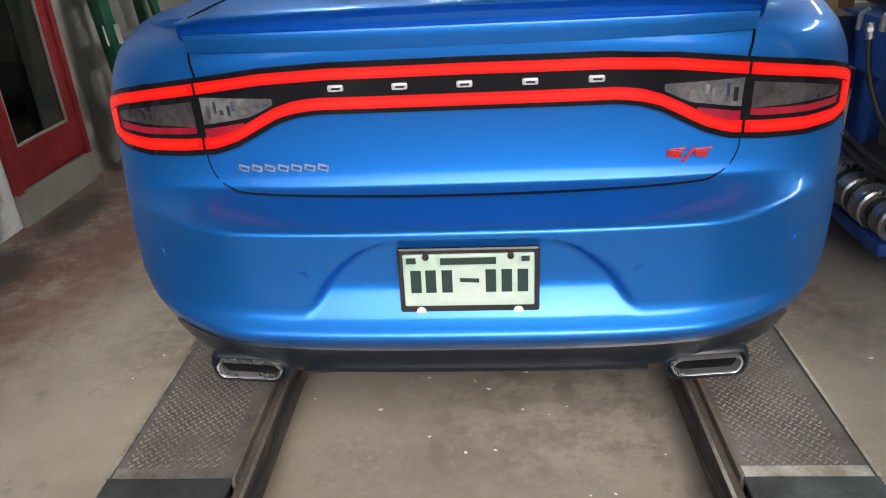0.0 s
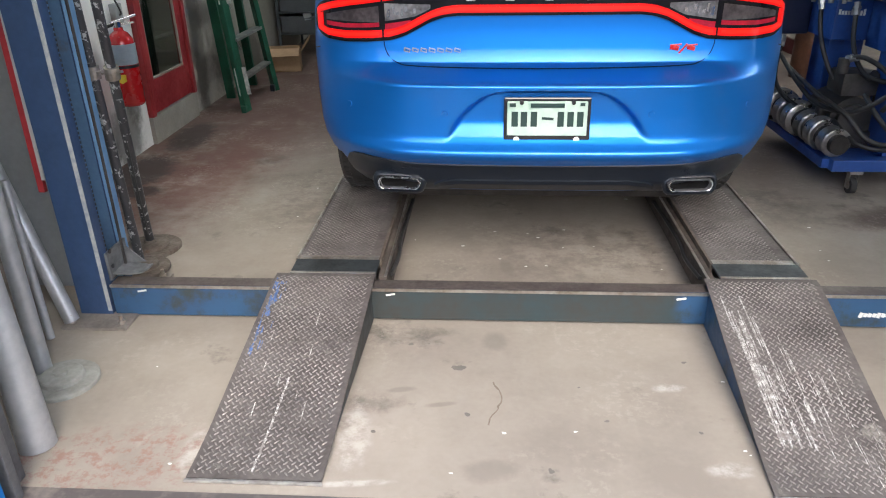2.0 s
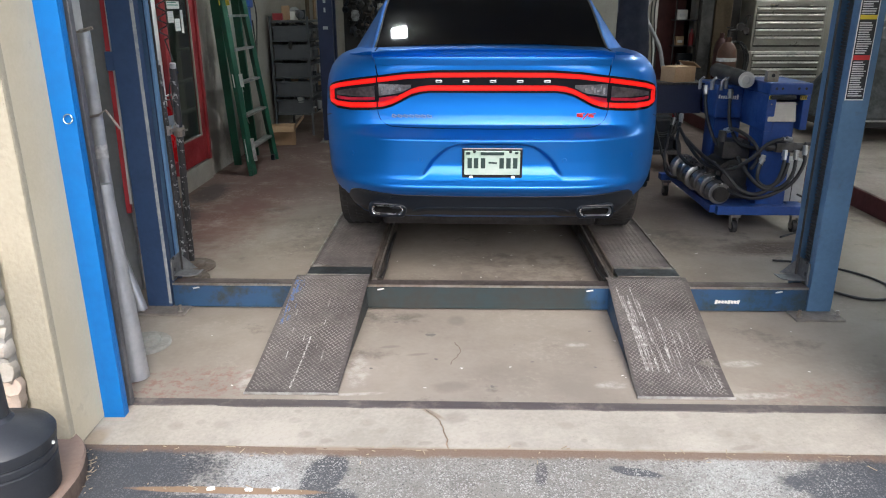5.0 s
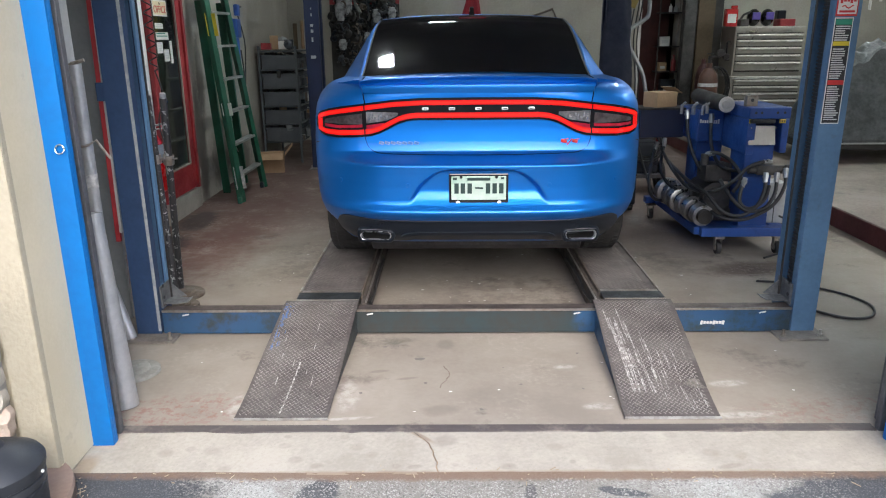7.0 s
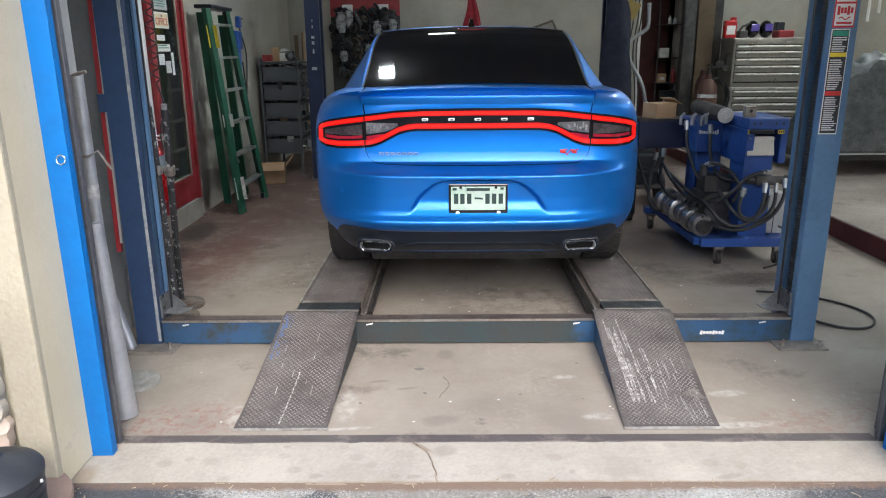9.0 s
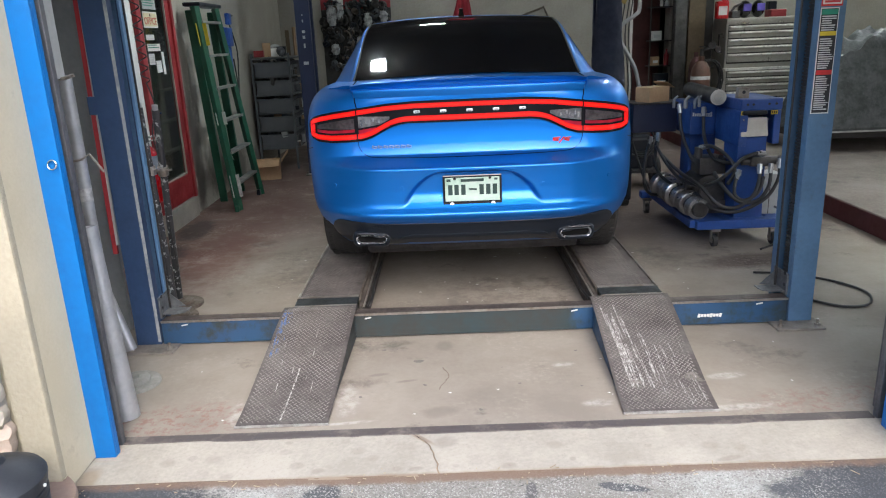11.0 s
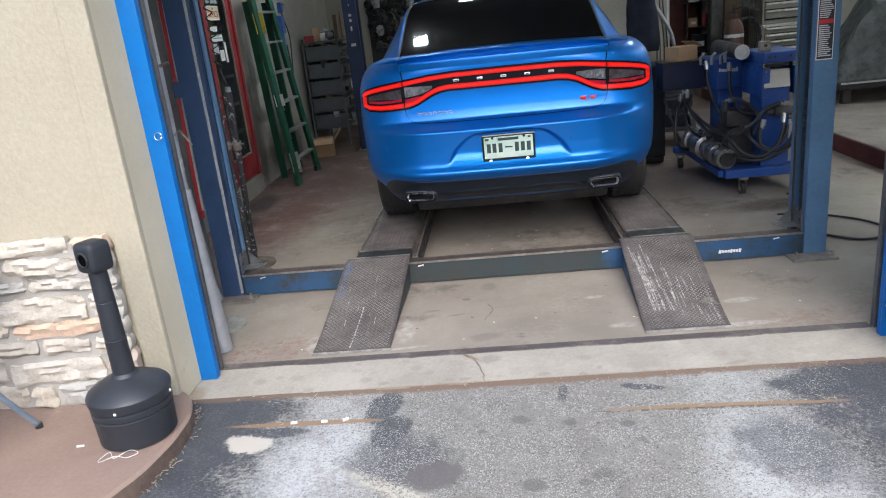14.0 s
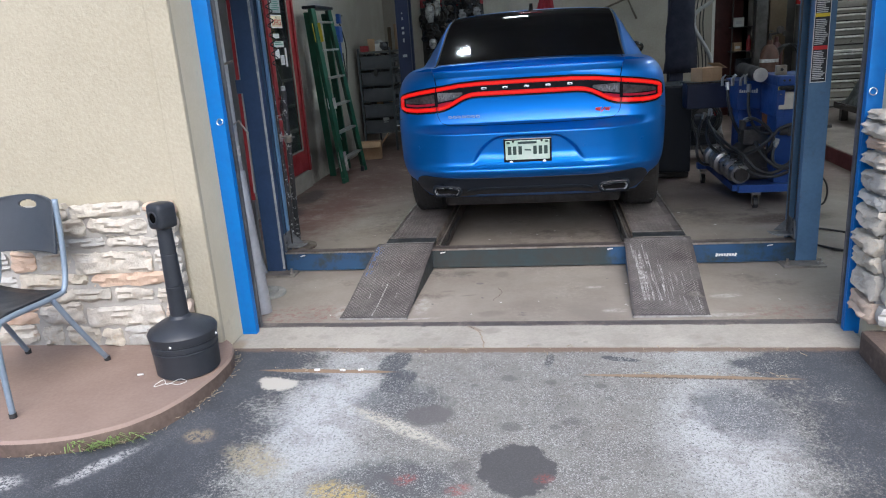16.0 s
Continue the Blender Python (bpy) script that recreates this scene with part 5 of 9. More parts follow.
def loop(z):
    """One level outline of the whole body, from the rear middle round and back."""
    y0, w, a, n = prof(z)
    half = []
    for x in [0.00625 * k for k in range(0, 81)] + [0.5 + 0.022 * k for k in range(1, 17)]:
        x *= w / 0.953
        half.append((x, rear_y(x, z)))
    y0 = float(np.interp(z, CORNER[:, 0], CORNER[:, 1]))
    dy0 = half[-1][1] - y0
    for k in range(1, 13):
        dy = dy0 + (a - dy0) * k / 12
        half.append((w * (1 - max(0.0, (a - dy) / a) ** n) ** (1 / n), y0 + dy))
    fa, fn = 0.95, 2.4
    front = LENGTH - 0.10 * abs(z - 0.7)
    ya, yb = half[-1][1], front - fa
    half += [(w, ya + (yb - ya) * k / 60) for k in range(1, 61)]
    for k in range(1, 15):
        t = k / 14 * math.pi / 2
        half.append((w * math.cos(t) ** (2 / fn) if k < 14 else 0.0, yb + fa * math.sin(t) ** (2 / fn)))
    def drop(y, zz):
        return zz - max(0, zz - 0.95) * 0.55 * step((y - 3.55) / 0.8)
    right = [(x, y, drop(y, z) - RUN) for x, y in half]
    left = [(-x, y, zz) for x, y, zz in right[1:-1]][::-1]
    return right + left


LEVELS = []
for z0, z1, n in ((0.42, 0.56, 6), (0.56, 0.60, 3), (0.60, 0.69, 14), (0.69, 0.82, 13), (0.82, 0.87, 9), (0.87, 0.95, 16), (0.95, 1.24, 11), (1.24, 1.32, 7)):
    LEVELS += [z0 + (z1 - z0) * k / n for k in range(n)]
LEVELS.append(1.320)
WHEELS = ((0.822, 1.0), (-0.822, 1.0), (0.822, 4.05), (-0.822, 4.05))


def shell(levels, mat_, name, label, cap_top=False, cap_low=False):
    bm = B()
    vs = grid(bm, [loop(z) for z in levels], wrap=True)
    if cap_top:
        bm.faces.new(vs[-1])
    if cap_low:
        bm.faces.new(vs[0][::-1])
    # round openings for the wheels
    R = 0.385
    hit = set()
    for f in list(bm.faces):
        if len(f.verts) == 4 and all(abs(v.co.x) > 0.6 for v in f.verts):
            for _, wy in WHEELS[::2]:
                if all((v.co.y - wy) ** 2 + (v.co.z - 0.35) ** 2 < R * R for v in f.verts):
                    hit.add(f)
    bmesh.ops.delete(bm, geom=list(hit), context="FACES")
    for v in bm.verts:
        if abs(v.co.x) > 0.6:
            for _, wy in WHEELS[::2]:
                d = Vector((v.co.y - wy, v.co.z - 0.35))
                if 0.2 < d.length < R:
                    d *= R / d.length
                    v.co.y, v.co.z = wy + d.x, max(0.35 + d.y, v.co.z - 0.02)
    # the bumper's lower corners sweep up outside the valance
    for v in bm.verts:
        if v.co.y < 0.7:
            v.co.z = max(v.co.z, float(np.interp(abs(v.co.x), [0.755, 0.805, 0.88, 0.96], [0.42, 0.532, 0.572, 0.596])) - RUN)
    bmesh.ops.recalc_face_normals(bm, faces=bm.faces)
    return part(name, bm, mat_, car, label, smooth=38)


shell(LEVELS, CAR_BLUE, "body", "bright blue metallic painted body", cap_top=True, cap_low=True)
# Unseen pan added so the floor under the car falls darker.
bm = B()
span(bm, (-0.64, 0.42, 0.31 - RUN), (0.64, 4.6, 0.416 - RUN), bevel=0.03)
part("underside_shade_pan", bm, DARK_STEEL, car, "dark unseen pan added to deepen the shade under the car")

# rear deck between the wings, then the boot lid's upper edge with its lip spoiler
bm = B()
rows = []
for k in range(13):
    v = k / 12
    row = []
    for i in range(-24, 25):
        x = i / 24 * 0.80
        q = abs(i) / 24
        y = (1 - v) * (rear_y(x, 1.30) + 0.014) + v * 0.90
        row.append((x, y, 1.3265 + 0.004 * math.sin(math.pi * v) - 0.018 * step((q - 0.84) / 0.16) - RUN))
    rows.append(row)
lower = [(p[0], p[1] + 0.006, p[2] - 0.024) for p in rows[0]]
grid(bm, [lower] + rows)
bmesh.ops.recalc_face_normals(bm, faces=bm.faces)
part("rear_deck", bm, CAR_BLUE, car, smooth=40)
bm = B()
LID = ((0.0035, 1.262, 0.0), (0.0005, 1.285, 0.0), (-0.001, 1.302, 0.2), (0.001, 1.3065, 0.25), (0.012, 1.3095, 0.35), (0.017, 1.314, 0.45), (0.012, 1.330, 0.8), (-0.006, 1.3465, 1.0), (-0.007, 1.3505, 1.0),
       (-0.002, 1.353, 1.0), (0.05, 1.3545, 1.0), (0.13, 1.352, 0.9), (0.28, 1.344, 0.6), (0.50, 1.337, 0.3), (0.60, 1.332, 0.2))
rows = []
for i in range(-40, 41):
    x = i / 40 * 0.634
    q = abs(i) / 40
    y0 = rear_y(x, 1.25) - 0.006
    drop = 0.017 * q ** 2.2 + 0.010 * step((q - 0.86) / 0.14)
    rows.append([(x * (1 + 0.05 * k / 14), y0 + dy + 0.012 * f * step((q - 0.86) / 0.14), z - drop * f - RUN) for k, (dy, z, f) in enumerate(LID)])
grid(bm, rows)
for e in (0, -1):
    grid(bm, [rows[e], [(p[0], p[1] + 0.010, p[2] - 0.030) for p in rows[e]]])
bmesh.ops.recalc_face_normals(bm, faces=bm.faces)
part("boot_lid", bm, CAR_BLUE, car, "blue boot lid edge with a lip spoiler", smooth=30)

# cabin
ST = np.array([  # along, middle height, half width at the rail, half width at the base
    (0.66, 1.330, 0.702, 0.800), (0.80, 1.382, 0.694, 0.845), (1.05, 1.490, 0.687, 0.882), (1.30, 1.592, 0.682, 0.900), (1.52, 1.664, 0.672, 0.905), (1.80, 1.708, 0.658, 0.905),
    (2.30, 1.722, 0.640, 0.905), (2.90, 1.700, 0.625, 0.905), (3.30, 1.625, 0.620, 0.900), (3.70, 1.47, 0.650, 0.890), (4.05, 1.25, 0.72, 0.86)])


def hermite(x, xs, ys):
    i = int(min(max(np.searchsorted(xs, x) - 1, 0), len(xs) - 2))
    h = xs[i + 1] - xs[i]
    t = (x - xs[i]) / h

    def slope(j):
        if j == 0:
            return (ys[1] - ys[0]) / (xs[1] - xs[0])
        if j == len(xs) - 1:
            return (ys[-1] - ys[-2]) / (xs[-1] - xs[-2])
        return (ys[j + 1] - ys[j - 1]) / (xs[j + 1] - xs[j - 1])
    return float((2 * t ** 3 - 3 * t * t + 1) * ys[i] + (t ** 3 - 2 * t * t + t) * h * slope(i) + (-2 * t ** 3 + 3 * t * t) * ys[i + 1] + (t ** 3 - t * t) * h * slope(i + 1))


def station(y):
    return [hermite(y, ST[:, 0], ST[:, k]) for k in (1, 2, 3)]


def section(y, off=0.0):
    """Half cross-section of the cabin from the middle out and down."""
    zc, t, b = station(y)
    zb = min(1.275, zc - 0.02)
    pts = [(t * k / 8, zc - 0.030 * (k / 8) ** 2.5) for k in range(9)]
    zr = zc - 0.030
    for k in range(1, 5):
        a = k / 4 * math.pi / 2 * 0.75
        pts.append((t + 0.035 * math.sin(a), zr - 0.045 * (1 - math.cos(a))))
    x1, z1 = pts[-1]
    for k in range(1, 7):
        v = k / 6
        pts.append((x1 + (b - x1) * (v ** 0.92), z1 + (zb - z1) * v))
    return [(x, y, z + off - RUN) for x, z in pts]


def full(y, off=0.0):
    h = section(y, off)
    return [(-x, yy, z) for x, yy, z in h[:0:-1]] + h


ysec = [0.66 + (4.05 - 0.66) * k / 60 for k in range(61)]
bm = B()
grid(bm, [full(y) for y in ysec])
bmesh.ops.recalc_face_normals(bm, faces=bm.faces)
part("cabin", bm, CAR_BLUE, car, "blue roof and pillars", smooth=40)
bm = B()
rows = []
for k in range(25):
    y = 0.70 + (1.66 - 0.70) * k / 24
    zc, t, b = station(y)
    rows.append([((t - 0.008) * i / 12, y, zc - 0.030 * abs(i * (t - 0.008) / t / 12) ** 2.5 + 0.006 - RUN) for i in range(-12, 13)])
grid(bm, rows)
bmesh.ops.recalc_face_normals(bm, faces=bm.faces)
part("rear_window", bm, TINT_GLASS, car, "dark tinted rear window", smooth=True)
bm = B()
tube(bm, [Vector(r[0]) for r in rows] + [Vector(p) for p in rows[-1][1:]] + [Vector(r[-1]) for r in rows[::-1][1:]], 0.006, 6)
part("window_seal", bm, RUBBER, car)
bm = B()
rows = []
for k in range(20):
    y = 3.0 + (3.95 - 3.0) * k / 19
    zc, t, b = station(y)
    rows.append([((t - 0.01) * i / 12, y, zc - 0.030 * abs(i / 12) ** 2.5 + 0.006 - RUN) for i in range(-12, 13)])
grid(bm, rows)
bmesh.ops.recalc_face_normals(bm, faces=bm.faces)
part("windscreen", bm, TINT_GLASS, car, smooth=True)
for s in (-1, 1):
    for y0, y1 in ((1.35, 2.05), (2.10, 3.05)):
        bm = B()
        rows = []
        for k in range(9):
            sec = section(y0 + (y1 - y0) * k / 8)
            rows.append([(s * (p[0] + 0.004), p[1], p[2]) for p in sec[13:18]])
        grid(bm, rows)
        bmesh.ops.recalc_face_normals(bm, faces=bm.faces)
        part("side_window", bm, TINT_GLASS, car, smooth=True)
    # Black stands in for dimness; the mirror caps share the body's blue.
    bm = B()
    ball(bm, (s * 1.02, 3.22, 1.30 - RUN), 0.1, (0.95, 0.5, 0.68), 16)
    box(bm, (s * 0.93, 3.24, 1.275 - RUN), (0.08, 0.05, 0.03), bevel=0.008)
    part("door_mirror", bm, BLACK_GLOSS, car, smooth=True)
bm = B()
zc = station(1.78)[0]
grid(bm, [[(sx * w, 1.74 + yy, zc - 0.004 + zz - RUN) for sx in (-1, 1)] for w, yy, zz in ((0.022, 0.0, 0.0), (0.012, 0.015, 0.045), (0.006, 0.06, 0.062), (0.006, 0.11, 0.045), (0.012, 0.2, 0.0))])
prism(bm, [(1.73, zc - RUN - 0.01), (1.745, zc - RUN + 0.05), (1.78, zc - RUN + 0.058), (1.93, zc - RUN + 0.002), (1.94, zc - RUN - 0.01)], "x", -0.014, 0.014)
part("roof_antenna", bm, BLACK_GLOSS, car, "black fin antenna on the roof")
bm = B()
box(bm, (0, 1.585, station(1.585)[0] + 0.004 - RUN), (0.19, 0.045, 0.010), bevel=0.003, rot=Euler((radians(15), 0, 0)).to_matrix())
part("high_brake_lamp", bm, DIM_RED, car, "narrow unlit red brake lamp above the window")


# -- tail lamps: one black panel across the boot with a red light line round it
def z_top(x):
    return float(np.interp(abs(x), [0, 0.307, 0.46, 0.624, 0.757, 0.835, 0.882, 0.905, 0.914], [1.240, 1.238, 1.229, 1.207, 1.188, 1.173, 1.158, 1.140, 1.115]))


def z_low(x):
    return float(np.interp(abs(x), [0, 0.338, 0.389, 0.44, 0.49, 0.542, 0.594, 0.675, 0.778, 0.855, 0.897, 0.914], [1.118, 1.118, 1.112, 1.096, 1.070, 1.043, 1.027, 1.020, 1.016, 1.022, 1.040, 1.075]))


def band(name, x0, x1, lo, hi, off, mat_, parent, n=40, rows=4, label=""):
    """A thin panel on the rear between two heights that follow x."""
    bm = B()
    xs = [x0 + (x1 - x0) * i / n for i in range(n + 1)]
    face = [[on_rear(x, lo(x) + (hi(x) - lo(x)) * r / rows, off) for x in xs] for r in range(rows + 1)]
    edge0 = [on_rear(x, lo(x), -0.004) for x in xs]
    edge1 = [on_rear(x, hi(x), -0.004) for x in xs]
    grid(bm, [edge0] + face + [edge1])
    for i, e in ((0, -1), (n, 1)):
        side = [r[i] for r in face]
        back = [on_rear(xs[i], lo(xs[i]) + (hi(xs[i]) - lo(xs[i])) * r / rows, -0.004) for r in range(rows + 1)]
        grid(bm, [side, back])
    bmesh.ops.recalc_face_normals(bm, faces=bm.faces)
    return part(name, bm, mat_, parent, label, smooth=35)


lamp = band("tail_lamp", -0.914, 0.914, z_low, z_top, 0.008, LAMP_BLACK, car, n=140, rows=8, label="wide black gloss tail lamp panel")
IN = 0.011


def ring_top(x):
    return z_top(x) - 0.012


def ring_low(x):
    return z_low(x) + 0.013


for a, b in ((-0.90, -0.630), (-0.622, 0.622), (0.630, 0.90)):
    band("light_line", a, b, lambda x: ring_top(x) - 0.025, ring_top, IN, TAIL_RED, lamp, n=60, rows=2, label="glowing red light line")
    band("light_line", a, b, ring_low, lambda x: ring_low(x) + 0.028, IN, TAIL_RED, lamp, n=60, rows=2, label="glowing red light line")
    e = 0.012
    band("light_core", a + e, b - e, lambda x: ring_top(x) - 0.018, lambda x: ring_top(x) - 0.007, IN + 0.0012, TAIL_CORE, lamp, n=60, rows=1, label="brighter middle of the light line")
    band("light_core", a + e, b - e, lambda x: ring_low(x) + 0.008, lambda x: ring_low(x) + 0.020, IN + 0.0012, TAIL_CORE, lamp, n=60, rows=1, label="brighter middle of the light line")
for s in (-1, 1):
    xa, xb = sorted((s * 0.873, s * 0.900))
    band("light_line", xa, xb, lambda x: ring_low(x) + 0.030, lambda x: ring_top(x) - 0.028, IN, TAIL_RED, lamp, n=8, rows=4, label="glowing red light line")
    xa, xb = sorted((s * 0.639, s * 0.857))
    band("smoked_lens", xa, xb, lambda x: 1.092 + 0.004 * step((abs(x) - 0.7) / 0.2), lambda x: ring_top(x) - 0.040, 0.0105, SMOKED, lamp, n=16, rows=3, label="dark smoked lens")
    band("red_reflector", xa, xb, lambda x: ring_low(x) + 0.040, lambda x: ring_low(x) + 0.056, 0.0108, DIM_RED, lamp, n=16, rows=2, label="unlit dark red reflector")
    xa, xb = sorted((s * 0.44, s * 0.616))
    band("reversing_lamp", xa, xb, lambda x: float(np.interp(abs(x), [0.43, 0.5, 0.61], [1.150, 1.115, 1.098])), lambda x: float(np.interp(abs(x), [0.43, 0.61], [1.160, 1.163])), 0.0105, CLEAR_LENS, lamp, n=14, rows=3, label="clear reversing lamp lens")
    for k in range(7):
        x = 0.495 + 0.0165 * k
        zlo, zhi = float(np.interp(x, [0.43, 0.5, 0.61], [1.150, 1.115, 1.098])), 1.160
        xa, xb = sorted((s * x, s * (x + 0.011 - 0.004 * (k % 2))))
        band("reflector_facet", xa, xb, lambda q: zlo + 0.010 + 0.006 * (k % 3), lambda q: zhi - 0.006 - 0.010 * ((k + 1) % 3), 0.0118, CHROME, lamp, n=2, rows=1)
    xa, xb = sorted((s * 0.517, s * 0.616))
    band("red_reflector", xa, xb, lambda x: float(np.interp(abs(x), [0.505, 0.54, 0.61], [1.098, 1.074, 1.066])), lambda x: float(np.interp(abs(x), [0.505, 0.61], [1.104, 1.088])), 0.0108, DIM_RED, lamp, n=10, rows=2)
BADGE_LIGHT = mat("bright_badge", (0.72, 0.72, 0.73), (0.6, 0.6, 0.61), rough=0.2, metal=0.4, bump=0.0)
for k in range(5):
    x = -0.288 + 0.1445 * k
    bm = B()
    box(bm, on_rear(x, 1.181, 0.011), (0.036, 0.006, 0.015), bevel=0.005, segs=2)
    b = part("badge_letter", bm, BADGE_LIGHT, lamp, "small bright plain badge bar", smooth=30)
    bm = B()
    box(bm, on_rear(x + 0.001, 1.181, 0.0145), (0.020, 0.002, 0.005), bevel=0.0008)
    part("badge_slot", bm, BLACK_GLOSS, b)
BADGE = mat("satin_badge", (0.34, 0.36, 0.39), (0.26, 0.28, 0.31), rough=0.3, metal=0.3, bump=0.0)
for k in range(7):
    bm = B()
    p = on_rear(-0.535 + 0.0325 * k, 0.992, 0.003)
    t = math.atan2(rear_y(-0.52 + 0.0325 * k, 0.99) - rear_y(-0.55 + 0.0325 * k, 0.99), 0.03)
    box(bm, p, (0.026, 0.003, 0.015), bevel=0.0012, rot=Euler((0, radians(14), t)).to_matrix())
    b = part("script_badge", bm, BADGE, car, "small slanted chrome badge bar", smooth=30)
    bm = B()
    box(bm, p + Vector((0.001, -0.0015, 0)), (0.017, 0.002, 0.0065), rot=Euler((0, radians(14), t)).to_matrix())
    part("badge_slot", bm, CAR_BLUE, b)
for dx, dz, w, h, rot in ((0.0, 0.004, 0.034, 0.018, 12), (0.032, 0.0, 0.007, 0.044, 40), (0.062, 0.002, 0.030, 0.016, 12), (0.064, 0.012, 0.044, 0.006, -4), (0.004, 0.014, 0.044, 0.006, -4)):
    bm = B()
    p = on_rear(0.475 + dx, 0.993 + dz, 0.003)
    box(bm, p, (w, 0.005, h), bevel=0.002, rot=Euler((0, radians(rot), 0.09)).to_matrix())
    part("red_badge", bm, RED_GLOSS, car, "slanted red badge stroke")
bm = B()
grid(bm, [[on_rear(x * k, 1.285 + dz * k, 0.0006 + 0.0012 * (1 - k)) for x, dz in ((-0.036, 0.018), (-0.012, 0.019), (0.012, 0.019), (0.036, 0.018), (0.026, -0.015), (0.0, -0.018), (-0.026, -0.015), (-0.036, 0.018))] for k in (1.0, 0.85, 0.1)])
bmesh.ops.recalc_face_normals(bm, faces=bm.faces)
cam_badge = part("camera_mount", bm, CAR_BLUE, car, smooth=30)
bm = B()
cyl(bm, on_rear(0, 1.285, 0.0005), on_rear(0, 1.285, 0.004), 0.0055, seg=16)
part("camera_lens", bm, BLACK_GLOSS, cam_badge)


# Flat black puts the shade of gaps and the exhaust bore into colour.
BORE_GAP_BLACK = mat("black_gap_shade", (0.006, 0.006, 0.006), rough=1.0, bump=0.0, spec=0.05)
GAP_BLUE = mat("shaded_blue_gap", (0.003, 0.010, 0.030), rough=0.8, bump=0.0, spec=0.1)
# -- panel gaps
def gap(pts, w=0.0022, off=0.0014, mat_=None):
    """A dark gap that follows (x, height) pairs on the rear."""
    bm = B()
    line_ = smooth_line([(x, z, 0) for x, z in pts], 8)
    L, R = [], []
    for i, p in enumerate(line_):
        d = (line_[min(i + 1, len(line_) - 1)] - line_[max(i - 1, 0)]).normalized()
        L.append(on_rear(p.x - d.y * w, p.y + d.x * w, off)), R.append(on_rear(p.x + d.y * w, p.y - d.x * w, off))
    grid(bm, [L, R])
    bmesh.ops.recalc_face_normals(bm, faces=bm.faces)
    return part("panel_gap", bm, mat_ or RUBBER, car, smooth=True)


gap([(-0.626, 1.03), (-0.622, 1.00), (-0.604, 0.965), (-0.568, 0.943), (-0.51, 0.936), (-0.3, 0.932), (0, 0.930), (0.3, 0.932), (0.51, 0.936), (0.568, 0.943), (0.604, 0.965), (0.622, 1.00), (0.626, 1.03)], 0.0017, mat_=GAP_BLUE)
for s in (-1, 1):
    gap([(s * 0.622, 1.20), (s * 0.630, 1.24), (s * 0.637, 1.275), (s * 0.642, 1.303)], 0.0032, mat_=BORE_GAP_BLACK)
    bm = B()
    tube(bm, [(s * (0.643 + 0.0045 * k), rear_y(0.643, 1.303) + 0.066 * k, 1.3275 + 0.0035 * math.sin(math.pi * k / 9) - RUN) for k in range(9)], 0.0035, 6)
    part("panel_gap", bm, BORE_GAP_BLACK, car)
    bm = B()
    lp = [on_rear(s * x, z, 0.0012) for x, z in ((0.905, 0.985), (0.93, 0.975), (0.945, 0.97))]
    tube(bm, lp, 0.002, 5)
    part("panel_gap", bm, RUBBER, car)
    for x, z in ((0.382, 0.785), (0.765, 0.795)):
        bm = B()
        p, q = on_rear(s * x, z, 0.0), on_rear(s * x, z, 0.003)
        cyl(bm, p, q, 0.012, 0.011, seg=18)
        part("parking_sensor", bm, CAR_BLUE, car, smooth=30)

# -- black valance, exhaust tips and the hollows round them
def v_top(x):
    return float(np.interp(abs(x), [0, 0.50, 0.64, 0.72, 0.765, 0.79, 0.802], [0.586, 0.590, 0.597, 0.600, 0.594, 0.578, 0.550]))


def v_low(x):
    return float(np.interp(abs(x), [0, 0.36, 0.42, 0.50, 0.66, 0.725, 0.775, 0.802], [0.460, 0.460, 0.449, 0.436, 0.436, 0.452, 0.495, 0.535]))


valance = band("valance", -0.802, 0.802, v_low, v_top, 0.006, BLACK_PLASTIC, car, n=120, rows=10, label="black textured plastic lower bumper")


def rib(x):
    return float(np.interp(abs(x), [0, 0.33, 0.40, 0.43], [0.520, 0.520, 0.510, 0.495]))


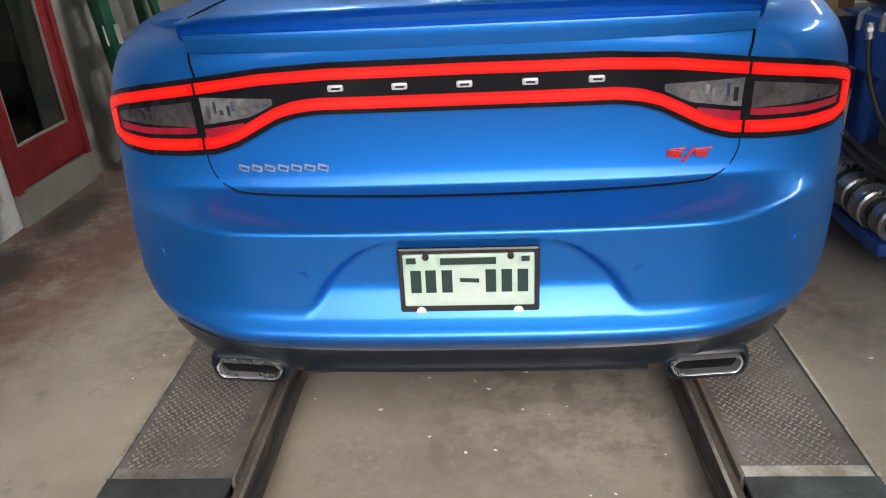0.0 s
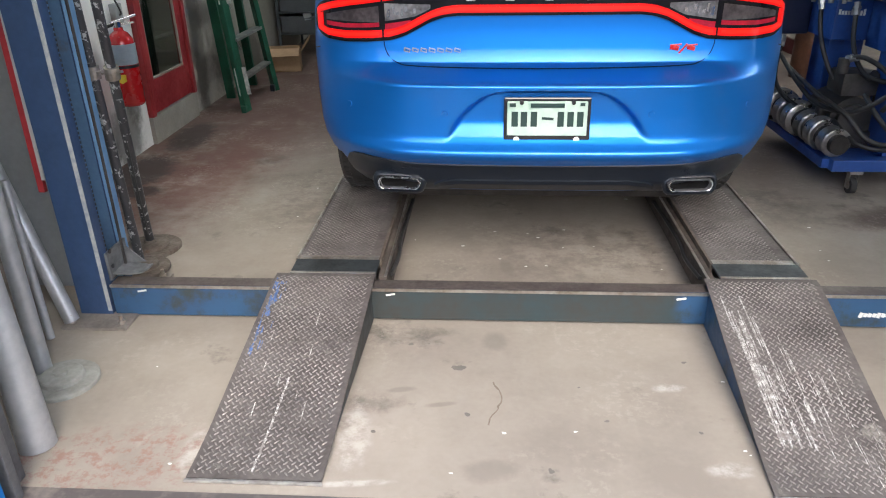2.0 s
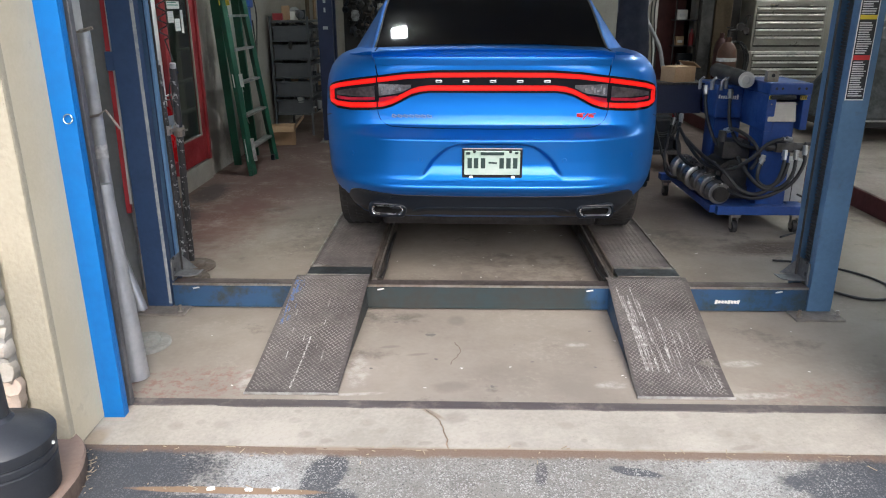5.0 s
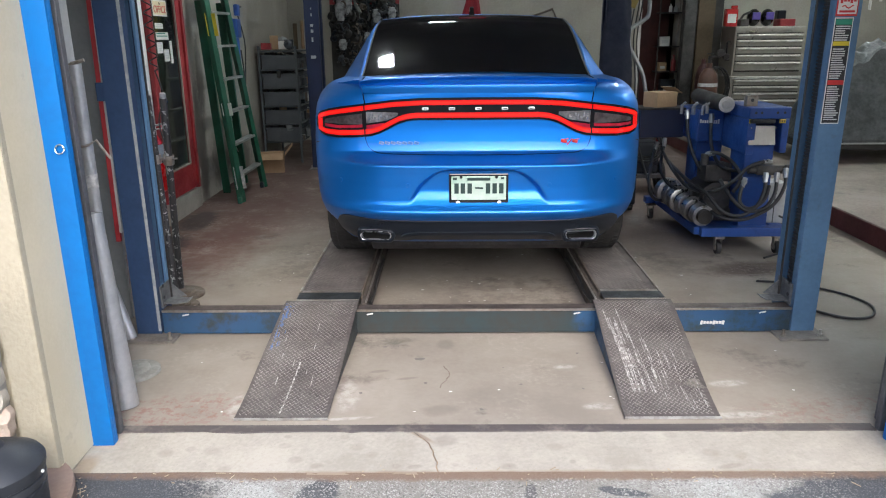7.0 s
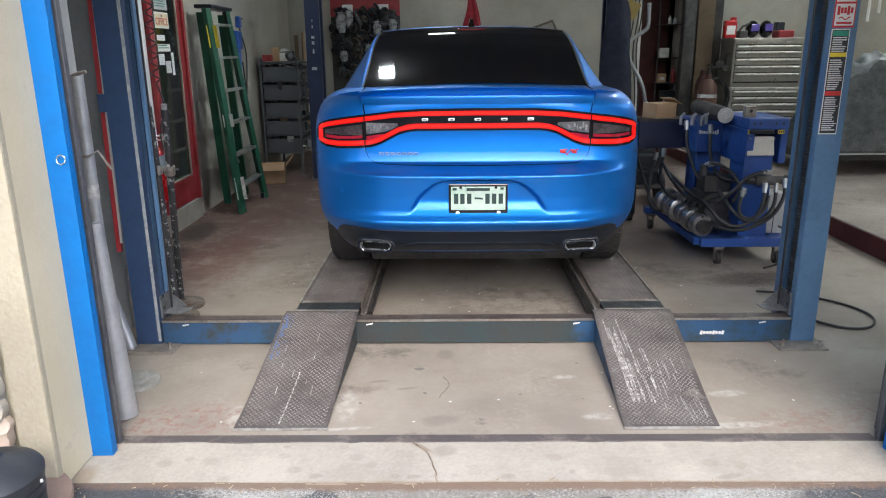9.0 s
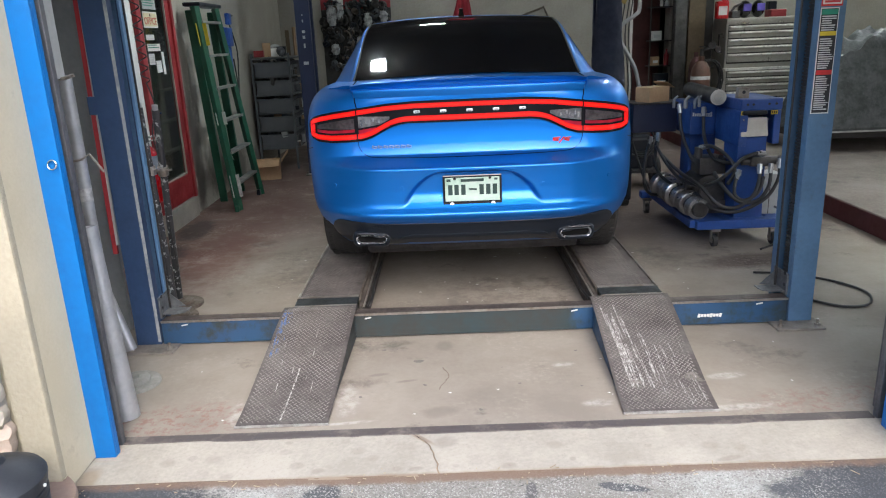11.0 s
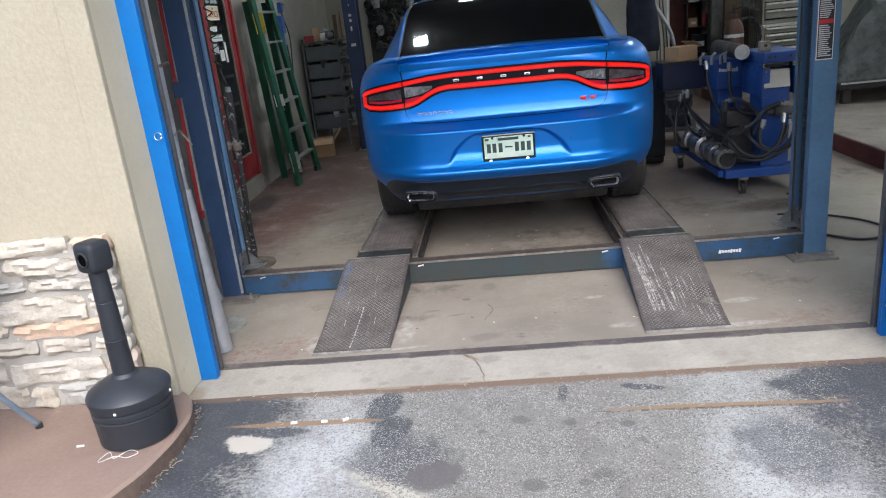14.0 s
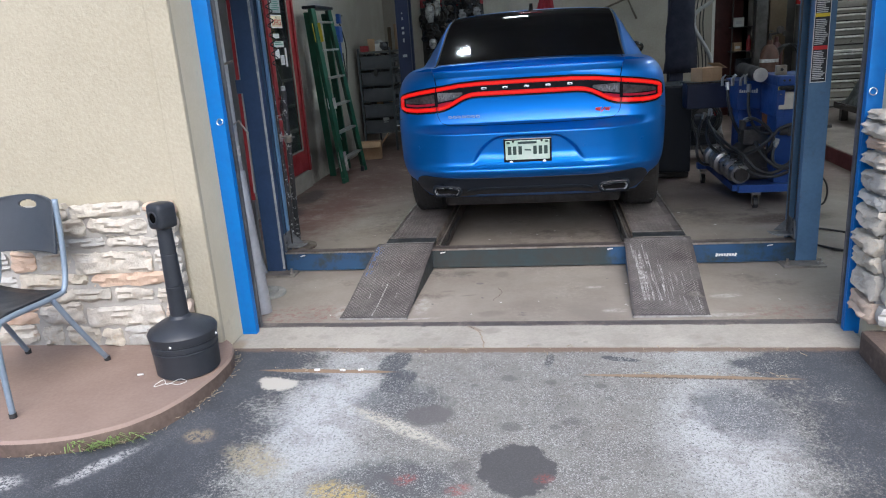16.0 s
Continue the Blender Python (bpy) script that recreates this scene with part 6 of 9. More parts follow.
band("valance_rib", -0.43, 0.43, lambda x: rib(x) - 0.016, rib, 0.016, BLACK_PLASTIC, valance, n=50, rows=2, label="raised rib across the valance")
for s in (-1, 1):
    def tip_ring(k, y, grow=0.0):
        """A rounded six-sided outline round the exhaust's axis."""
        w, h = 0.092 * k + grow, 0.0235 * k + grow
        pts = [(-w, 0.25 * h), (-w * 0.80, h), (w * 0.86, h), (w, 0.20 * h), (w * 0.88, -h), (-w * 0.82, -h)]
        out = []
        for i in range(6):
            a, b, c = Vector(pts[i - 1]), Vector(pts[i]), Vector(pts[(i + 1) % 6])
            r = min(0.022, 0.45 * (b - a).length, 0.45 * (c - b).length)
            p, q = b + (a - b).normalized() * r, b + (c - b).normalized() * r
            for t in (0, 0.25, 0.5, 0.75, 1):
                out.append((1 - t) ** 2 * p + 2 * t * (1 - t) * b + t * t * q)
        return [Vector((s * (0.572 + u.x), y + 0.10 * u.x, 0.489 - RUN + u.y)) for u in out]
    bm = B()
    grid(bm, [tip_ring(1.0, 0.125, 0.022), tip_ring(1.0, 0.108, 0.017), tip_ring(1.0, 0.104, 0.009), tip_ring(1.0, 0.112, 0.003), tip_ring(1.0, 0.17, 0.001)], wrap=True)
    bmesh.ops.recalc_face_normals(bm, faces=bm.faces)
    part("exhaust_surround", bm, BLACK_PLASTIC, valance, "black plastic frame round the exhaust tip", smooth=60)
    bm = B()
    grid(bm, [tip_ring(1.0, 0.22), tip_ring(1.01, 0.110), tip_ring(1.005, 0.101), tip_ring(0.975, 0.096), tip_ring(0.93, 0.097), tip_ring(0.89, 0.107), tip_ring(0.86, 0.26)], wrap=True)
    bmesh.ops.recalc_face_normals(bm, faces=bm.faces)
    tip = part("exhaust_tip", bm, TIP_CHROME, car, "chrome exhaust tip with a dark bore", smooth=50)
    bm = B()
    bm.faces.new([bm.verts.new(p) for p in tip_ring(0.884, 0.122)])
    part("bore", bm, BORE_GAP_BLACK, tip)

# -- number plate: characters as plain bars
plate = part("number_plate", box(B(), on_rear(0, PLATE_Z, 0.020), (0.322, 0.014, 0.168), bevel=0.006, rot=Euler((radians(-3), 0, 0)).to_matrix()), BLACK_GLOSS, car, "number plate in a black frame")
pc = on_rear(0, PLATE_Z, 0.0285)
bm = B()
box(bm, pc + Vector((0, 0, 0.006)), (0.296, 0.004, 0.128), bevel=0.004, rot=Euler((radians(-3), 0, 0)).to_matrix())
part("plate_face", bm, PLATE, plate, "pale green plate face")


def plate_bar(x, z, w, h, m, tilt=0.0):
    bm = B()
    box(bm, pc + Vector((x, -0.0026 + 0.052 * -z, z)), (w, 0.002, h), bevel=0.0006, rot=Euler((radians(-3), tilt, 0)).to_matrix())
    part("plate_bar", bm, m, plate)


for x in (-0.120, -0.086, -0.049, 0.050, 0.086, 0.122):
    plate_bar(x, 0.004, 0.024, 0.056, INK)
plate_bar(0.002, 0.006, 0.044, 0.010, INK, 0.06)
plate_bar(0.0, 0.056, 0.125, 0.016, INK)
plate_bar(-0.128, 0.058, 0.022, 0.014, INK)
plate_bar(0.128, 0.060, 0.018, 0.012, INK)
plate_bar(0.0, -0.044, 0.13, 0.006, INK)
plate_bar(0.0, -0.064, 0.11, 0.010, INK)
plate_bar(0.0, -0.077, 0.135, 0.013, BLUE_INK)
for x in (-0.112, 0.112):
    bm = B()
    p = pc + Vector((x, -0.001, -0.074))
    cyl(bm, p, p + Vector((0, -0.003, 0)), 0.011, seg=16)
    part("plate_disc", bm, WHITE, plate)
    bm = B()
    p = pc + Vector((x * 0.85, 0.001, 0.066))
    cyl(bm, p, p + Vector((0, -0.006, 0)), 0.008, seg=10)
    part("plate_screw", bm, BLACK_GLOSS, plate)


# -- wheels
def wheel(x, y):
    s = 1 if x > 0 else -1
    m = Matrix.Translation((x, y, 0.352)) @ Matrix.Rotation(radians(90 * s), 4, "Y")
    w = new("wheel")
    w.parent, w.matrix_basis = car, m
    bm = B()
    lathe(bm, [(0.245, -0.115), (0.30, -0.124), (0.335, -0.118), (0.349, -0.098), (0.352, -0.05), (0.352, 0.05), (0.349, 0.098), (0.335, 0.118), (0.30, 0.124), (0.245, 0.115)], 48)
    for k in range(60):
        a = 2 * math.pi * k / 60
        for zt in (-0.085, -0.036, 0.0, 0.036, 0.085):
            box(bm, (0.3515 * math.cos(a + zt * 1.4), 0.3515 * math.sin(a + zt * 1.4), zt), (0.006, 0.024, 0.028), rot=Euler((0, 0, a + zt * 1.4)).to_matrix())
    part("tyre", bm, RUBBER, w, smooth=30)
    bm = B()
    lathe(bm, [(0.248, -0.11), (0.235, -0.10), (0.225, 0.02), (0.06, 0.06), (0.03, 0.075), (0.225, 0.085), (0.24, 0.112), (0.249, 0.112)], 40)
    part("rim", bm, DARK_STEEL, w, smooth=30)


for x, y in WHEELS:
    wheel(x, y)


# ---- outside: smokers' bin, chair ----
bin_ = thing("cigarette_bin", "charcoal plastic smokers' post with a round base", "cigarette bin", Matrix.Translation((-0.232, 0.30, 0.052)) @ Matrix.Rotation(radians(66), 4, "Z") @ Matrix.Diagonal((1.0, 1.0, 1.07, 1.0)))
bm = B()
lathe(bm, [(0.138, 0.0), (0.150, 0.01), (0.154, 0.10), (0.156, 0.118), (0.150, 0.122), (0.150, 0.126), (0.157, 0.130), (0.157, 0.148), (0.152, 0.151), (0.152, 0.155), (0.158, 0.159), (0.160, 0.182), (0.154, 0.192)], 40)
part("base_bucket", bm, ASH_BLACK, bin_, smooth=30)
bm = B()
lathe(bm, [(0.162, 0.178), (0.163, 0.195), (0.155, 0.207), (0.10, 0.237), (0.055, 0.256), (0.046, 0.268), (0.040, 0.27)], 40)
part("base_lid", bm, ASH_BLACK, bin_, smooth=30)
bm = B()
lathe(bm, [(0.043, 0.262), (0.041, 0.40), (0.0415, 0.402), (0.0385, 0.404), (0.0385, 0.408), (0.040, 0.41), (0.037, 0.55), (0.0355, 0.552), (0.0355, 0.556), (0.037, 0.558), (0.034, 0.68), (0.034, 0.70)], 28)
part("neck", bm, ASH_BLACK, bin_, smooth=30)
bm = B()
box(bm, (0, 0, 0.725), (0.100, 0.104, 0.114), bevel=0.026, segs=3)
head = part("head", bm, ASH_BLACK, bin_, smooth=40)
bm = B()
cyl(bm, (-0.046, -0.004, 0.723), (-0.0512, -0.004, 0.723), 0.024, 0.024, seg=20)
part("slot", bm, mat("black_hollow", (0.003, 0.003, 0.003), rough=1.0, bump=0.0, spec=0.02), head)
bm = B()
tube(bm, [Vector((-0.052, -0.004, 0.723)) + 0.026 * Vector((0, math.cos(a), math.sin(a))) for a in [k * math.pi / 9 for k in range(19)]], 0.004, 6)
part("slot_rim", bm, ASH_BLACK, head, smooth=True)
for a in (-150, -60, 30, 120):
    bm = B()
    c = Vector((0.161 * math.cos(radians(a)), 0.161 * math.sin(radians(a)), 0.168))
    ball(bm, c, 0.006, (1, 1, 1), 8)
    part("rivet", bm, WHITE, bin_)
wire = thing("wire_scrap", "loop of thin white wire lying by the bin", "wire", Matrix.Translation((-0.25, 0.115, 0.054)))
bm = B()
tube(bm, smooth_line([(-0.06, 0.0, 0.002), (-0.03, 0.03, 0.012), (0.0, 0.0, 0.003), (0.05, 0.03, 0.016), (0.09, 0.02, 0.01), (0.05, 0.0, 0.003), (0.0, 0.01, 0.005), (-0.05, -0.02, 0.002), (-0.06, 0.0, 0.002)], 8), 0.0013, 5)
part("strand", bm, WHITE, wire)
butt = thing("cigarette_end", "white cigarette end on the pavement", "litter", Matrix.Translation((-0.445, 0.215, 0.052)))
bm = B()
cyl(bm, (-0.014, 0, 0.005), (0.014, 0.004, 0.005), 0.0045, seg=8)
part("paper", bm, WHITE, butt)

chair = thing("chair", "dark grey plastic stacking chair with a grey-blue steel frame", "chair", Matrix.Translation((-1.037, 0.136, 0.052)) @ Matrix.Rotation(radians(171), 4, "Z"))
# chair's own frame: y forward from the back to the seat's front, x across
for s in (-1, 1):
    bm = B()
    tube(bm, smooth_line([(s * 0.198, -0.255, 0.86), (s * 0.206, -0.23, 0.62), (s * 0.214, -0.185, 0.44), (s * 0.220, -0.10, 0.415), (s * 0.235, 0.15, 0.418), (s * 0.245, 0.235, 0.40), (s * 0.256, 0.265, 0.30), (s * 0.275, 0.29, 0.012)], 8), 0.0135, 10)
    part("side_frame", bm, CHAIR_FRAME, chair, smooth=True)
    bm = B()
    tube(bm, smooth_line([(s * 0.220, -0.09, 0.41), (s * 0.238, -0.185, 0.22), (s * 0.262, -0.30, 0.012)], 6), 0.0135, 10)
    part("rear_leg", bm, CHAIR_FRAME, chair, smooth=True)
    for p in ((s * 0.275, 0.29), (s * 0.262, -0.30)):
        bm = B()
        cyl(bm, (p[0], p[1], 0.0), (p[0], p[1], 0.022), 0.016, seg=12)
        part("foot_cap", bm, RUBBER, chair)
bm = B()
rows = []
for k in range(61):
    v = k / 60
    w = 0.194 - 0.030 * max(0.0, (v - 0.88) / 0.12) ** 2
    rows.append([(w * i / 40, -0.205 - 0.05 * v - 0.045 * (1 - (abs(i) / 40) ** 2), 0.60 + 0.265 * v + 0.012 * v * (1 - (i / 40) ** 2)) for i in range(-40, 41)])
vs = grid(bm, rows)
# oval hand hole near the top edge
gone = [f for f in bm.faces if (f.calc_center_median().x / 0.058) ** 2 + ((f.calc_center_median().z - 0.828) / 0.021) ** 2 < 1]
bmesh.ops.delete(bm, geom=gone, context="FACES")
back = part("backrest", bm, CHAIR_PLASTIC, chair, smooth=True)
sol = back.modifiers.new("thick", "SOLIDIFY")
sol.thickness = 0.012
bm = B()
rows = []
for k in range(9):
    y = -0.19 + 0.43 * k / 8
    rows.append([(0.212 * i / 8, y, 0.432 - 0.018 * (1 - (i / 8) ** 2) - 0.03 * max(0, k - 6) / 2) for i in range(-8, 9)])
grid(bm, rows)
seat = part("seat", bm, BLACK_PLASTIC, chair, "black padded seat", smooth=True)
sol = seat.modifiers.new("thick", "SOLIDIFY")
sol.thickness = 0.026

# ---- things leaning inside the door ----
panel = thing("metal_sheet", "dark grey steel sheet standing beside the lift post", "metal sheet", Matrix.Translation((-0.72, 2.2, 0)))
bm = B()
span(bm, (-0.10, -0.015, 0.0), (0.11, 0.015, 2.6), bevel=0.004)
part("sheet", bm, SHEET_GREY, panel)
trim = thing("trim_board", "red trim board with a pale edge standing beside the post", "trim board", Matrix.Translation((-0.523, 1.955, 0.0)))
for x0, x1, z0, y0, m, nm, lb in ((-0.012, 0.012, 0.53, 0.0, RED_PAINT, "board", ""), (0.0125, 0.0265, 0.58, -0.003, LIGHT_GREY, "pale_edge", "pale grey edge strip")):
    bm = B()
    lo, hi = 0.0175 * z0, 0.0175 * 2.6
    for y, flip in ((y0, 1), (0.018, -1)):
        bm.faces.new([bm.verts.new(p) for p in ((x0 + lo, y, z0), (x1 + lo, y, z0), (x1 + hi, y, 2.6), (x0 + hi, y, 2.6))[::flip]])
    for a, b in ((x0, x0), (x1, x1)):
        bm.faces.new([bm.verts.new(p) for p in ((a + lo, y0, z0), (a + lo, 0.018, z0), (b + hi, 0.018, 2.6), (b + hi, y0, 2.6))])
    for zz, d in ((z0, lo), (2.6, hi)):
        bm.faces.new([bm.verts.new(p) for p in ((x0 + d, y0, zz), (x1 + d, y0, zz), (x1 + d, 0.018, zz), (x0 + d, 0.018, zz))])
    bmesh.ops.remove_doubles(bm, verts=bm.verts, dist=1e-5)
    bmesh.ops.recalc_face_normals(bm, faces=bm.faces)
    part(nm, bm, m, trim, lb)
conduit = thing("conduit_box", "pale grey steel box and bracket on the door track", "box", Matrix.Translation((-0.235, 1.16, 1.47)))
bm = B()
span(bm, (-0.028, -0.03, 0), (0.024, 0.03, 2.03), bevel=0.005)
part("case", bm, LIGHT_GREY, conduit)
bm = B()
tube(bm, [(0.0, 0, 0.0), (0.03, -0.005, 0.0), (0.075, -0.005, 0.012)], 0.007, 6)
part("bracket", bm, EDGE_STEEL, conduit)


def leaning_pipe(p0, p1, r0, r1, label, joint=None):
    ob = thing("exhaust_pipe", label, "pipe", Matrix.Translation(p0), group="pipes by the door")
    d = Vector(p1) - Vector(p0)
    bm = B()
    if joint:
        cyl(bm, (0, 0, 0), d * joint, r0, r0 * 0.86, seg=24)
        part("lower_tube", bm, GALV, ob, smooth=40)
        bm = B()
        cyl(bm, d * (joint - 0.02), d, r1, r1, seg=24)
        part("upper_tube", bm, GALV, ob, smooth=40)
        bm = B()
        cyl(bm, d * (joint - 0.022), d * (joint + 0.02), r0 * 0.93, r0 * 0.93, seg=24)
        part("joint_tape", bm, TAPE, ob, "white printed tape round the joint", smooth=40)
    else:
        cyl(bm, (0, 0, 0), d, r0, r1, seg=24)
        part("tube", bm, GALV, ob, smooth=40)
    return ob


leaning_pipe((-0.20, 1.16, 0.0), (-0.255, 1.235, 0.86), 0.055, 0.034, "flared galvanised exhaust pipe standing by the door")
leaning_pipe((-0.395, 1.53, 0.0), (-0.425, 1.60, 1.47), 0.031, 0.028, "long galvanised exhaust pipe, taped at the joint", joint=0.635)
leaning_pipe((-0.505, 1.762, 0.0), (-0.565, 1.84, 0.62), 0.015, 0.015, "thin galvanised pipe leaning among the others")
leaning_pipe((-0.475, 1.87, 0.014), (-0.71, 1.97, 0.72), 0.029, 0.029, "short galvanised pipe leaning against the sheet")
hook = thing("steel_hook", "thin steel rod hooked over the panel edge", "hook", Matrix.Translation((-0.385, 1.56, 1.07)))
bm = B()
tube(bm, [(-0.06, -0.03, 0.02), (0.0, -0.02, 0.03), (0.025, 0, 0.05), (0.075, 0.01, -0.035)], 0.006, 6)
part("rod", bm, EDGE_STEEL, hook)


def round_base(x, y, r, label, pole=None, pole_r=0.02, mat_=None, z=0.0, base_mat=None):
    ob = thing("jack_stand", label, "stand", Matrix.Translation((x, y, z)), group="stands by the post")
    bm = B()
    lathe(bm, [(r, 0.0), (r, 0.012), (r * 0.97, 0.016), (r * 0.62, 0.018), (r * 0.60, 0.032), (r * 0.56, 0.036), (r * 0.2, 0.038), (r * 0.2, 0.05)], 36)
    part("base", bm, base_mat or RUSTY, ob, smooth=30)
    if pole:
        bm = B()
        cyl(bm, (0, 0, 0.036), pole, pole_r, seg=16)
        part("pole", bm, mat_ or PEELED, ob, smooth=40)
        bm = B()
        d = Vector(pole)
        cyl(bm, d * 0.70, d * 0.74, pole_r * 1.5, seg=16)
        tube(bm, [d * 0.72 + Vector((-0.05, -0.02, 0.0)), d * 0.72, d * 0.72 + Vector((0.06, -0.03, 0.01))], 0.006, 6)
        part("clamp", bm, EDGE_STEEL, ob)
        bm = B()
        cyl(bm, d * 0.72, d * 1.02, pole_r * 0.8, seg=14)
        part("inner_tube", bm, GALV, ob, smooth=40)
    return ob


round_base(-0.300, 1.485, 0.122, "round dusty grey stand base lying by the pipes", base_mat=mat("dusty_grey_casting", (0.30, 0.30, 0.27), (0.21, 0.205, 0.185), rough=0.75, scale=9, fine=60, bump=0.3, dirt=(0.11, 0.09, 0.075), dirt_amount=0.15, dirt_scale=9))
round_base(-0.462, 2.578, 0.143, "exhaust stand with a peeling black pole and round base", (0.15, -0.31, 1.25))
round_base(-0.392, 2.325, 0.125, "exhaust stand with a peeling dark pole beside the lift post", (-0.01, -0.05, 1.25), z=0.0135)

# coiled air line hanging by the post
coil = thing("air_hose", "thin black coiled air hose hanging by the lift post", "hose", Matrix.Translation((-0.40, 2.42, 1.35)))
bm = B()
tube(bm, [(0.022 * math.cos(k * 0.6), 0.022 * math.sin(k * 0.6), 0.9 - 0.0062 * k) for k in range(140)], 0.004, 5)
part("coil", bm, HOSE, coil, smooth=True)
bm = B()
tube(bm, smooth_line([(0.0, 0.0, 0.04), (0.03, 0.0, -0.1), (-0.01, 0, -0.25), (0.02, 0, -0.45), (0.01, 0.0, -0.7), (0.02, 0.0, -1.2)], 6), 0.004, 5)
part("tail", bm, HOSE, coil, smooth=True)


# ---- along the left wall ----
door = thing("door_1", "red-framed office door with a tall glass pane and notices", "door", Matrix.Translation((-1.2, 4.30, 0.19)), kind="structure")
W, H = 0.82, 2.06
bm = B()
for lo, hi in (((0.0, 0.0, 0.0), (0.04, 0.05, H)), ((0.0, W - 0.05, 0.0), (0.04, W, H)), ((0.0, 0.0, H - 0.05), (0.04, W, H))):
    span(bm, lo, hi, bevel=0.004)
part("door_frame", bm, RED_PAINT, door)
bm = B()
for lo, hi in (((-0.02, 0.052, 0.012), (0.022, 0.135, H - 0.052)), ((-0.02, W - 0.135, 0.012), (0.022, W - 0.052, H - 0.052)), ((-0.02, 0.135, 0.012), (0.022, W - 0.135, 0.24)), ((-0.02, 0.135, H - 0.15), (0.022, W - 0.135, H - 0.052))):
    span(bm, lo, hi, bevel=0.003)
part("door_leaf", bm, RED_PAINT, door)
bm = B()
span(bm, (-0.004, 0.130, 0.235), (0.004, W - 0.130, H - 0.145))
pane = part("pane", bm, DOOR_GLASS, door)
pane.visible_shadow = False
bm = B()
for lo, hi in (((0.004, 0.135, 0.24), (0.018, 0.148, H - 0.15)), ((0.004, W - 0.148, 0.24), (0.018, W - 0.135, H - 0.15)), ((0.004, 0.148, 0.24), (0.018, W - 0.148, 0.253))):
    span(bm, lo, hi)
part("glazing_bead", bm, APRON, door, "pale worn glazing bead")
bm = B()
ball(bm, (0.06, 0.105, 0.86), 0.027, seg=12)
cyl(bm, (0.02, 0.105, 0.86), (0.05, 0.105, 0.86), 0.012)
part("door_handle", bm, CHROME, door, smooth=True)
bm = B()
grid(bm, [[(-0.22 + 0.02 * math.sin(k * 1.3), 0.15 + 0.022 * k, z) for k in range(14)] for z in (0.56, 0.9, 1.4, 1.95)])
CURTAIN = mat("pale_curtain", (0.42, 0.40, 0.25), (0.34, 0.32, 0.2), rough=0.9, bump=0.1)
part("curtain", bm, CURTAIN, door, "pale yellow curtain behind the glass", smooth=True)
for y, z, w, h, m, nm in ((0.24, 1.55, 0.30, 0.13, YELLOW, "office_sign"), (0.25, 1.45, 0.17, 0.045, WHITE, "notice"), (0.25, 1.36, 0.27, 0.06, WHITE, "notice"), (0.25, 1.25, 0.12, 0.09, WHITE, "notice"), (0.39, 1.18, 0.11, 0.10, WHITE, "notice"), (0.53, 1.16, 0.05, 0.19, WHITE, "notice"), (0.26, 1.70, 0.28, 0.16, LIGHT_GREY, "notice")):
    nt = thing(nm, "paper notice stuck to the office door glass" if nm == "notice" else "yellow office sign with red letters on the door", "sign", Matrix.Translation((-1.194, 4.30 + y - 0.04, 0.19 + z)))
    bm = B()
    span(bm, (0, 0, 0), (0.003, w, h))
    part("sheet", bm, m if nm != "office_sign" else WHITE, nt)
    if nm == "office_sign":
        bm = B()
        span(bm, (0.003, 0.012, 0.012), (0.0042, w - 0.012, h - 0.012))
        part("field", bm, mat("cream_sign", (0.70, 0.62, 0.40), (0.62, 0.54, 0.34), bump=0.0), nt)
        lettering("OFFICE", 0.082, Matrix.Translation((0.0046, w / 2, h * 0.40)) @ Matrix.Rotation(radians(90), 4, "Z") @ Matrix.Rotation(radians(90), 4, "X"), RED_PRINT, nt)
        bm = B()
        cyl(bm, (0.004, w / 2, h - 0.028), (0.0052, w / 2, h - 0.028), 0.011, seg=16)
        part("mark", bm, BLACK_PRINT, nt)
    else:
        for k in range(max(2, int(h / 0.022))):
            bm = B()
            span(bm, (0.003, 0.012, h - 0.014 - 0.02 * k), (0.004, w * (0.9 if k % 2 else 0.75), h - 0.006 - 0.02 * k))
            part("text_bar", bm, GREEN_PRINT if w > 0.2 else GREY_INK, nt)

ext = thing("fire_extinguisher", "red dry-powder fire extinguisher with a grey label hung on the wall", "fire extinguisher", Matrix.Translation((-1.06, 3.85, 0.40)))
bm = B()
lathe(bm, [(0.065, 0.0), (0.075, 0.012), (0.077, 0.03), (0.077, 0.36), (0.072, 0.40), (0.05, 0.435), (0.028, 0.45), (0.026, 0.47)], 32)
part("cylinder", bm, RED_GLOSS, ext, smooth=30)
bm = B()
lathe(bm, [(0.0785, 0.255), (0.0785, 0.375), (0.078, 0.376), (0.077, 0.254)], 32)
part("label_band", bm, mat("grey_blue_label", (0.30, 0.34, 0.38), (0.24, 0.28, 0.32), bump=0.0), ext, "grey-blue printed label band", smooth=30)
bm = B()
lathe(bm, [(0.079, 0.235), (0.079, 0.250), (0.0775, 0.251), (0.0775, 0.234)], 32)
part("strap", bm, BLACK_PLASTIC, ext, smooth=30)
bm = B()
prism(bm, [(-0.028, 0.16), (0.0, 0.145), (0.028, 0.16), (0.03, 0.20), (-0.03, 0.20)], "y", -0.081, -0.076)
part("sticker", bm, YELLOW, ext, "small yellow sticker")
bm = B()
cyl(bm, (0, 0, 0.465), (0, 0, 0.50), 0.02, seg=14)
box(bm, (0.03, 0.02, 0.515), (0.16, 0.018, 0.014), bevel=0.004, rot=Euler((0, -0.25, 0.5)).to_matrix())
box(bm, (0.03, 0.02, 0.487), (0.12, 0.016, 0.010), bevel=0.003, rot=Euler((0, -0.1, 0.5)).to_matrix())
part("valve", bm, CHROME, ext)
bm = B()
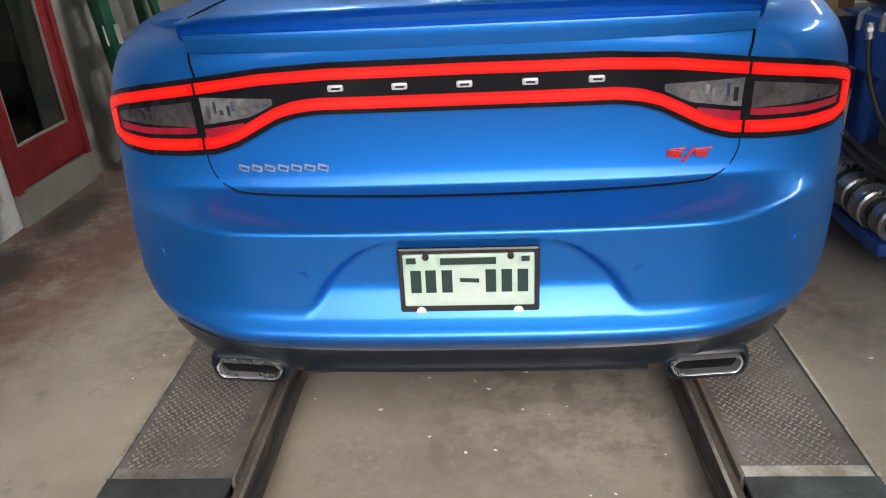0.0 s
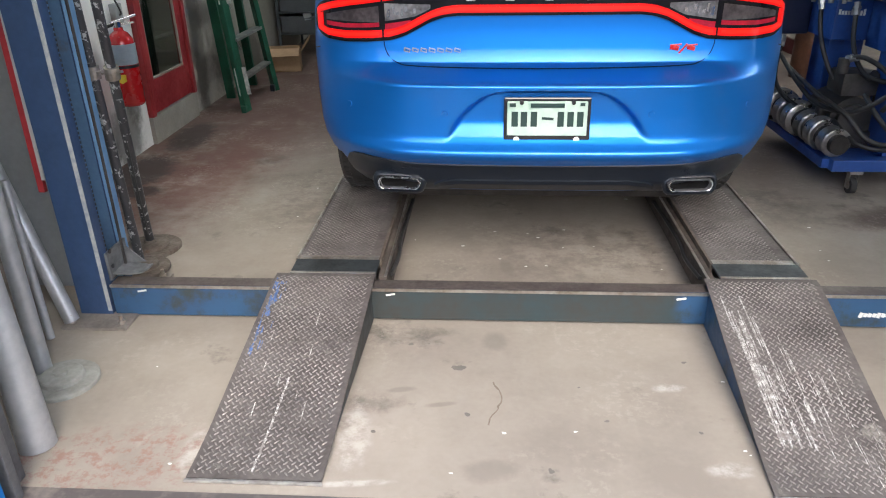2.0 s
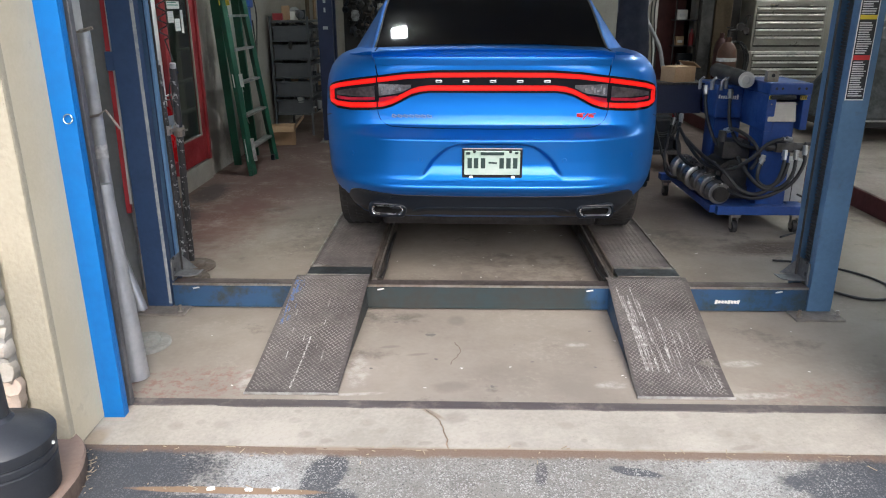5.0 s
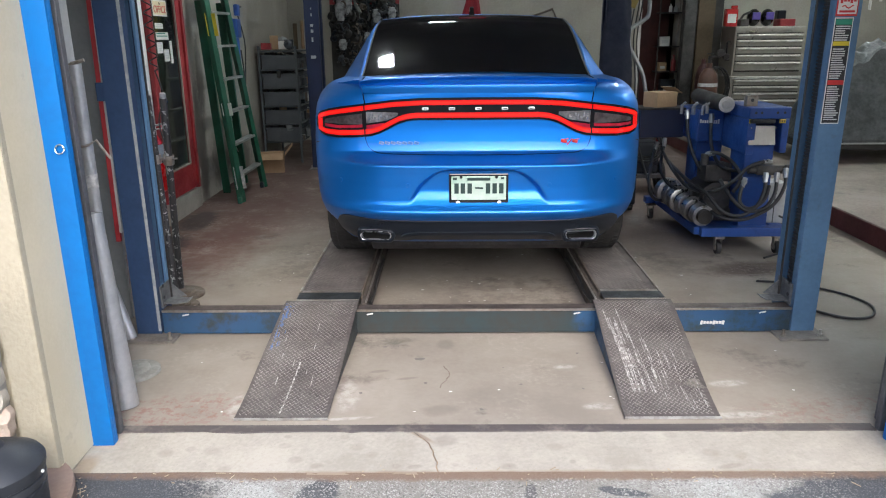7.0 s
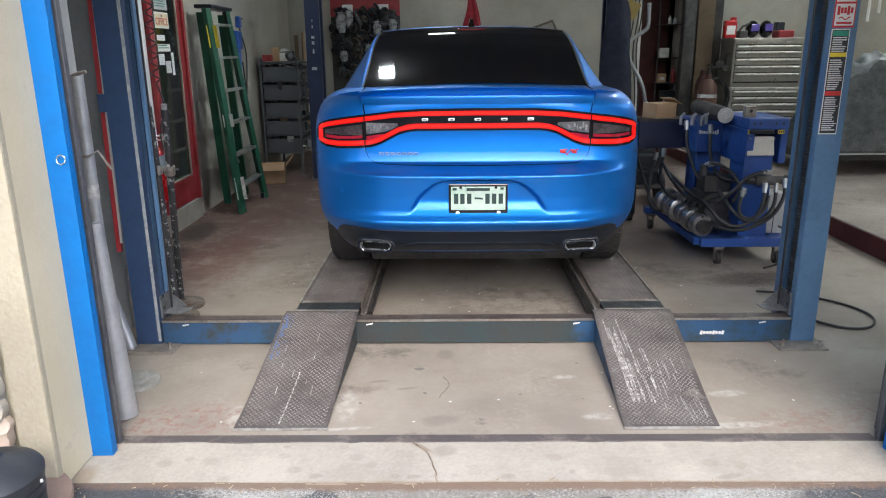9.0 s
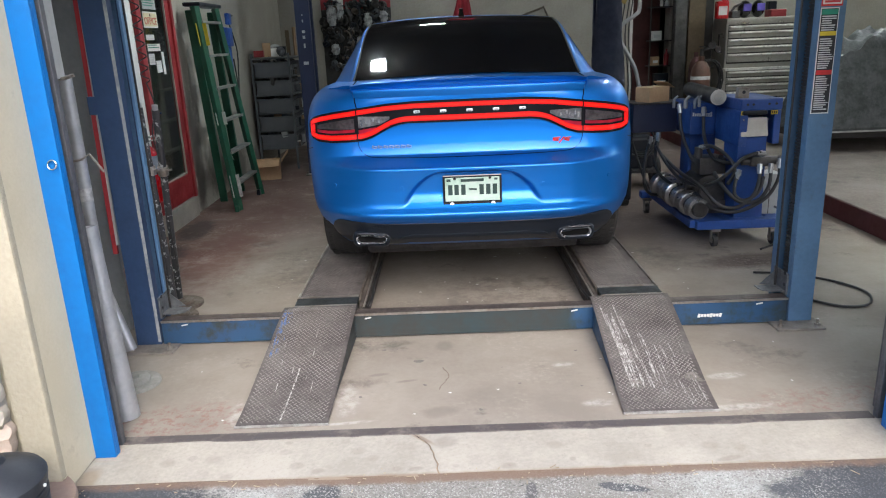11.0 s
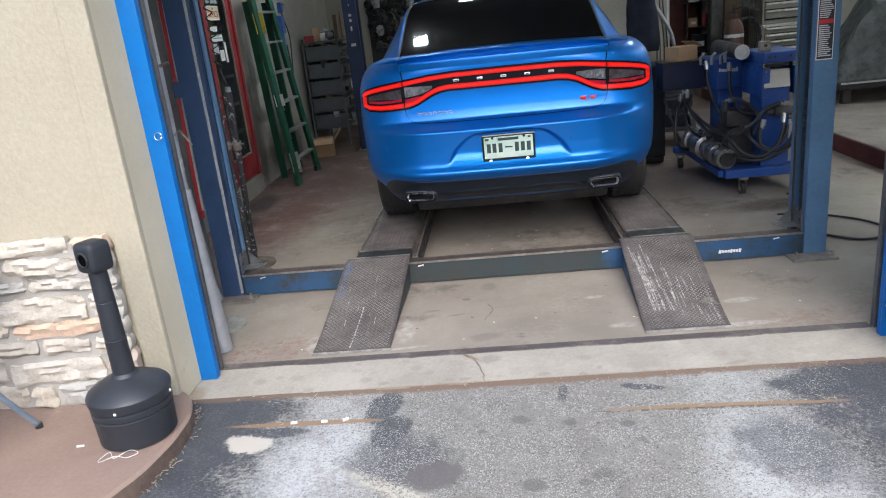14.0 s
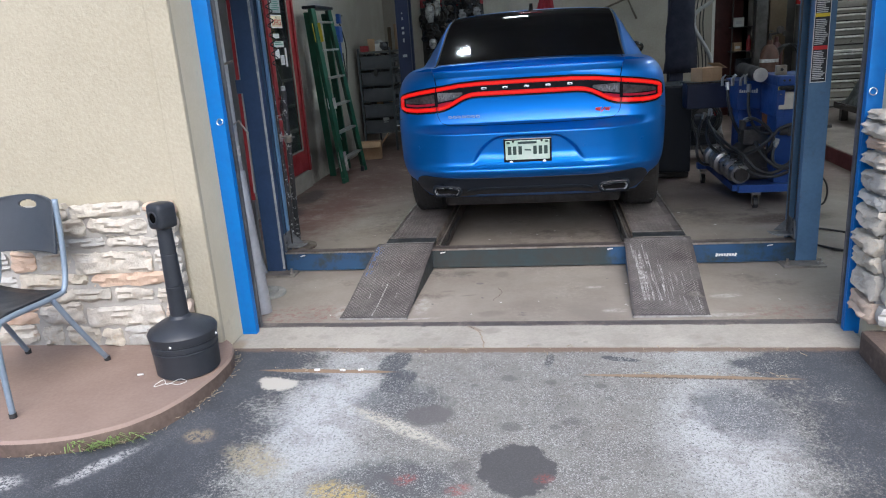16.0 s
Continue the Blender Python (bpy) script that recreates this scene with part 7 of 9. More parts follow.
tube(bm, smooth_line([(-0.01, 0, 0.49), (-0.09, -0.01, 0.45), (-0.105, 0.0, 0.33), (-0.09, 0.02, 0.18), (-0.085, 0.02, 0.14)], 8), 0.010, 8)
part("hose", bm, HOSE, ext, smooth=True)
sock = thing("socket_box", "grey wall socket box with a black cord", "socket", Matrix.Translation((-1.2, 4.10, 0.86)))
bm = B()
span(bm, (0, -0.05, 0), (0.045, 0.04, 0.12), bevel=0.008)
part("case", bm, LIGHT_GREY, sock)
bm = B()
tube(bm, smooth_line([(0.045, -0.01, 0.05), (0.08, -0.06, 0.08), (0.06, -0.10, 0.20), (0.09, -0.16, 0.30), (0.05, -0.08, 0.42), (0.07, -0.14, 0.6), (0.05, -0.1, 1.2)], 8), 0.006, 6)
part("cord", bm, HOSE, sock, smooth=True)

# green step ladder folded against the wall
lad = thing("step_ladder", "green fibreglass step ladder with aluminium steps leaning on the wall", "ladder", Matrix.Translation((-0.90, 5.20, 0)))
rails = (((0.09, 0.02, 0.0), (-0.10, 0.05, 1.93)), ((0.11, 0.82, 0.0), (-0.10, 0.66, 1.93)))
for a, b in rails:
    bm = B()
    d = Vector(b) - Vector(a)
    rot = d.to_track_quat("Z", "Y").to_matrix()
    box(bm, (Vector(a) + Vector(b)) / 2, (0.100, 0.045, d.length), bevel=0.006, rot=rot)
    part("front_rail", bm, LADDER_GREEN, lad)
for a, b in (((-0.20, 0.50, 0.0), (-0.17, 0.10, 1.90)), ((-0.16, 1.02, 0.0), (-0.17, 0.74, 1.90))):
    bm = B()
    d = Vector(b) - Vector(a)
    box(bm, (Vector(a) + Vector(b)) / 2, (0.075, 0.04, d.length), bevel=0.005, rot=d.to_track_quat("Z", "Y").to_matrix())
    part("rear_rail", bm, LADDER_GREEN, lad)
for k in range(6):
    v = (k + 0.85) / 6.3
    a = Vector(rails[0][0]).lerp(Vector(rails[0][1]), v)
    b = Vector(rails[1][0]).lerp(Vector(rails[1][1]), v)
    bm = B()
    box(bm, (a + b) / 2 + Vector((0.0, 0, 0)), (0.075, (b - a).length - 0.05, 0.022), bevel=0.003)
    part("step", bm, ALU, lad)
    bm = B()
    tube(bm, [a + Vector((0.02, 0.05, -0.01)), a.lerp(b, 0.25) + Vector((0.0, 0, -0.09)), ], 0.006, 6)
    part("brace", bm, ALU, lad)
bm = B()
box(bm, (-0.135, 0.40, 1.95), (0.16, 0.68, 0.035), bevel=0.01)
part("top_cap", bm, BLACK_PLASTIC, lad)
a, b = (Vector(p) for p in rails[0])
for v, h, m in ((0.87, 0.20, YELLOW), (0.47, 0.12, WHITE), (0.13, 0.22, TAPE)):
    c = a.lerp(b, v)
    bm = B()
    box(bm, c + Vector((0.0515, 0.0, 0)), (0.003, 0.036, h), rot=(b - a).to_track_quat("Z", "Y").to_matrix())
    box(bm, c + Vector((0.0, -0.0245, 0)), (0.080, 0.003, h), rot=(b - a).to_track_quat("Z", "Y").to_matrix())
    part("sticker", bm, m, lad)
for y in (0.0, 0.78):
    bm = B()
    box(bm, (0.085 if y < 0.1 else 0.105, y, 0.03), (0.04, 0.10, 0.06), bevel=0.008)
    part("foot", bm, BLACK_PLASTIC if y > 0.1 else LADDER_GREEN, lad)
clamp = thing("bar_clamp", "blue tool with black cords hanging beside the ladder", "tool", Matrix.Translation((-1.08, 6.43, 1.33)))
bm = B()
box(bm, (0, 0.02, 0.33), (0.09, 0.16, 0.20), bevel=0.02)
box(bm, (0.02, 0.06, 0.52), (0.05, 0.10, 0.12), bevel=0.015)
cyl(bm, (0, 0.03, 0.25), (0, 0.03, -0.15), 0.03, seg=12)
cyl(bm, (0, 0.02, 0.42), (-0.122, 0.02, 0.46), 0.008)
part("tool_body", bm, MACHINE_BLUE, clamp)
bm = B()
tube(bm, smooth_line([(0.02, 0.05, 0.5), (0.05, 0.16, 0.2), (0.03, 0.18, -0.1), (0.03, 0.12, -0.3), (0.02, 0.16, -0.2), (0.02, 0.1, 0.1)], 8), 0.008, 6)
cyl(bm, (0.02, 0.10, 0.55), (0.02, 0.22, 0.56), 0.01)
part("cord", bm, HOSE, clamp)

# shelf of grey bins in the corner
shelf = thing("shelving_unit", "grey steel shelving unit filled with plastic bins", "shelf", Matrix.Translation((-1.13, 7.55, 0)))
SW, SD, SH = 0.46, 0.95, 1.46
for x in (0.0, SW):
    for y in (0.0, SD):
        bm = B()
        span(bm, (x - 0.014, y - 0.014, 0), (x + 0.014, y + 0.014, SH), bevel=0.003)
        part("upright", bm, GREY_PANEL, shelf)
for k in range(6):
    bm = B()
    span(bm, (-0.01, -0.01, 0.26 + 0.225 * k), (SW + 0.01, SD + 0.01, 0.275 + 0.225 * k), bevel=0.003)
    part("shelf_board", bm, GREY_PANEL, shelf)
for k in range(5):
    for j in range(3):
        z, y = 0.276 + 0.225 * k, 0.02 + 0.31 * j
        bn = thing("storage_bin", "grey plastic storage bin on the shelving unit", "storage bin", Matrix.Translation((-1.13, 7.55 + y, z)), group="bins on the shelving")
        bm = B()
        span(bm, (0.02, 0, 0), (0.44, 0.29, 0.008))
        for lo, hi in (((0.02, 0, 0), (0.44, 0.01, 0.17)), ((0.02, 0.28, 0), (0.44, 0.29, 0.17)), ((0.02, 0, 0), (0.03, 0.29, 0.17)), ((0.43, 0, 0), (0.44, 0.29, 0.13)), ((0.01, -0.008, 0.15), (0.45, 0.012, 0.175))):
            span(bm, lo, hi, bevel=0.003)
        part("tub", bm, BIN_GREY, bn)
        bm = B()
        r = random.Random(k * 7 + j)
        for q in range(6):
            p = Vector((r.uniform(0.08, 0.4), r.uniform(0.05, 0.25), 0.12 + 0.04 * r.random()))
            cyl(bm, p, p + Vector((r.uniform(-0.08, 0.08), r.uniform(-0.06, 0.06), 0.05)), r.uniform(0.015, 0.03), seg=10)
        tagged(part("contents", bm, BLACK_IRON, bn, "small dark metal fittings"), kind="stuff")
r = random.Random(5)
for i, (m, s, lab_) in enumerate(((RED_PAINT, (0.12, 0.2, 0.08), "red box"), (CARDBOARD, (0.10, 0.16, 0.17), "cardboard box"), (WHITE, (0.1, 0.1, 0.10), "white carton"), (BLACK_PLASTIC, (0.09, 0.14, 0.12), "black case"), (WOOD, (0.05, 0.05, 0.32), "wood offcut"), (CARDBOARD, (0.03, 0.06, 0.36), "leaning board"))):
    it = thing(lab_.replace(" ", "_"), lab_ + " standing on top of the shelving unit", lab_.split()[-1], Matrix.Translation((-1.05 + 0.07 * i, 7.66 + 0.11 * i, 1.416)) @ Matrix.Rotation(r.uniform(-0.5, 0.5), 4, "Z"))
    bm = B()
    box(bm, (0, 0, s[2] / 2), s, bevel=0.004)
    part("body", bm, m, it)
for i in range(14):
    k, j = i % 5, i // 5
    m, w, h = ((LIGHT_GREY, 0.08, 0.10), (BLACK_PLASTIC, 0.10, 0.07), (WHITE, 0.06, 0.06), (CARDBOARD, 0.09, 0.09), (BLACK_IRON, 0.07, 0.11))[(i * 3) % 5]
    it = thing("parts_packet", "small packet of parts stuffed in a bin", "packet", Matrix.Translation((-0.80 - 0.10 * (i % 2), 7.60 + 0.31 * j + 0.05 * (i % 3), 0.40 + 0.225 * k)) @ Euler((0.3, 0.2 * (i % 3 - 1), 0.4 * i)).to_matrix().to_4x4(), group="packets in the bins")
    bm = B()
    box(bm, (0, 0, h / 2), (w, 0.05, h), bevel=0.006)
    part("body", bm, m, it)
r = random.Random(77)
for i in range(26):
    k = i % 5
    m = (CARDBOARD, BLACK_PLASTIC, LIGHT_GREY, BIN_GREY, BLACK_IRON, WHITE, RUSTY)[r.randrange(7)]
    w, h = r.uniform(0.05, 0.10), r.uniform(0.05, 0.12)
    it = thing("spare_part", "boxed spare part stuffed on the shelving edge", "car part", Matrix.Translation((-0.69 + r.uniform(-0.02, 0.03), 7.62 + r.uniform(0, 0.80), 0.286 + 0.225 * k)) @ Matrix.Rotation(r.uniform(-0.5, 0.5), 4, "Z"), group="spare parts on the shelving")
    bm = B()
    if i % 3:
        box(bm, (0, 0, h / 2), (0.05, w, h), bevel=0.006)
    else:
        cyl(bm, (0, 0, 0), (0, 0, h), w * 0.45, seg=12)
    part("body", bm, m, it)
for x, y, z, rr in ((-0.94, 8.1, 1.425, 0.075), (-0.80, 7.75, 1.425, 0.055)):
    it = thing("grinder_wheel_guard", "grey rounded tool housing on the shelving top", "tool", Matrix.Translation((x, y, z)))
    bm = B()
    ball(bm, (0, 0, rr), rr, (1, 1, 0.98), 16)
    cyl(bm, (0, 0, rr), (0.0, -rr * 1.5, rr * 1.6), rr * 0.3, seg=10)
    part("body", bm, LIGHT_GREY if rr > 0.06 else BIN_GREY, it, smooth=40)
carton = thing("cardboard_box", "open brown cardboard box on the floor by the shelving", "box", Matrix.Translation((-0.93, 6.95, 0)) @ Matrix.Rotation(0.2, 4, "Z"))
bm = B()
for lo, hi in (((-0.16, -0.14, 0), (0.16, 0.14, 0.01)), ((-0.16, -0.14, 0), (0.16, -0.13, 0.22)), ((-0.16, 0.13, 0), (0.16, 0.14, 0.22)), ((-0.16, -0.14, 0), (-0.15, 0.14, 0.22)), ((0.15, -0.14, 0), (0.16, 0.14, 0.22))):
    span(bm, lo, hi)
part("body", bm, CARDBOARD, carton)
bm = B()
box(bm, (0.22, 0.08, 0.25), (0.15, 0.27, 0.006), rot=Euler((0, -0.9, 0)).to_matrix())
box(bm, (0, -0.18, 0.20), (0.30, 0.10, 0.006), rot=Euler((0.7, 0, 0)).to_matrix())
part("flap", bm, CARDBOARD, carton)

# ---- back wall ----
board = thing("parts_board", "red board hung with black rubber and iron exhaust parts", "pegboard", Matrix.Translation((-0.45, 9.69, 0)))
bm = B()
span(bm, (-0.1, -0.02, 2.03), (0.95, 0.0, 2.6), bevel=0.003)
part("panel", bm, RED_PAINT, board)
# Dark sheet puts the wall's shade below the red board into colour.
bm = B()
span(bm, (-0.1, -0.018, 0.9), (0.95, 0.0, 2.028), bevel=0.003)
part("wall_shade_sheet", bm, mat("shaded_wall_brown", (0.05, 0.045, 0.041), (0.03, 0.027, 0.025), rough=0.8, scale=3), board, "dark brown sheet standing in for the shaded wall")
for x in (0.16, 0.70):
    bm = B()
    span(bm, (x - 0.08, -0.024, 2.02), (x + 0.08, -0.02, 2.2))
    part("paper", bm, WHITE, board, "white printed card")
r = random.Random(21)
for i in range(170):
    x, z = r.uniform(-0.06, 0.92), 2.12 - 0.95 * r.random() ** 1.2
    if z < 1.50 and x > 0.55:
        continue
    hp = thing("hanging_part", "dark iron exhaust clamp or hanger on a hook", "car part", Matrix.Translation((-0.45 + x, 9.60 + 0.05 * r.random(), z)) @ Euler((r.uniform(-0.6, 0.6), r.uniform(-1, 1), r.uniform(-0.6, 0.6))).to_matrix().to_4x4() @ Matrix.Scale(r.uniform(0.75, 1.25), 4), group="parts on the board")
    bm = B()
    k = i % 4
    if k == 0:
        tube(bm, [0.055 * Vector((math.cos(a), 0.1 * math.sin(3 * a), 1.3 * math.sin(a))) for a in [q * math.pi / 8 for q in range(17)]], 0.012, 7)
    elif k == 1:
        lathe(bm, [(0.040, 0.0), (0.052, 0.01), (0.054, 0.05), (0.050, 0.09), (0.040, 0.095), (0.034, 0.088), (0.030, 0.05)], 16, Matrix.Translation((0, 0.05, 0)) @ Matrix.Rotation(radians(90), 4, "X"))
    elif k == 2:
        tube(bm, smooth_line([(0, 0, 0.08), (0.04, -0.02, 0.02), (0.02, 0, -0.05), (-0.03, -0.01, -0.09)], 5), 0.018, 8)
    else:
        box(bm, (0, 0, 0), (0.05, 0.03, 0.13), bevel=0.012)
        cyl(bm, (0, -0.03, 0.04), (0, 0.03, 0.04), 0.022, seg=12)
    part("body", bm, (BLACK_IRON, GREY_PANEL, DARK_STEEL, BLACK_PLASTIC, BLACK_IRON, ALU if i % 3 == 0 else DARK_STEEL, BLACK_PLASTIC, RUSTY, DARK_STEEL)[(i * 5) % 9] if i != 8 else YELLOW, hp)
    bm = B()
    cyl(bm, (0, 0, 0), (0, 0.09, 0.0), 0.004, seg=6)
    part("hook", bm, EDGE_STEEL, hp)
BAG = mat("cloudy_plastic_bag", (0.42, 0.42, 0.41), (0.16, 0.16, 0.16), rough=0.3, scale=16, fine=50, bump=0.6, depth=0.01, lo=0.42, hi=0.6)
for i, (x, z, w, h) in enumerate(((-0.38, 1.94, 0.075, 0.30), (-0.26, 2.0, 0.06, 0.24), (0.16, 1.86, 0.06, 0.20), (0.40, 1.90, 0.06, 0.16), (0.02, 1.55, 0.05, 0.15), (-0.36, 1.45, 0.06, 0.16))):
    bag = thing("plastic_bag", "cloudy plastic bag of small parts hung on the board", "bag", Matrix.Translation((x, 9.57, z)), group="bags on the board")
    bm = B()
    rows = []
    for k in range(9):
        v = k / 8
        ww = w * (0.35 + 0.65 * math.sin(math.pi * (0.12 + 0.78 * (1 - v))))
        rows.append([((ww + 0.012 * math.sin(3 * a + 2 * k + i)) * math.cos(a), (0.4 * ww + 0.008 * math.sin(5 * a + k)) * math.sin(a), (v - 0.5) * h) for a in [q * math.pi / 8 for q in range(16)]])
    vs = grid(bm, rows, wrap=True)
    bm.faces.new(vs[0][::-1]), bm.faces.new(vs[-1])
    part("film", bm, BAG, bag, smooth=True)
    bm = B()
    tube(bm, [(0, 0, 0.5 * h - 0.01), (0, 0.03, 0.5 * h + 0.03), (0, 0.11, 0.5 * h + 0.03)], 0.003, 6)
    part("hook", bm, EDGE_STEEL, bag)
bracket = thing("angle_bracket", "bent rusty steel bracket on the back wall", "bracket", Matrix.Translation((2.62, 9.66, 1.66)))
bm = B()
tube(bm, [(-0.28, 0, 0.12), (0.18, -0.02, 0.28), (0.33, 0, -0.04)], 0.018, 6)
part("bar", bm, RUSTY, bracket)
rag = thing("hanging_rag", "dark red shop rag hanging from a ceiling wire", "rag", Matrix.Translation((1.51, 7.4, 1.80)))
bm = B()
rows = []
for k in range(14):
    v = k / 13
    w = 0.045 + 0.085 * (1 - v) ** 1.3
    low = 0.07 * (1 - v) ** 3
    rows.append([(w * u + 0.02 * math.sin(3 * v), 0.03 * math.sin(7 * u + 2 * v) * (1 - 0.5 * v), 0.34 * v - low * abs(u - 0.15) + 0.02 * math.sin(5 * u) * (1 - v)) for u in [q / 8 - 1 for q in range(17)]])
grid(bm, rows)
part("cloth", bm, mat("red_rag_cloth", (0.26, 0.012, 0.02), (0.17, 0.008, 0.014), rough=0.95, scale=9, fine=200, bump=0.3), rag, smooth=True)
bm = B()
cyl(bm, (0.01, 0, 0.32), (0.01, 0, 1.70), 0.004, seg=8)
part("wire", bm, DARK_STEEL, rag)
coat = thing("hanging_coat", "dark navy overalls hung on the far lift post", "coat", Matrix.Translation((3.20, 7.04, 0.90)))
bm = B()
rows = []
for k in range(12):
    z = 1.25 * k / 11
    w = float(np.interp(z, [0, 0.3, 0.8, 1.1, 1.25], [0.20, 0.19, 0.15, 0.13, 0.05]))
    rows.append([((w + 0.015 * math.sin(5 * a + k)) * math.cos(a), (0.07 + 0.01 * math.sin(4 * a)) * math.sin(a), z) for a in [q * math.pi / 12 for q in range(24)]])
vs = grid(bm, rows, wrap=True)
bm.faces.new(vs[0][::-1]), bm.faces.new(vs[-1])
part("cloth", bm, CLOTH_NAVY, coat, smooth=True)
tail = thing("bent_exhaust_pipe", "bent bright steel exhaust pipe standing upright", "pipe", Matrix.Translation((3.70, 7.30, 0)))
bm = B()
tube(bm, smooth_line([(0.10, 0.0, 0.0), (-0.03, 0.0, 0.82), (-0.05, 0, 0.90), (-0.11, 0, 1.12), (-0.26, 0, 1.38), (-0.29, 0, 1.44), (-0.298, 0, 1.56), (-0.27, 0, 1.63), (-0.12, 0, 1.73), (-0.075, 0, 1.80), (-0.076, 0.0, 2.05)], 5), 0.024, 12)
part("tube", bm, GALV, tail, smooth=True)
chain = thing("hanging_cables", "black cables and a yellow bracket hanging by the post", "cables", Matrix.Translation((3.45, 7.45, 1.2)))
for x in (-0.02, 0.02, 0.07, 0.11):
    bm = B()
    tube(bm, smooth_line([(x, 0, 1.4), (x + 0.03, 0.02, 0.8), (x - 0.02, 0, 0.3), (x + 0.04, 0.01, -0.3), (x, 0, -1.195)], 6), 0.008, 6)
    part("cable", bm, HOSE, chain)
bm = B()
box(bm, (0.0, -0.03, 0.78), (0.16, 0.03, 0.20), bevel=0.01, rot=Euler((0, 0.4, 0)).to_matrix())
part("bracket", bm, mat("dull_yellow", (0.35, 0.25, 0.06), (0.25, 0.18, 0.05), rough=0.6), chain)
bdoor = thing("door_2", "dark red-brown back door standing ajar", "door", Matrix.Translation((4.17, 9.72, 0)), kind="structure")
bm = B()
box(bm, (0.22, 0.10, 1.13), (0.50, 0.04, 2.26), bevel=0.004, rot=Euler((0, 0, 0.35)).to_matrix())
DOOR_BROWN = mat("dark_red_brown_door", (0.075, 0.022, 0.02), (0.05, 0.016, 0.015), rough=0.5)
part("door_leaf", bm, DOOR_BROWN, bdoor)
bm = B()
span(bm, (-0.02, -0.03, 2.25), (0.57, 0.02, 2.32))
span(bm, (-0.05, -0.03, 0), (-0.01, 0.02, 2.32))
part("door_frame", bm, WHITE, bdoor)
col = thing("timber_post", "brown timber post with a dark steel edge", "post", Matrix.Translation((4.93, 9.30, 0)), kind="structure")
bm = B()
span(bm, (-0.08, -0.09, 0), (0.16, 0.09, 3.5), bevel=0.006)
part("timber", bm, WOOD, col)
bm = B()
span(bm, (0.165, -0.05, 0), (0.29, 0.08, 3.5), bevel=0.004)
part("steel_edge", bm, DARK_STEEL, col)
spost = thing("steel_post", "black steel post beside the timber post", "post", Matrix.Translation((4.64, 9.2, 0)), kind="structure")
bm = B()
span(bm, (0, 0, 0), (0.19, 0.12, 3.5), bevel=0.006)
part("web", bm, DARK_STEEL, spost)
bm = B()
span(bm, (0.015, -0.012, 0), (0.175, 0.0, 3.5), bevel=0.004)
part("flange", bm, BLACK_IRON, spost)
rack = thing("store_rack", "dark steel rack with tins and boxes behind the doorway", "rack", Matrix.Translation((4.40, 9.60, 0)))
for z in (0.62, 1.0, 1.37, 1.86):
    bm = B()
    span(bm, (0, 0, z), (0.40, 0.30, z + 0.018), bevel=0.003)
    part("rack_shelf", bm, DARK_STEEL, rack)
for x in (0.0, 0.38):
    for y in (0.0, 0.28):
        bm = B()
        span(bm, (x, y, 0), (x + 0.02, y + 0.02, 2.2), bevel=0.003)
        part("upright", bm, DARK_STEEL, rack)
for x, z, w, h, m, nm, lb in ((4.44, 1.388, 0.15, 0.14, WHITE, "carton", "white carton on the dark rack"), (4.55, 1.878, 0.05, 0.12, WHITE, "bottle", "white bottle on the dark rack"), (4.62, 1.878, 0.06, 0.10, LIGHT_GREY, "bottle", "grey bottle on the dark rack"), (4.645, 1.018, 0.07, 0.24, RED_PAINT, "bottle", "red bottle on the dark rack"), (4.45, 1.018, 0.12, 0.13, CARDBOARD, "carton", "brown carton on the dark rack"), (4.50, 0.638, 0.22, 0.26, BLACK_PLASTIC, "case", "black tool case on the dark rack")):
    it = thing(nm, lb, nm, Matrix.Translation((x, 9.63, z)))
    bm = B()
    if nm == "bottle":
        lathe(bm, [(0.001, 0.0), (w / 2, 0.0), (w / 2, h * 0.65), (w * 0.2, h * 0.8), (w * 0.2, h), (0.001, h)], 16, Matrix.Translation((w / 2, 0.03, 0)))
        part("body", bm, m, it, smooth=35)
    else:
        span(bm, (0, 0, 0), (w, 0.12, h), bevel=0.005)
        part("body", bm, m, it)
        bm = B()
        span(bm, (w * 0.2, -0.002, h * 0.3), (w * 0.8, 0.001, h * 0.6))
        part("label_sheet", bm, GREY_INK, it)
cyl_ob = thing("gas_cylinder", "orange-brown welding gas cylinder with a valve and gauges", "gas cylinder", Matrix.Translation((4.12, 6.5, 0)))
bm = B()
lathe(bm, [(0.10, 0), (0.105, 0.01), (0.105, 1.05), (0.095, 1.12), (0.06, 1.18), (0.032, 1.20), (0.032, 1.25)], 28)
part("tank", bm, COPPER, cyl_ob, smooth=30)
bm = B()
lathe(bm, [(0.106, 1.00), (0.106, 1.035), (0.1055, 1.036), (0.105, 0.999)], 28)
part("label_band", bm, TAPE, cyl_ob, smooth=30)
bm = B()
cyl(bm, (0, 0, 1.25), (0, 0, 1.33), 0.018)
cyl(bm, (0.0, 0, 1.31), (0.10, -0.02, 1.33), 0.015)
cyl(bm, (0.10, -0.05, 1.36), (0.10, -0.01, 1.36), 0.04, seg=16)
cyl(bm, (0.16, -0.05, 1.32), (0.16, -0.01, 1.32), 0.032, seg=16)
tube(bm, [0.03 * Vector((math.cos(a), math.sin(a), 0)) + Vector((0, 0, 1.35)) for a in [q * math.pi / 6 for q in range(13)]], 0.006, 6)
part("valve", bm, DARK_STEEL, cyl_ob)
hosec = thing("coiled_hose", "black welding hose coiled on the tool chest side", "hose", Matrix.Translation((4.95, 8.55, 0.85)))
bm = B()
tube(bm, [Vector((0.03 * math.sin(q * 0.3), (0.02 * q / 40), 0)) + 0.18 * Vector((math.cos(q * 0.4), 0, 1.5 * math.sin(q * 0.4))) for q in range(64)], 0.012, 6)
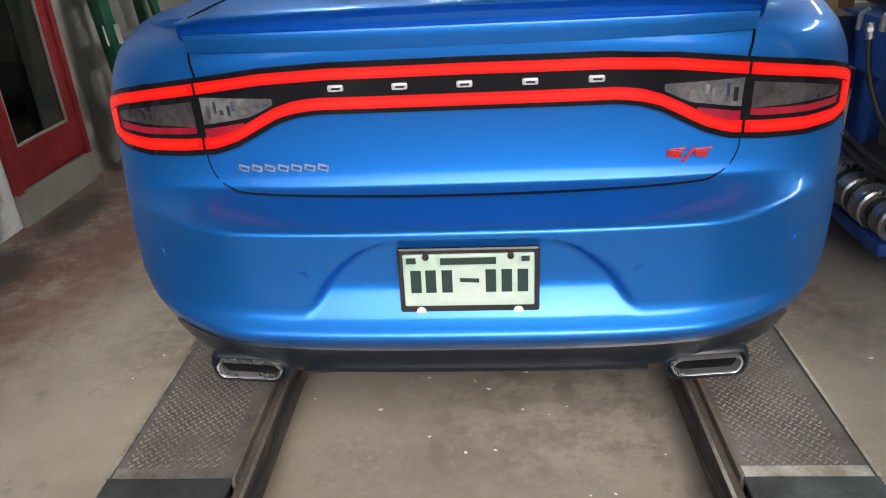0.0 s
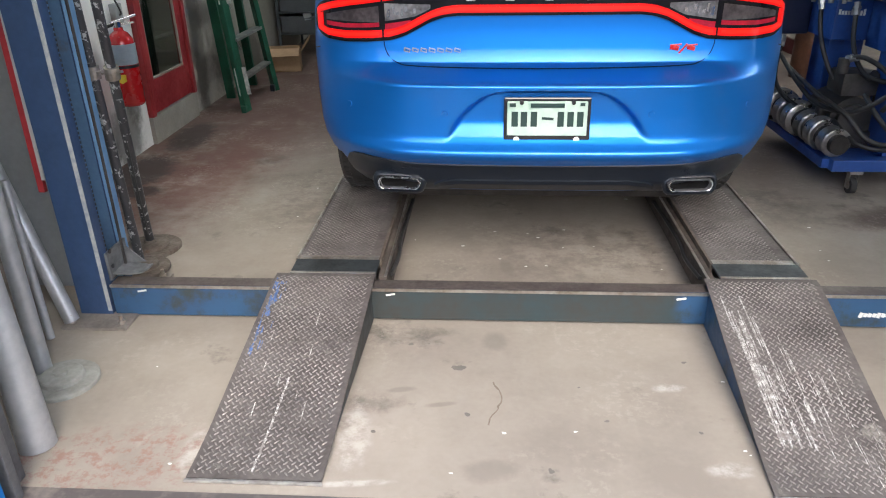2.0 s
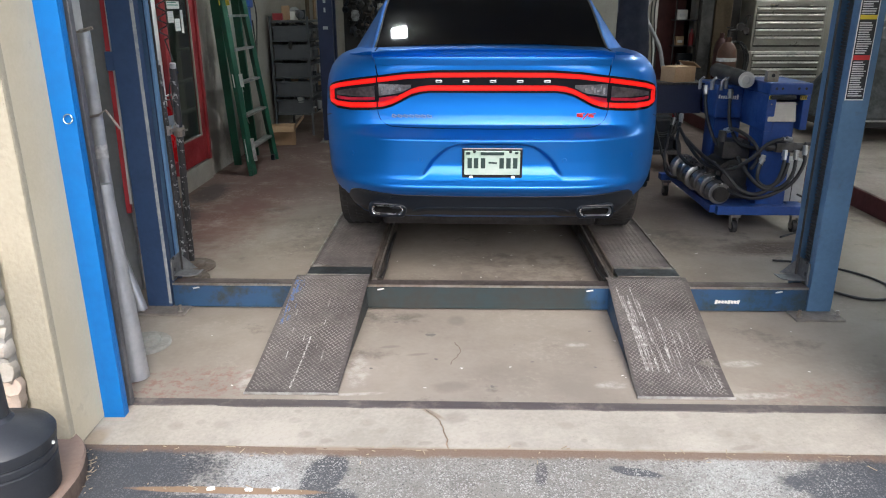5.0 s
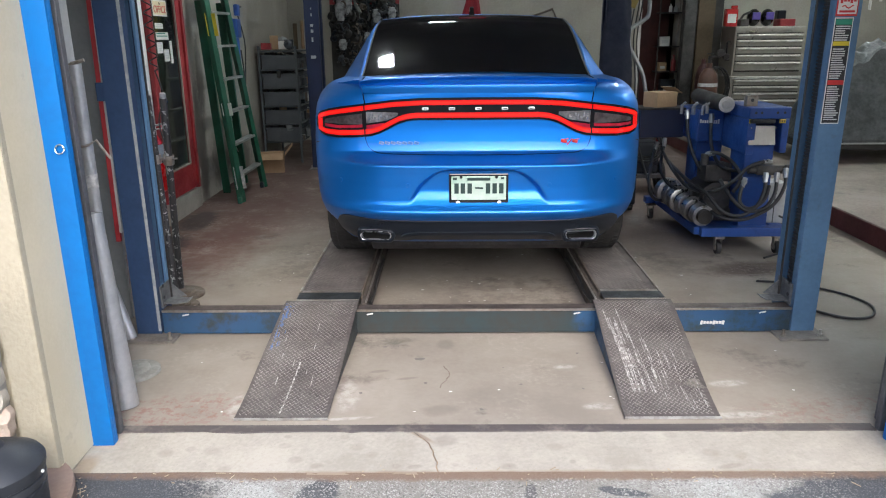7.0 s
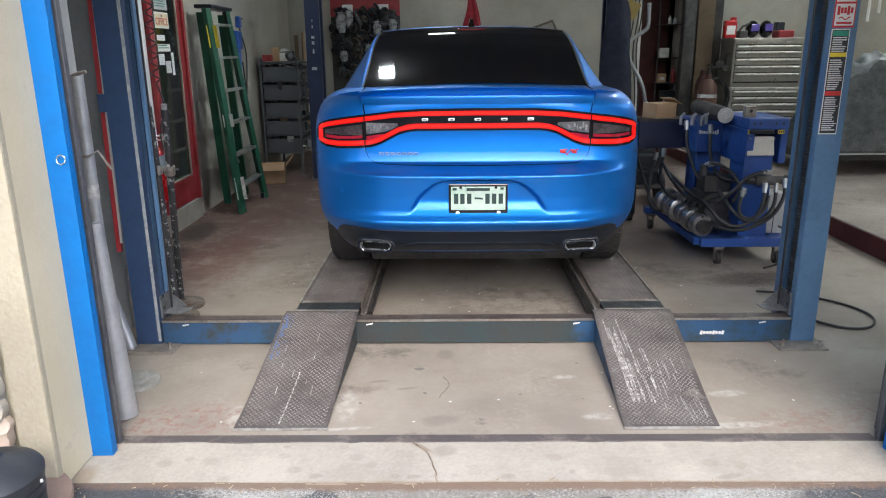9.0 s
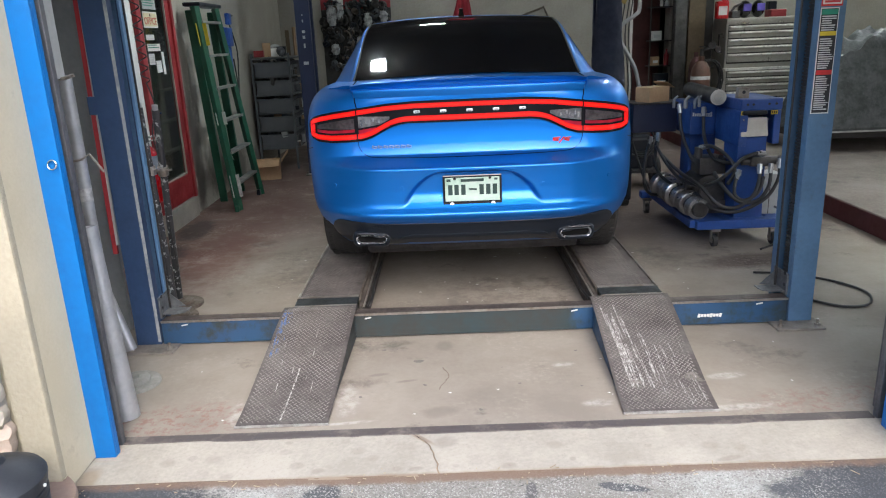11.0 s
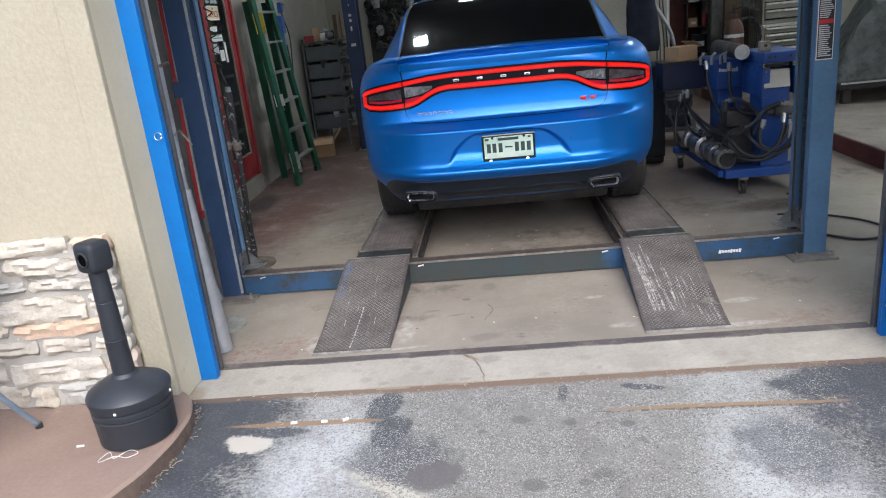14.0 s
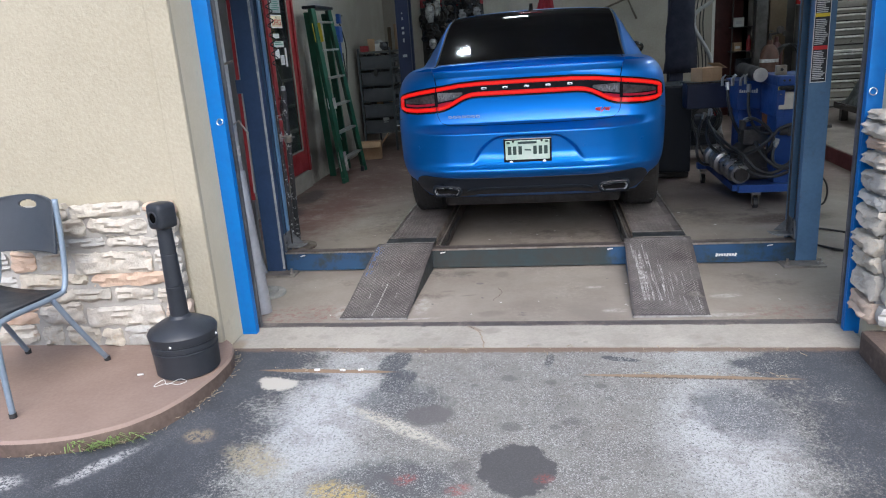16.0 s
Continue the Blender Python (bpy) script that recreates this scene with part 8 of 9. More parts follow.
tube(bm, [(0.1, 0.2, -0.25), (0.11, 0.1, -0.6), (0.1, 0.1, -0.845)], 0.012, 6)
part("coil", bm, HOSE, hosec)

# stainless tool chest
PULL = mat("bright_pull", (0.78, 0.76, 0.71), (0.68, 0.66, 0.61), rough=0.3, metal=0.3, bump=0.0)
chest = thing("tool_chest", "tall stainless-steel tool chest with many drawers", "tool chest", Matrix.Translation((5.22, 8.75, 0)))
CW, CD, CH = 1.02, 0.55, 1.655
bm = B()
span(bm, (0, 0, 0.12), (CW, CD, 0.98), bevel=0.008)
span(bm, (0.02, 0.03, 0.98), (CW - 0.02, CD, CH), bevel=0.008)
part("body", bm, STAINLESS, chest)
bm = B()
span(bm, (0.05, -0.004, 0.16), (CW - 0.05, 0.002, 0.95))
span(bm, (0.05, 0.026, 1.04), (CW - 0.05, 0.032, 1.57))
part("drawer_recess", bm, DARK_STEEL, chest)
zs = [(0.18, 0.30), (0.31, 0.43), (0.44, 0.56), (0.57, 0.66), (0.67, 0.76), (0.77, 0.85), (0.86, 0.94), (1.06, 1.18), (1.19, 1.28), (1.29, 1.38), (1.39, 1.48), (1.49, 1.56)]
for z0, z1 in zs:
    y = 0.0 if z1 < 1 else 0.03
    bm = B()
    span(bm, (0.055, y - 0.022, z0), (CW - 0.055, y - 0.001, z1 - 0.004), bevel=0.004)
    dr = part("drawer", bm, STAINLESS, chest)
    bm = B()
    span(bm, (0.07, y - 0.046, z1 - 0.034), (CW - 0.07, y - 0.023, z1 - 0.012), bevel=0.008)
    part("drawer_pull", bm, PULL, dr, "bright full-width drawer pull")
for x in (0.1, CW - 0.1):
    for y in (0.08, CD - 0.08):
        bm = B()
        cyl(bm, (x - 0.02, y, 0.06), (x + 0.02, y, 0.06), 0.06, seg=18)
        part("castor", bm, RUBBER, chest)
bm = B()
tube(bm, [(-0.05, 0.1, 1.2), (-0.05, 0.1, 1.45)], 0.012, 8)
tube(bm, [(0.0, 0.1, 1.2), (-0.05, 0.1, 1.2)], 0.008, 8), tube(bm, [(0.0, 0.1, 1.45), (-0.05, 0.1, 1.45)], 0.008, 8)
part("side_handle", bm, DARK_STEEL, chest)
bm = B()
span(bm, (0.03, 0.020, 1.585), (CW - 0.03, 0.028, 1.64), bevel=0.003)
lid = part("chest_lid", bm, STAINLESS, chest, "plain lid front over the drawers")
for x in (0.22, 0.74):
    bm = B()
    span(bm, (x, 0.008, 1.575), (x + 0.06, 0.021, 1.60), bevel=0.003)
    part("catch", bm, CHROME, lid, "bright lid catch")
bm = B()
span(bm, (0.03, -0.012, 0.945), (CW - 0.03, -0.004, 0.978), bevel=0.003)
part("base_rim", bm, PULL, chest, "bright rim between the two boxes")
can = thing("red_canister", "red plastic canister with a white label on the tool chest", "canister", Matrix.Translation((5.22, 8.95, CH)))
bm = B()
box(bm, (0, 0, 0.12), (0.17, 0.10, 0.24), bevel=0.02)
box(bm, (0.04, 0, 0.26), (0.09, 0.03, 0.05), bevel=0.012)
part("body", bm, RED_GLOSS, can)
bm = B()
span(bm, (-0.06, -0.054, 0.05), (0.06, -0.0505, 0.17))
part("label_sheet", bm, WHITE, can)
PURPLE = mat("violet_visor", (0.14, 0.10, 0.42), (0.10, 0.07, 0.32), rough=0.15, coat=0.5, bump=0.0)
for x in (5.55, 5.74):
    hel = thing("welding_helmet", "dark welding helmet with a violet visor on the tool chest", "welding helmet", Matrix.Translation((x, 8.98, CH)))
    bm = B()
    ball(bm, (0, 0, 0.12), 0.12, (0.75, 0.9, 1.0), 18)
    part("shell", bm, BLACK_GLOSS, hel, smooth=True)
    bm = B()
    box(bm, (0, -0.105, 0.14), (0.11, 0.02, 0.10), bevel=0.01)
    part("visor", bm, PURPLE, hel)
for x, s, m, lab_, nm in ((5.40, (0.12, 0.14, 0.10), BLACK_IRON, "dark spray-gun on the tool chest", "spray_gun"), (5.98, (0.22, 0.22, 0.10), RED_PAINT, "red low tray on the tool chest", "tray"), (6.0, (0.12, 0.12, 0.22), BLACK_PLASTIC, "black case on the tool chest", "case")):
    it = thing(nm, lab_, nm.replace("_", " "), Matrix.Translation((x, 8.95 + (0.2 if nm == "case" else 0), CH)))
    bm = B()
    box(bm, (0, 0, s[2] / 2), s, bevel=0.015)
    if nm == "spray_gun":
        tube(bm, [(-0.05, 0, 0.08), (0.0, 0, 0.16), (0.10, 0, 0.20)], 0.018, 8)
    part("body", bm, m, it)
rcyl = thing("gas_cylinder", "dark red gas cylinder beside the tool chest", "gas cylinder", Matrix.Translation((4.86, 8.85, 0)))
bm = B()
lathe(bm, [(0.09, 0), (0.095, 0.01), (0.095, 1.0), (0.07, 1.10), (0.03, 1.15), (0.03, 1.22)], 24)
part("tank", bm, DOOR_BROWN, rcyl, smooth=30)

# ---- blue pipe-bending machine ----
RAM_BLACK = mat("satin_black_ram", (0.014, 0.014, 0.016), (0.022, 0.022, 0.024), rough=0.42, scale=6, fine=60, bump=0.05)
DIE_STEEL = mat("machined_die_steel", (0.46, 0.45, 0.44), (0.28, 0.27, 0.265), rough=0.34, metal=0.85, scale=9, fine=50, bump=0.05)
mc = thing("pipe_bender", "blue hydraulic pipe-bending machine on castors with black hoses", "pipe bender", Matrix.Translation((3.05, 3.36, 0)))
bm = B()
span(bm, (0.02, 0.0, 0.14), (0.66, 0.09, 0.205), bevel=0.006)
span(bm, (-0.02, 0.05, 0.145), (0.06, 1.15, 0.20), bevel=0.006)
span(bm, (0.56, 0.05, 0.145), (0.66, 1.15, 0.20), bevel=0.006)
span(bm, (-0.10, 1.08, 0.145), (0.66, 1.16, 0.20), bevel=0.006)
span(bm, (0.05, 0.09, 0.175), (0.58, 1.10, 0.190))
part("base_frame", bm, MACHINE_BLUE, mc)
bm = B()
prism(bm, [(0.31, 0.19), (0.515, 0.19), (0.505, 0.66), (0.50, 0.93), (0.30, 0.93), (0.305, 0.66)], "y", 0.08, 0.34)
part("column", bm, MACHINE_BLUE, mc)
bm = B()
span(bm, (0.285, 0.04, 0.735), (0.345, 0.50, 0.985), bevel=0.008)
part("left_cheek", bm, MACHINE_BLUE, mc)
bm = B()
span(bm, (0.525, 0.04, 0.745), (0.575, 0.50, 0.985), bevel=0.008)
part("right_cheek", bm, MACHINE_BLUE, mc)
bm = B()
span(bm, (0.285, 0.03, 0.985), (0.575, 0.52, 1.065), bevel=0.010)
part("press_head", bm, MACHINE_BLUE, mc)
for x in (0.33, 0.37, 0.48, 0.53):
    bm = B()
    cyl(bm, (x, 0.0285, 1.028), (x, 0.032, 1.028), 0.009, seg=12)
    part("bolt_hole", bm, BLACK_PRINT, mc)
bm = B()
span(bm, (0.30, 0.02, 0.955), (0.47, 0.07, 0.985), bevel=0.008)
part("handle_bar", bm, BLACK_PLASTIC, mc)
bm = B()
box(bm, (0.395, 0.052, 0.868), (0.19, 0.006, 0.135), bevel=0.006, rot=Euler((radians(-16), 0, 0)).to_matrix())
inst = part("instruction_plate", bm, mat("aged_white_plate", (0.62, 0.59, 0.50), (0.52, 0.49, 0.41), rough=0.4, bump=0.0), mc, "aged white instruction plate")
for dx in (-0.085, 0.085):
    for dz in (-0.055, 0.055):
        bm = B()
        c = Vector((0.395 + dx, 0.0475 + 0.28 * -dz, 0.868 + dz))
        cyl(bm, c, c + Vector((0, -0.004, 0)), 0.005, seg=8)
        part("rivet", bm, EDGE_STEEL, inst)
for x0, x1 in ((0.29, 0.345), (0.50, 0.545)):
    bm = B()
    span(bm, (x0, 0.034, 0.955), (x1, 0.0385, 0.982))
    part("caution_strip", bm, YELLOW, mc)
    for k in range(int((x1 - x0) / 0.014)):
        bm = B()
        span(bm, (x0 + 0.004 + 0.014 * k, 0.0325, 0.961), (x0 + 0.012 + 0.014 * k, 0.0345, 0.977))
        part("text_bar", bm, BLACK_PRINT, mc)
bm = B()
cyl(bm, (0.220, 0.30, 1.062), (0.245, 1.0, 1.072), 0.058, seg=24)
roll = part("ram_cylinder", bm, RAM_BLACK, mc, "black hydraulic ram cylinder", smooth=40)
bm = B()
lathe(bm, [(0.057, 0.0), (0.057, 0.008), (0.046, 0.010), (0.046, 0.004), (0.034, 0.004), (0.034, 0.016), (0.022, 0.018), (0.022, 0.004), (0.012, 0.004)], 24, Matrix.Translation((0.2195, 0.297, 1.062)) @ Vector((-0.025, -0.7, -0.01)).to_track_quat("Z", "Y").to_matrix().to_4x4())
part("ram_end", bm, PULL, roll, "bright machined ram end", smooth=35)
bm = B()
span(bm, (0.292, 0.12, 1.064), (0.372, 0.17, 1.140), bevel=0.004)
lug = part("top_lug", bm, EDGE_STEEL, mc, "bare steel lug with a hole")
bm = B()
cyl(bm, (0.332, 0.1185, 1.107), (0.332, 0.122, 1.107), 0.012, seg=14)
part("lug_hole", bm, BLACK_PRINT, lug)
bm = B()
span(bm, (0.10, 0.52, 0.76), (0.46, 0.98, 1.005), bevel=0.010)
part("rear_body", bm, MACHINE_BLUE, mc)
bm = B()
span(bm, (-0.26, 0.84, 0.75), (0.10, 1.10, 0.975), bevel=0.010)
bed = part("bending_bed", bm, DIM_NAVY, mc, "dark navy bending bed")
bm = B()
span(bm, (-0.27, 0.82, 0.976), (0.12, 1.12, 0.988))
part("bed_top", bm, DARK_STEEL, bed)
bm = B()
span(bm, (0.14, 0.62, 0.19), (0.34, 0.84, 0.76), bevel=0.008)
part("rear_column", bm, MACHINE_BLUE, mc)
for k in range(9):
    bm = B()
    span(bm, (0.115 + 0.017 * k, 0.5165, 0.905 - 0.001 * k), (0.127 + 0.017 * k, 0.521, 0.925 + 0.008 * (k in (0, 4, 8))))
    part("maker_mark", bm, WHITE, mc)
bm = B()
span(bm, (0.51, 0.16, 0.20), (0.68, 0.34, 0.505), bevel=0.010)
eb = part("control_box", bm, LIGHT_GREY, mc, "pale grey electrical box")
bm = B()
span(bm, (0.592, 0.1585, 0.205), (0.598, 0.1605, 0.50))
part("box_seam", bm, DARK_STEEL, eb)
bm = B()
cyl(bm, (0.20, 0.28, 0.36), (0.20, 0.60, 0.36), 0.125, seg=24)
cyl(bm, (0.20, 0.25, 0.36), (0.20, 0.28, 0.36), 0.09, seg=24)
part("pump_motor", bm, BLACK_IRON, mc, "dark hydraulic pump motor", smooth=40)
bm = B()
box(bm, (0.20, 0.36, 0.56), (0.20, 0.20, 0.13), bevel=0.02)
cyl(bm, (0.10, 0.30, 0.62), (0.10, 0.30, 0.70), 0.03, seg=12)
cyl(bm, (0.24, 0.27, 0.60), (0.24, 0.22, 0.63), 0.022, seg=12)
part("pump_block", bm, BLACK_IRON, mc, smooth=40)
bm = B()
cyl(bm, (0.33, 0.06, 0.625), (0.60, 0.05, 0.625), 0.030, seg=14)
box(bm, (0.45, 0.055, 0.625), (0.14, 0.075, 0.07), bevel=0.01)
cyl(bm, (0.58, 0.03, 0.65), (0.70, 0.02, 0.655), 0.014, seg=10)
part("valve_block", bm, BLACK_IRON, mc, smooth=40)
def hydraulic_hose(*h):
    """A black hose along the given points, with a bright coupling at its start."""
    bm = B()
    tube(bm, smooth_line(h, 8), 0.0135, 8)
    hh = part("hose", bm, HOSE, mc, "black hydraulic hose", smooth=True)
    bm = B()
    d = (Vector(h[1]) - Vector(h[0])).normalized()
    cyl(bm, Vector(h[0]) - d * 0.01, Vector(h[0]) + d * 0.060, 0.0185, 0.0165, seg=8)
    cyl(bm, Vector(h[0]) + d * 0.012, Vector(h[0]) + d * 0.028, 0.022, seg=6)
    part("hose_end", bm, ALU, hh, "bright hose coupling")


hydraulic_hose((0.58, 0.02, 0.63), (0.57, -0.02, 0.52), (0.50, -0.05, 0.40), (0.40, -0.06, 0.33), (0.26, -0.05, 0.28), (0.12, 0.02, 0.30), (0.06, 0.2, 0.38))
hydraulic_hose((0.12, 0.30, 0.70), (0.16, 0.2, 0.72), (0.24, 0.1, 0.66), (0.28, 0.05, 0.56), (0.24, 0.06, 0.46))
hydraulic_hose((-0.10, 0.86, 0.70), (-0.16, 0.78, 0.55), (-0.18, 0.72, 0.36), (-0.12, 0.74, 0.26), (0.0, 0.78, 0.24))
for x, y, z, r in ((0.05, 0.50, 1.0, 0.016), (0.11, 0.47, 1.0, 0.012), (-0.02, 0.56, 1.0, 0.012), (0.16, 0.52, 1.005, 0.014)):
    bm = B()
    cyl(bm, (x, y, z - 0.03), (x, y, z + 0.035), r, seg=6)
    cyl(bm, (x, y, z + 0.035), (x + 0.02, y - 0.02, z + 0.06), r * 0.7, seg=8)
    part("pipe_fitting", bm, ALU, mc, "bright threaded pipe fitting")
bm = B()
tube(bm, smooth_line([(0.56, -0.01, 0.30), (0.66, -0.02, 0.24), (0.70, -0.01, 0.14), (0.69, 0.02, 0.03), (0.60, 0.0, 0.012), (0.45, -0.10, 0.010)], 8), 0.008, 6)
part("power_cord", bm, HOSE, mc, "black power cord", smooth=True)
bm = B()
box(bm, (0.20, 0.42, 0.245), (0.26, 0.34, 0.10), bevel=0.02)
cyl(bm, (0.33, 0.30, 0.40), (0.33, 0.30, 0.54), 0.028, seg=14)
cyl(bm, (0.06, 0.36, 0.28), (0.06, 0.36, 0.46), 0.035, seg=14)
part("oil_tank", bm, BLACK_IRON, mc, "dark hydraulic oil tank and filters", smooth=35)
hydraulic_hose((0.46, 0.01, 0.685), (0.4, -0.01, 0.69), (0.3, -0.01, 0.65), (0.21, 0.02, 0.54), (0.1, 0.1, 0.45), (-0.02, 0.25, 0.46), (-0.08, 0.45, 0.55), (-0.1, 0.7, 0.66))
hydraulic_hose((0.44, 0.01, 0.6), (0.43, -0.02, 0.5), (0.38, -0.04, 0.38), (0.26, -0.05, 0.31), (0.14, -0.03, 0.34), (0.05, 0.06, 0.45), (-0.04, 0.25, 0.52), (-0.08, 0.6, 0.6))
hydraulic_hose((0.52, 0.01, 0.6), (0.5, -0.03, 0.46), (0.42, -0.05, 0.36), (0.3, -0.04, 0.35), (0.2, 0.0, 0.44), (0.16, 0.12, 0.54))
hydraulic_hose((0.3, 0.02, 0.56), (0.26, -0.02, 0.47), (0.27, -0.03, 0.39), (0.34, -0.04, 0.36), (0.43, -0.03, 0.42), (0.47, 0.0, 0.52))
hydraulic_hose((0.02, 0.55, 0.99), (0.03, 0.5, 0.8), (0.08, 0.42, 0.62), (0.15, 0.32, 0.5))
hydraulic_hose((0.17, 0.44, 0.97), (0.16, 0.36, 0.76), (0.2, 0.24, 0.62), (0.3, 0.12, 0.6))
hydraulic_hose((-0.06, 0.8, 0.74), (-0.1, 0.7, 0.5), (-0.02, 0.55, 0.38), (0.1, 0.4, 0.36))
for x, y in ((0.165, 0.05), (0.60, 0.06), (-0.04, 1.12), (0.62, 1.12)):
    bm = B()
    cyl(bm, (x - 0.016, y, 0.045), (x + 0.016, y, 0.045), 0.045, seg=20)
    cs = part("castor", bm, RUBBER, mc, "grey rubber castor", smooth=40)
    bm = B()
    cyl(bm, (x - 0.018, y, 0.045), (x + 0.018, y, 0.045), 0.022, seg=14)
    span(bm, (x - 0.026, y - 0.018, 0.03), (x - 0.021, y + 0.018, 0.12)), span(bm, (x + 0.021, y - 0.018, 0.03), (x + 0.026, y + 0.018, 0.12))
    span(bm, (x - 0.035, y - 0.035, 0.118), (x + 0.035, y + 0.035, 0.142))
    part("fork", bm, EDGE_STEEL, cs)
# round bending dies threaded on a bar along the base
axis0, axis1 = Vector((0.04, 0.10, 0.285)), Vector((0.01, 0.82, 0.31))
for k in range(6):
    v = k / 5
    c = axis0.lerp(axis1, v)
    rr = (0.080, 0.092, 0.088, 0.104, 0.098, 0.108)[k]
    die = thing("bending_die", "grooved steel bending die stacked on the machine", "bending die", Matrix.Translation(mc.matrix_basis.translation + c) @ (axis1 - axis0).to_track_quat("Z", "Y").to_matrix().to_4x4(), group="dies on the pipe bender")
    bm = B()
    lathe(bm, [(rr * 0.2, -0.045), (rr * 0.90, -0.045), (rr, -0.038), (rr, -0.030), (rr * 0.86, -0.012), (rr * 0.84, 0.0), (rr * 0.86, 0.012), (rr, 0.030), (rr, 0.038), (rr * 0.90, 0.045), (rr * 0.2, 0.045)], 32)
    part("ring", bm, DIE_STEEL, die, smooth=35)
    bm = B()
    lathe(bm, [(rr * 0.66, -0.079), (rr * 0.68, -0.07), (rr * 0.68, 0.07), (rr * 0.66, 0.079)], 24)
    part("core", bm, DARK_STEEL, die, smooth=35)
parts_box = thing("cardboard_box", "torn cardboard box lying on the machine bed", "box", Matrix.Translation((2.98, 4.34, 0.988)) @ Matrix.Rotation(0.5, 4, "Z"))
bm = B()
box(bm, (0, 0, 0.06), (0.22, 0.16, 0.12), bevel=0.003)
box(bm, (0.12, 0.0, 0.13), (0.10, 0.16, 0.005), rot=Euler((0, 0.5, 0)).to_matrix())
part("body", bm, CARDBOARD, parts_box)
cab = thing("welder", "dark welding machine standing beside the car", "welder", Matrix.Translation((2.72, 5.0, 0)))
bm = B()
box(bm, (0, 0, 0.50), (0.42, 0.60, 0.86), bevel=0.02)
part("case", bm, BLACK_PLASTIC, cab)
for y in (-0.2, 0.2):
    bm = B()
    cyl(bm, (-0.2, y, 0.06), (0.2, y, 0.06), 0.06, seg=16)
    part("castor", bm, RUBBER, cab)
bm = B()
tube(bm, smooth_line([(0.2, -0.3, 0.6), (0.3, -0.34, 0.3), (0.4, -0.4, 0.12), (0.5, -0.2, 0.02)], 6), 0.012, 6)
part("lead", bm, HOSE, cab)

cart = thing("hose_cart", "black wheeled hose cart parked beside the car", "cart", Matrix.Translation((3.05, 5.5, 0)))
bm = B()
span(bm, (0.0, 0.0, 0.16), (0.34, 0.40, 0.20), bevel=0.006)
span(bm, (0.02, 0.34, 0.20), (0.32, 0.37, 0.82), bevel=0.006)
part("cart_frame", bm, BLACK_IRON, cart)
for x in (-0.03, 0.37):
    bm = B()
    cyl(bm, (x - 0.025, 0.2, 0.15), (x + 0.025, 0.2, 0.15), 0.15, seg=24)
    wh = part("wheel", bm, RUBBER, cart, smooth=40)
    bm = B()
    cyl(bm, (x - 0.028, 0.2, 0.15), (x + 0.028, 0.2, 0.15), 0.06, seg=18)
    part("hub", bm, DARK_STEEL, wh)
bm = B()
box(bm, (0.17, 0.16, 0.36), (0.28, 0.26, 0.32), bevel=0.03)
part("motor_box", bm, BLACK_PLASTIC, cart)
for q in range(3):
    bm = B()
    tube(bm, [Vector((0.17, 0.02 - 0.012 * q, 0.50)) + (0.13 + 0.02 * q) * Vector((math.cos(a), 0.12 * math.sin(2 * a), math.sin(a))) for a in [k * math.pi / 12 for k in range(25)]], 0.012, 6)
    part("hose_loop", bm, HOSE, cart, smooth=True)
bm = B()
cyl(bm, (0.30, 0.05, 0.52), (0.30, 0.05, 0.66), 0.03, seg=14)
part("filter_bowl", bm, RED_PAINT, cart, "small red filter bowl", smooth=40)

# ---- next bay: dark bench under a tarp ----
bench = thing("workbench", "long black workbench in the dim next bay", "workbench", Matrix.Translation((5.2, 6.2, 0.16)))
bm = B()
span(bm, (0, 0, 0.16), (3.4, 1.2, 0.24), bevel=0.01)
part("bench_top", bm, BLACK_GLOSS, bench)
for x in (0.1, 3.3):
    for y in (0.1, 1.1):
        bm = B()
        span(bm, (x - 0.04, y - 0.04, 0), (x + 0.04, y + 0.04, 0.16))
        part("leg", bm, DARK_STEEL, bench)
bm = B()
span(bm, (0, -0.006, 0.225), (3.4, 0.0, 0.243))
part("front_edge", bm, ALU, bench, "bright front edge strip")
tarp = thing("tarp", "crumpled dark tarpaulin heaped over stores on the bench", "tarp", Matrix.Translation((5.25, 6.4, 0.40)))
bm = B()
rows = []
for j in range(36):
    row = []
    for i in range(60):
        x, y = 3.3 * i / 59, 0.95 * j / 35
        e = min(1, 6 * min(x / 3.3, 1 - x / 3.3)) * min(1, 5 * min(j / 35, 1 - j / 35))
        h = e * (0.95 + 0.35 * noise.noise(Vector((x * 1.6, y * 2, 3))) + 0.16 * noise.noise(Vector((x * 4 + y * 2, y * 6, 9))) + 0.07 * abs(noise.noise(Vector((x * 11, y * 9 + x * 4, 1)))))
        row.append((x, y, max(0.0, h)))
    rows.append(row)
grid(bm, rows)
part("sheet", bm, TARP, tarp, smooth=60)
rods = thing("hanging_rods", "pale tubes hanging from the ceiling of the next bay", "rods", Matrix.Translation((4.95, 5.0, 0)))
for x, z in ((0.0, 1.75), (0.09, 1.82), (0.14, 1.95)):
    bm = B()
    cyl(bm, (x, 0, z), (x, 0, 3.5), 0.012, seg=10)
    part("rod", bm, WHITE, rods)
cable = thing("floor_cable", "black cable looping across the floor by the post", "cable", Matrix.Translation((3.4, 2.3, 0)))
bm = B()
tube(bm, smooth_line([(-0.16, 0.46, 0.01), (0.06, 0.40, 0.01), (0.26, 0.22, 0.01), (0.33, 0.02, 0.01), (0.24, -0.16, 0.01), (0.08, -0.18, 0.01), (-0.06, -0.04, 0.01), (-0.14, 0.12, 0.01)], 8), 0.008, 6)
part("line", bm, HOSE, cable, smooth=True)

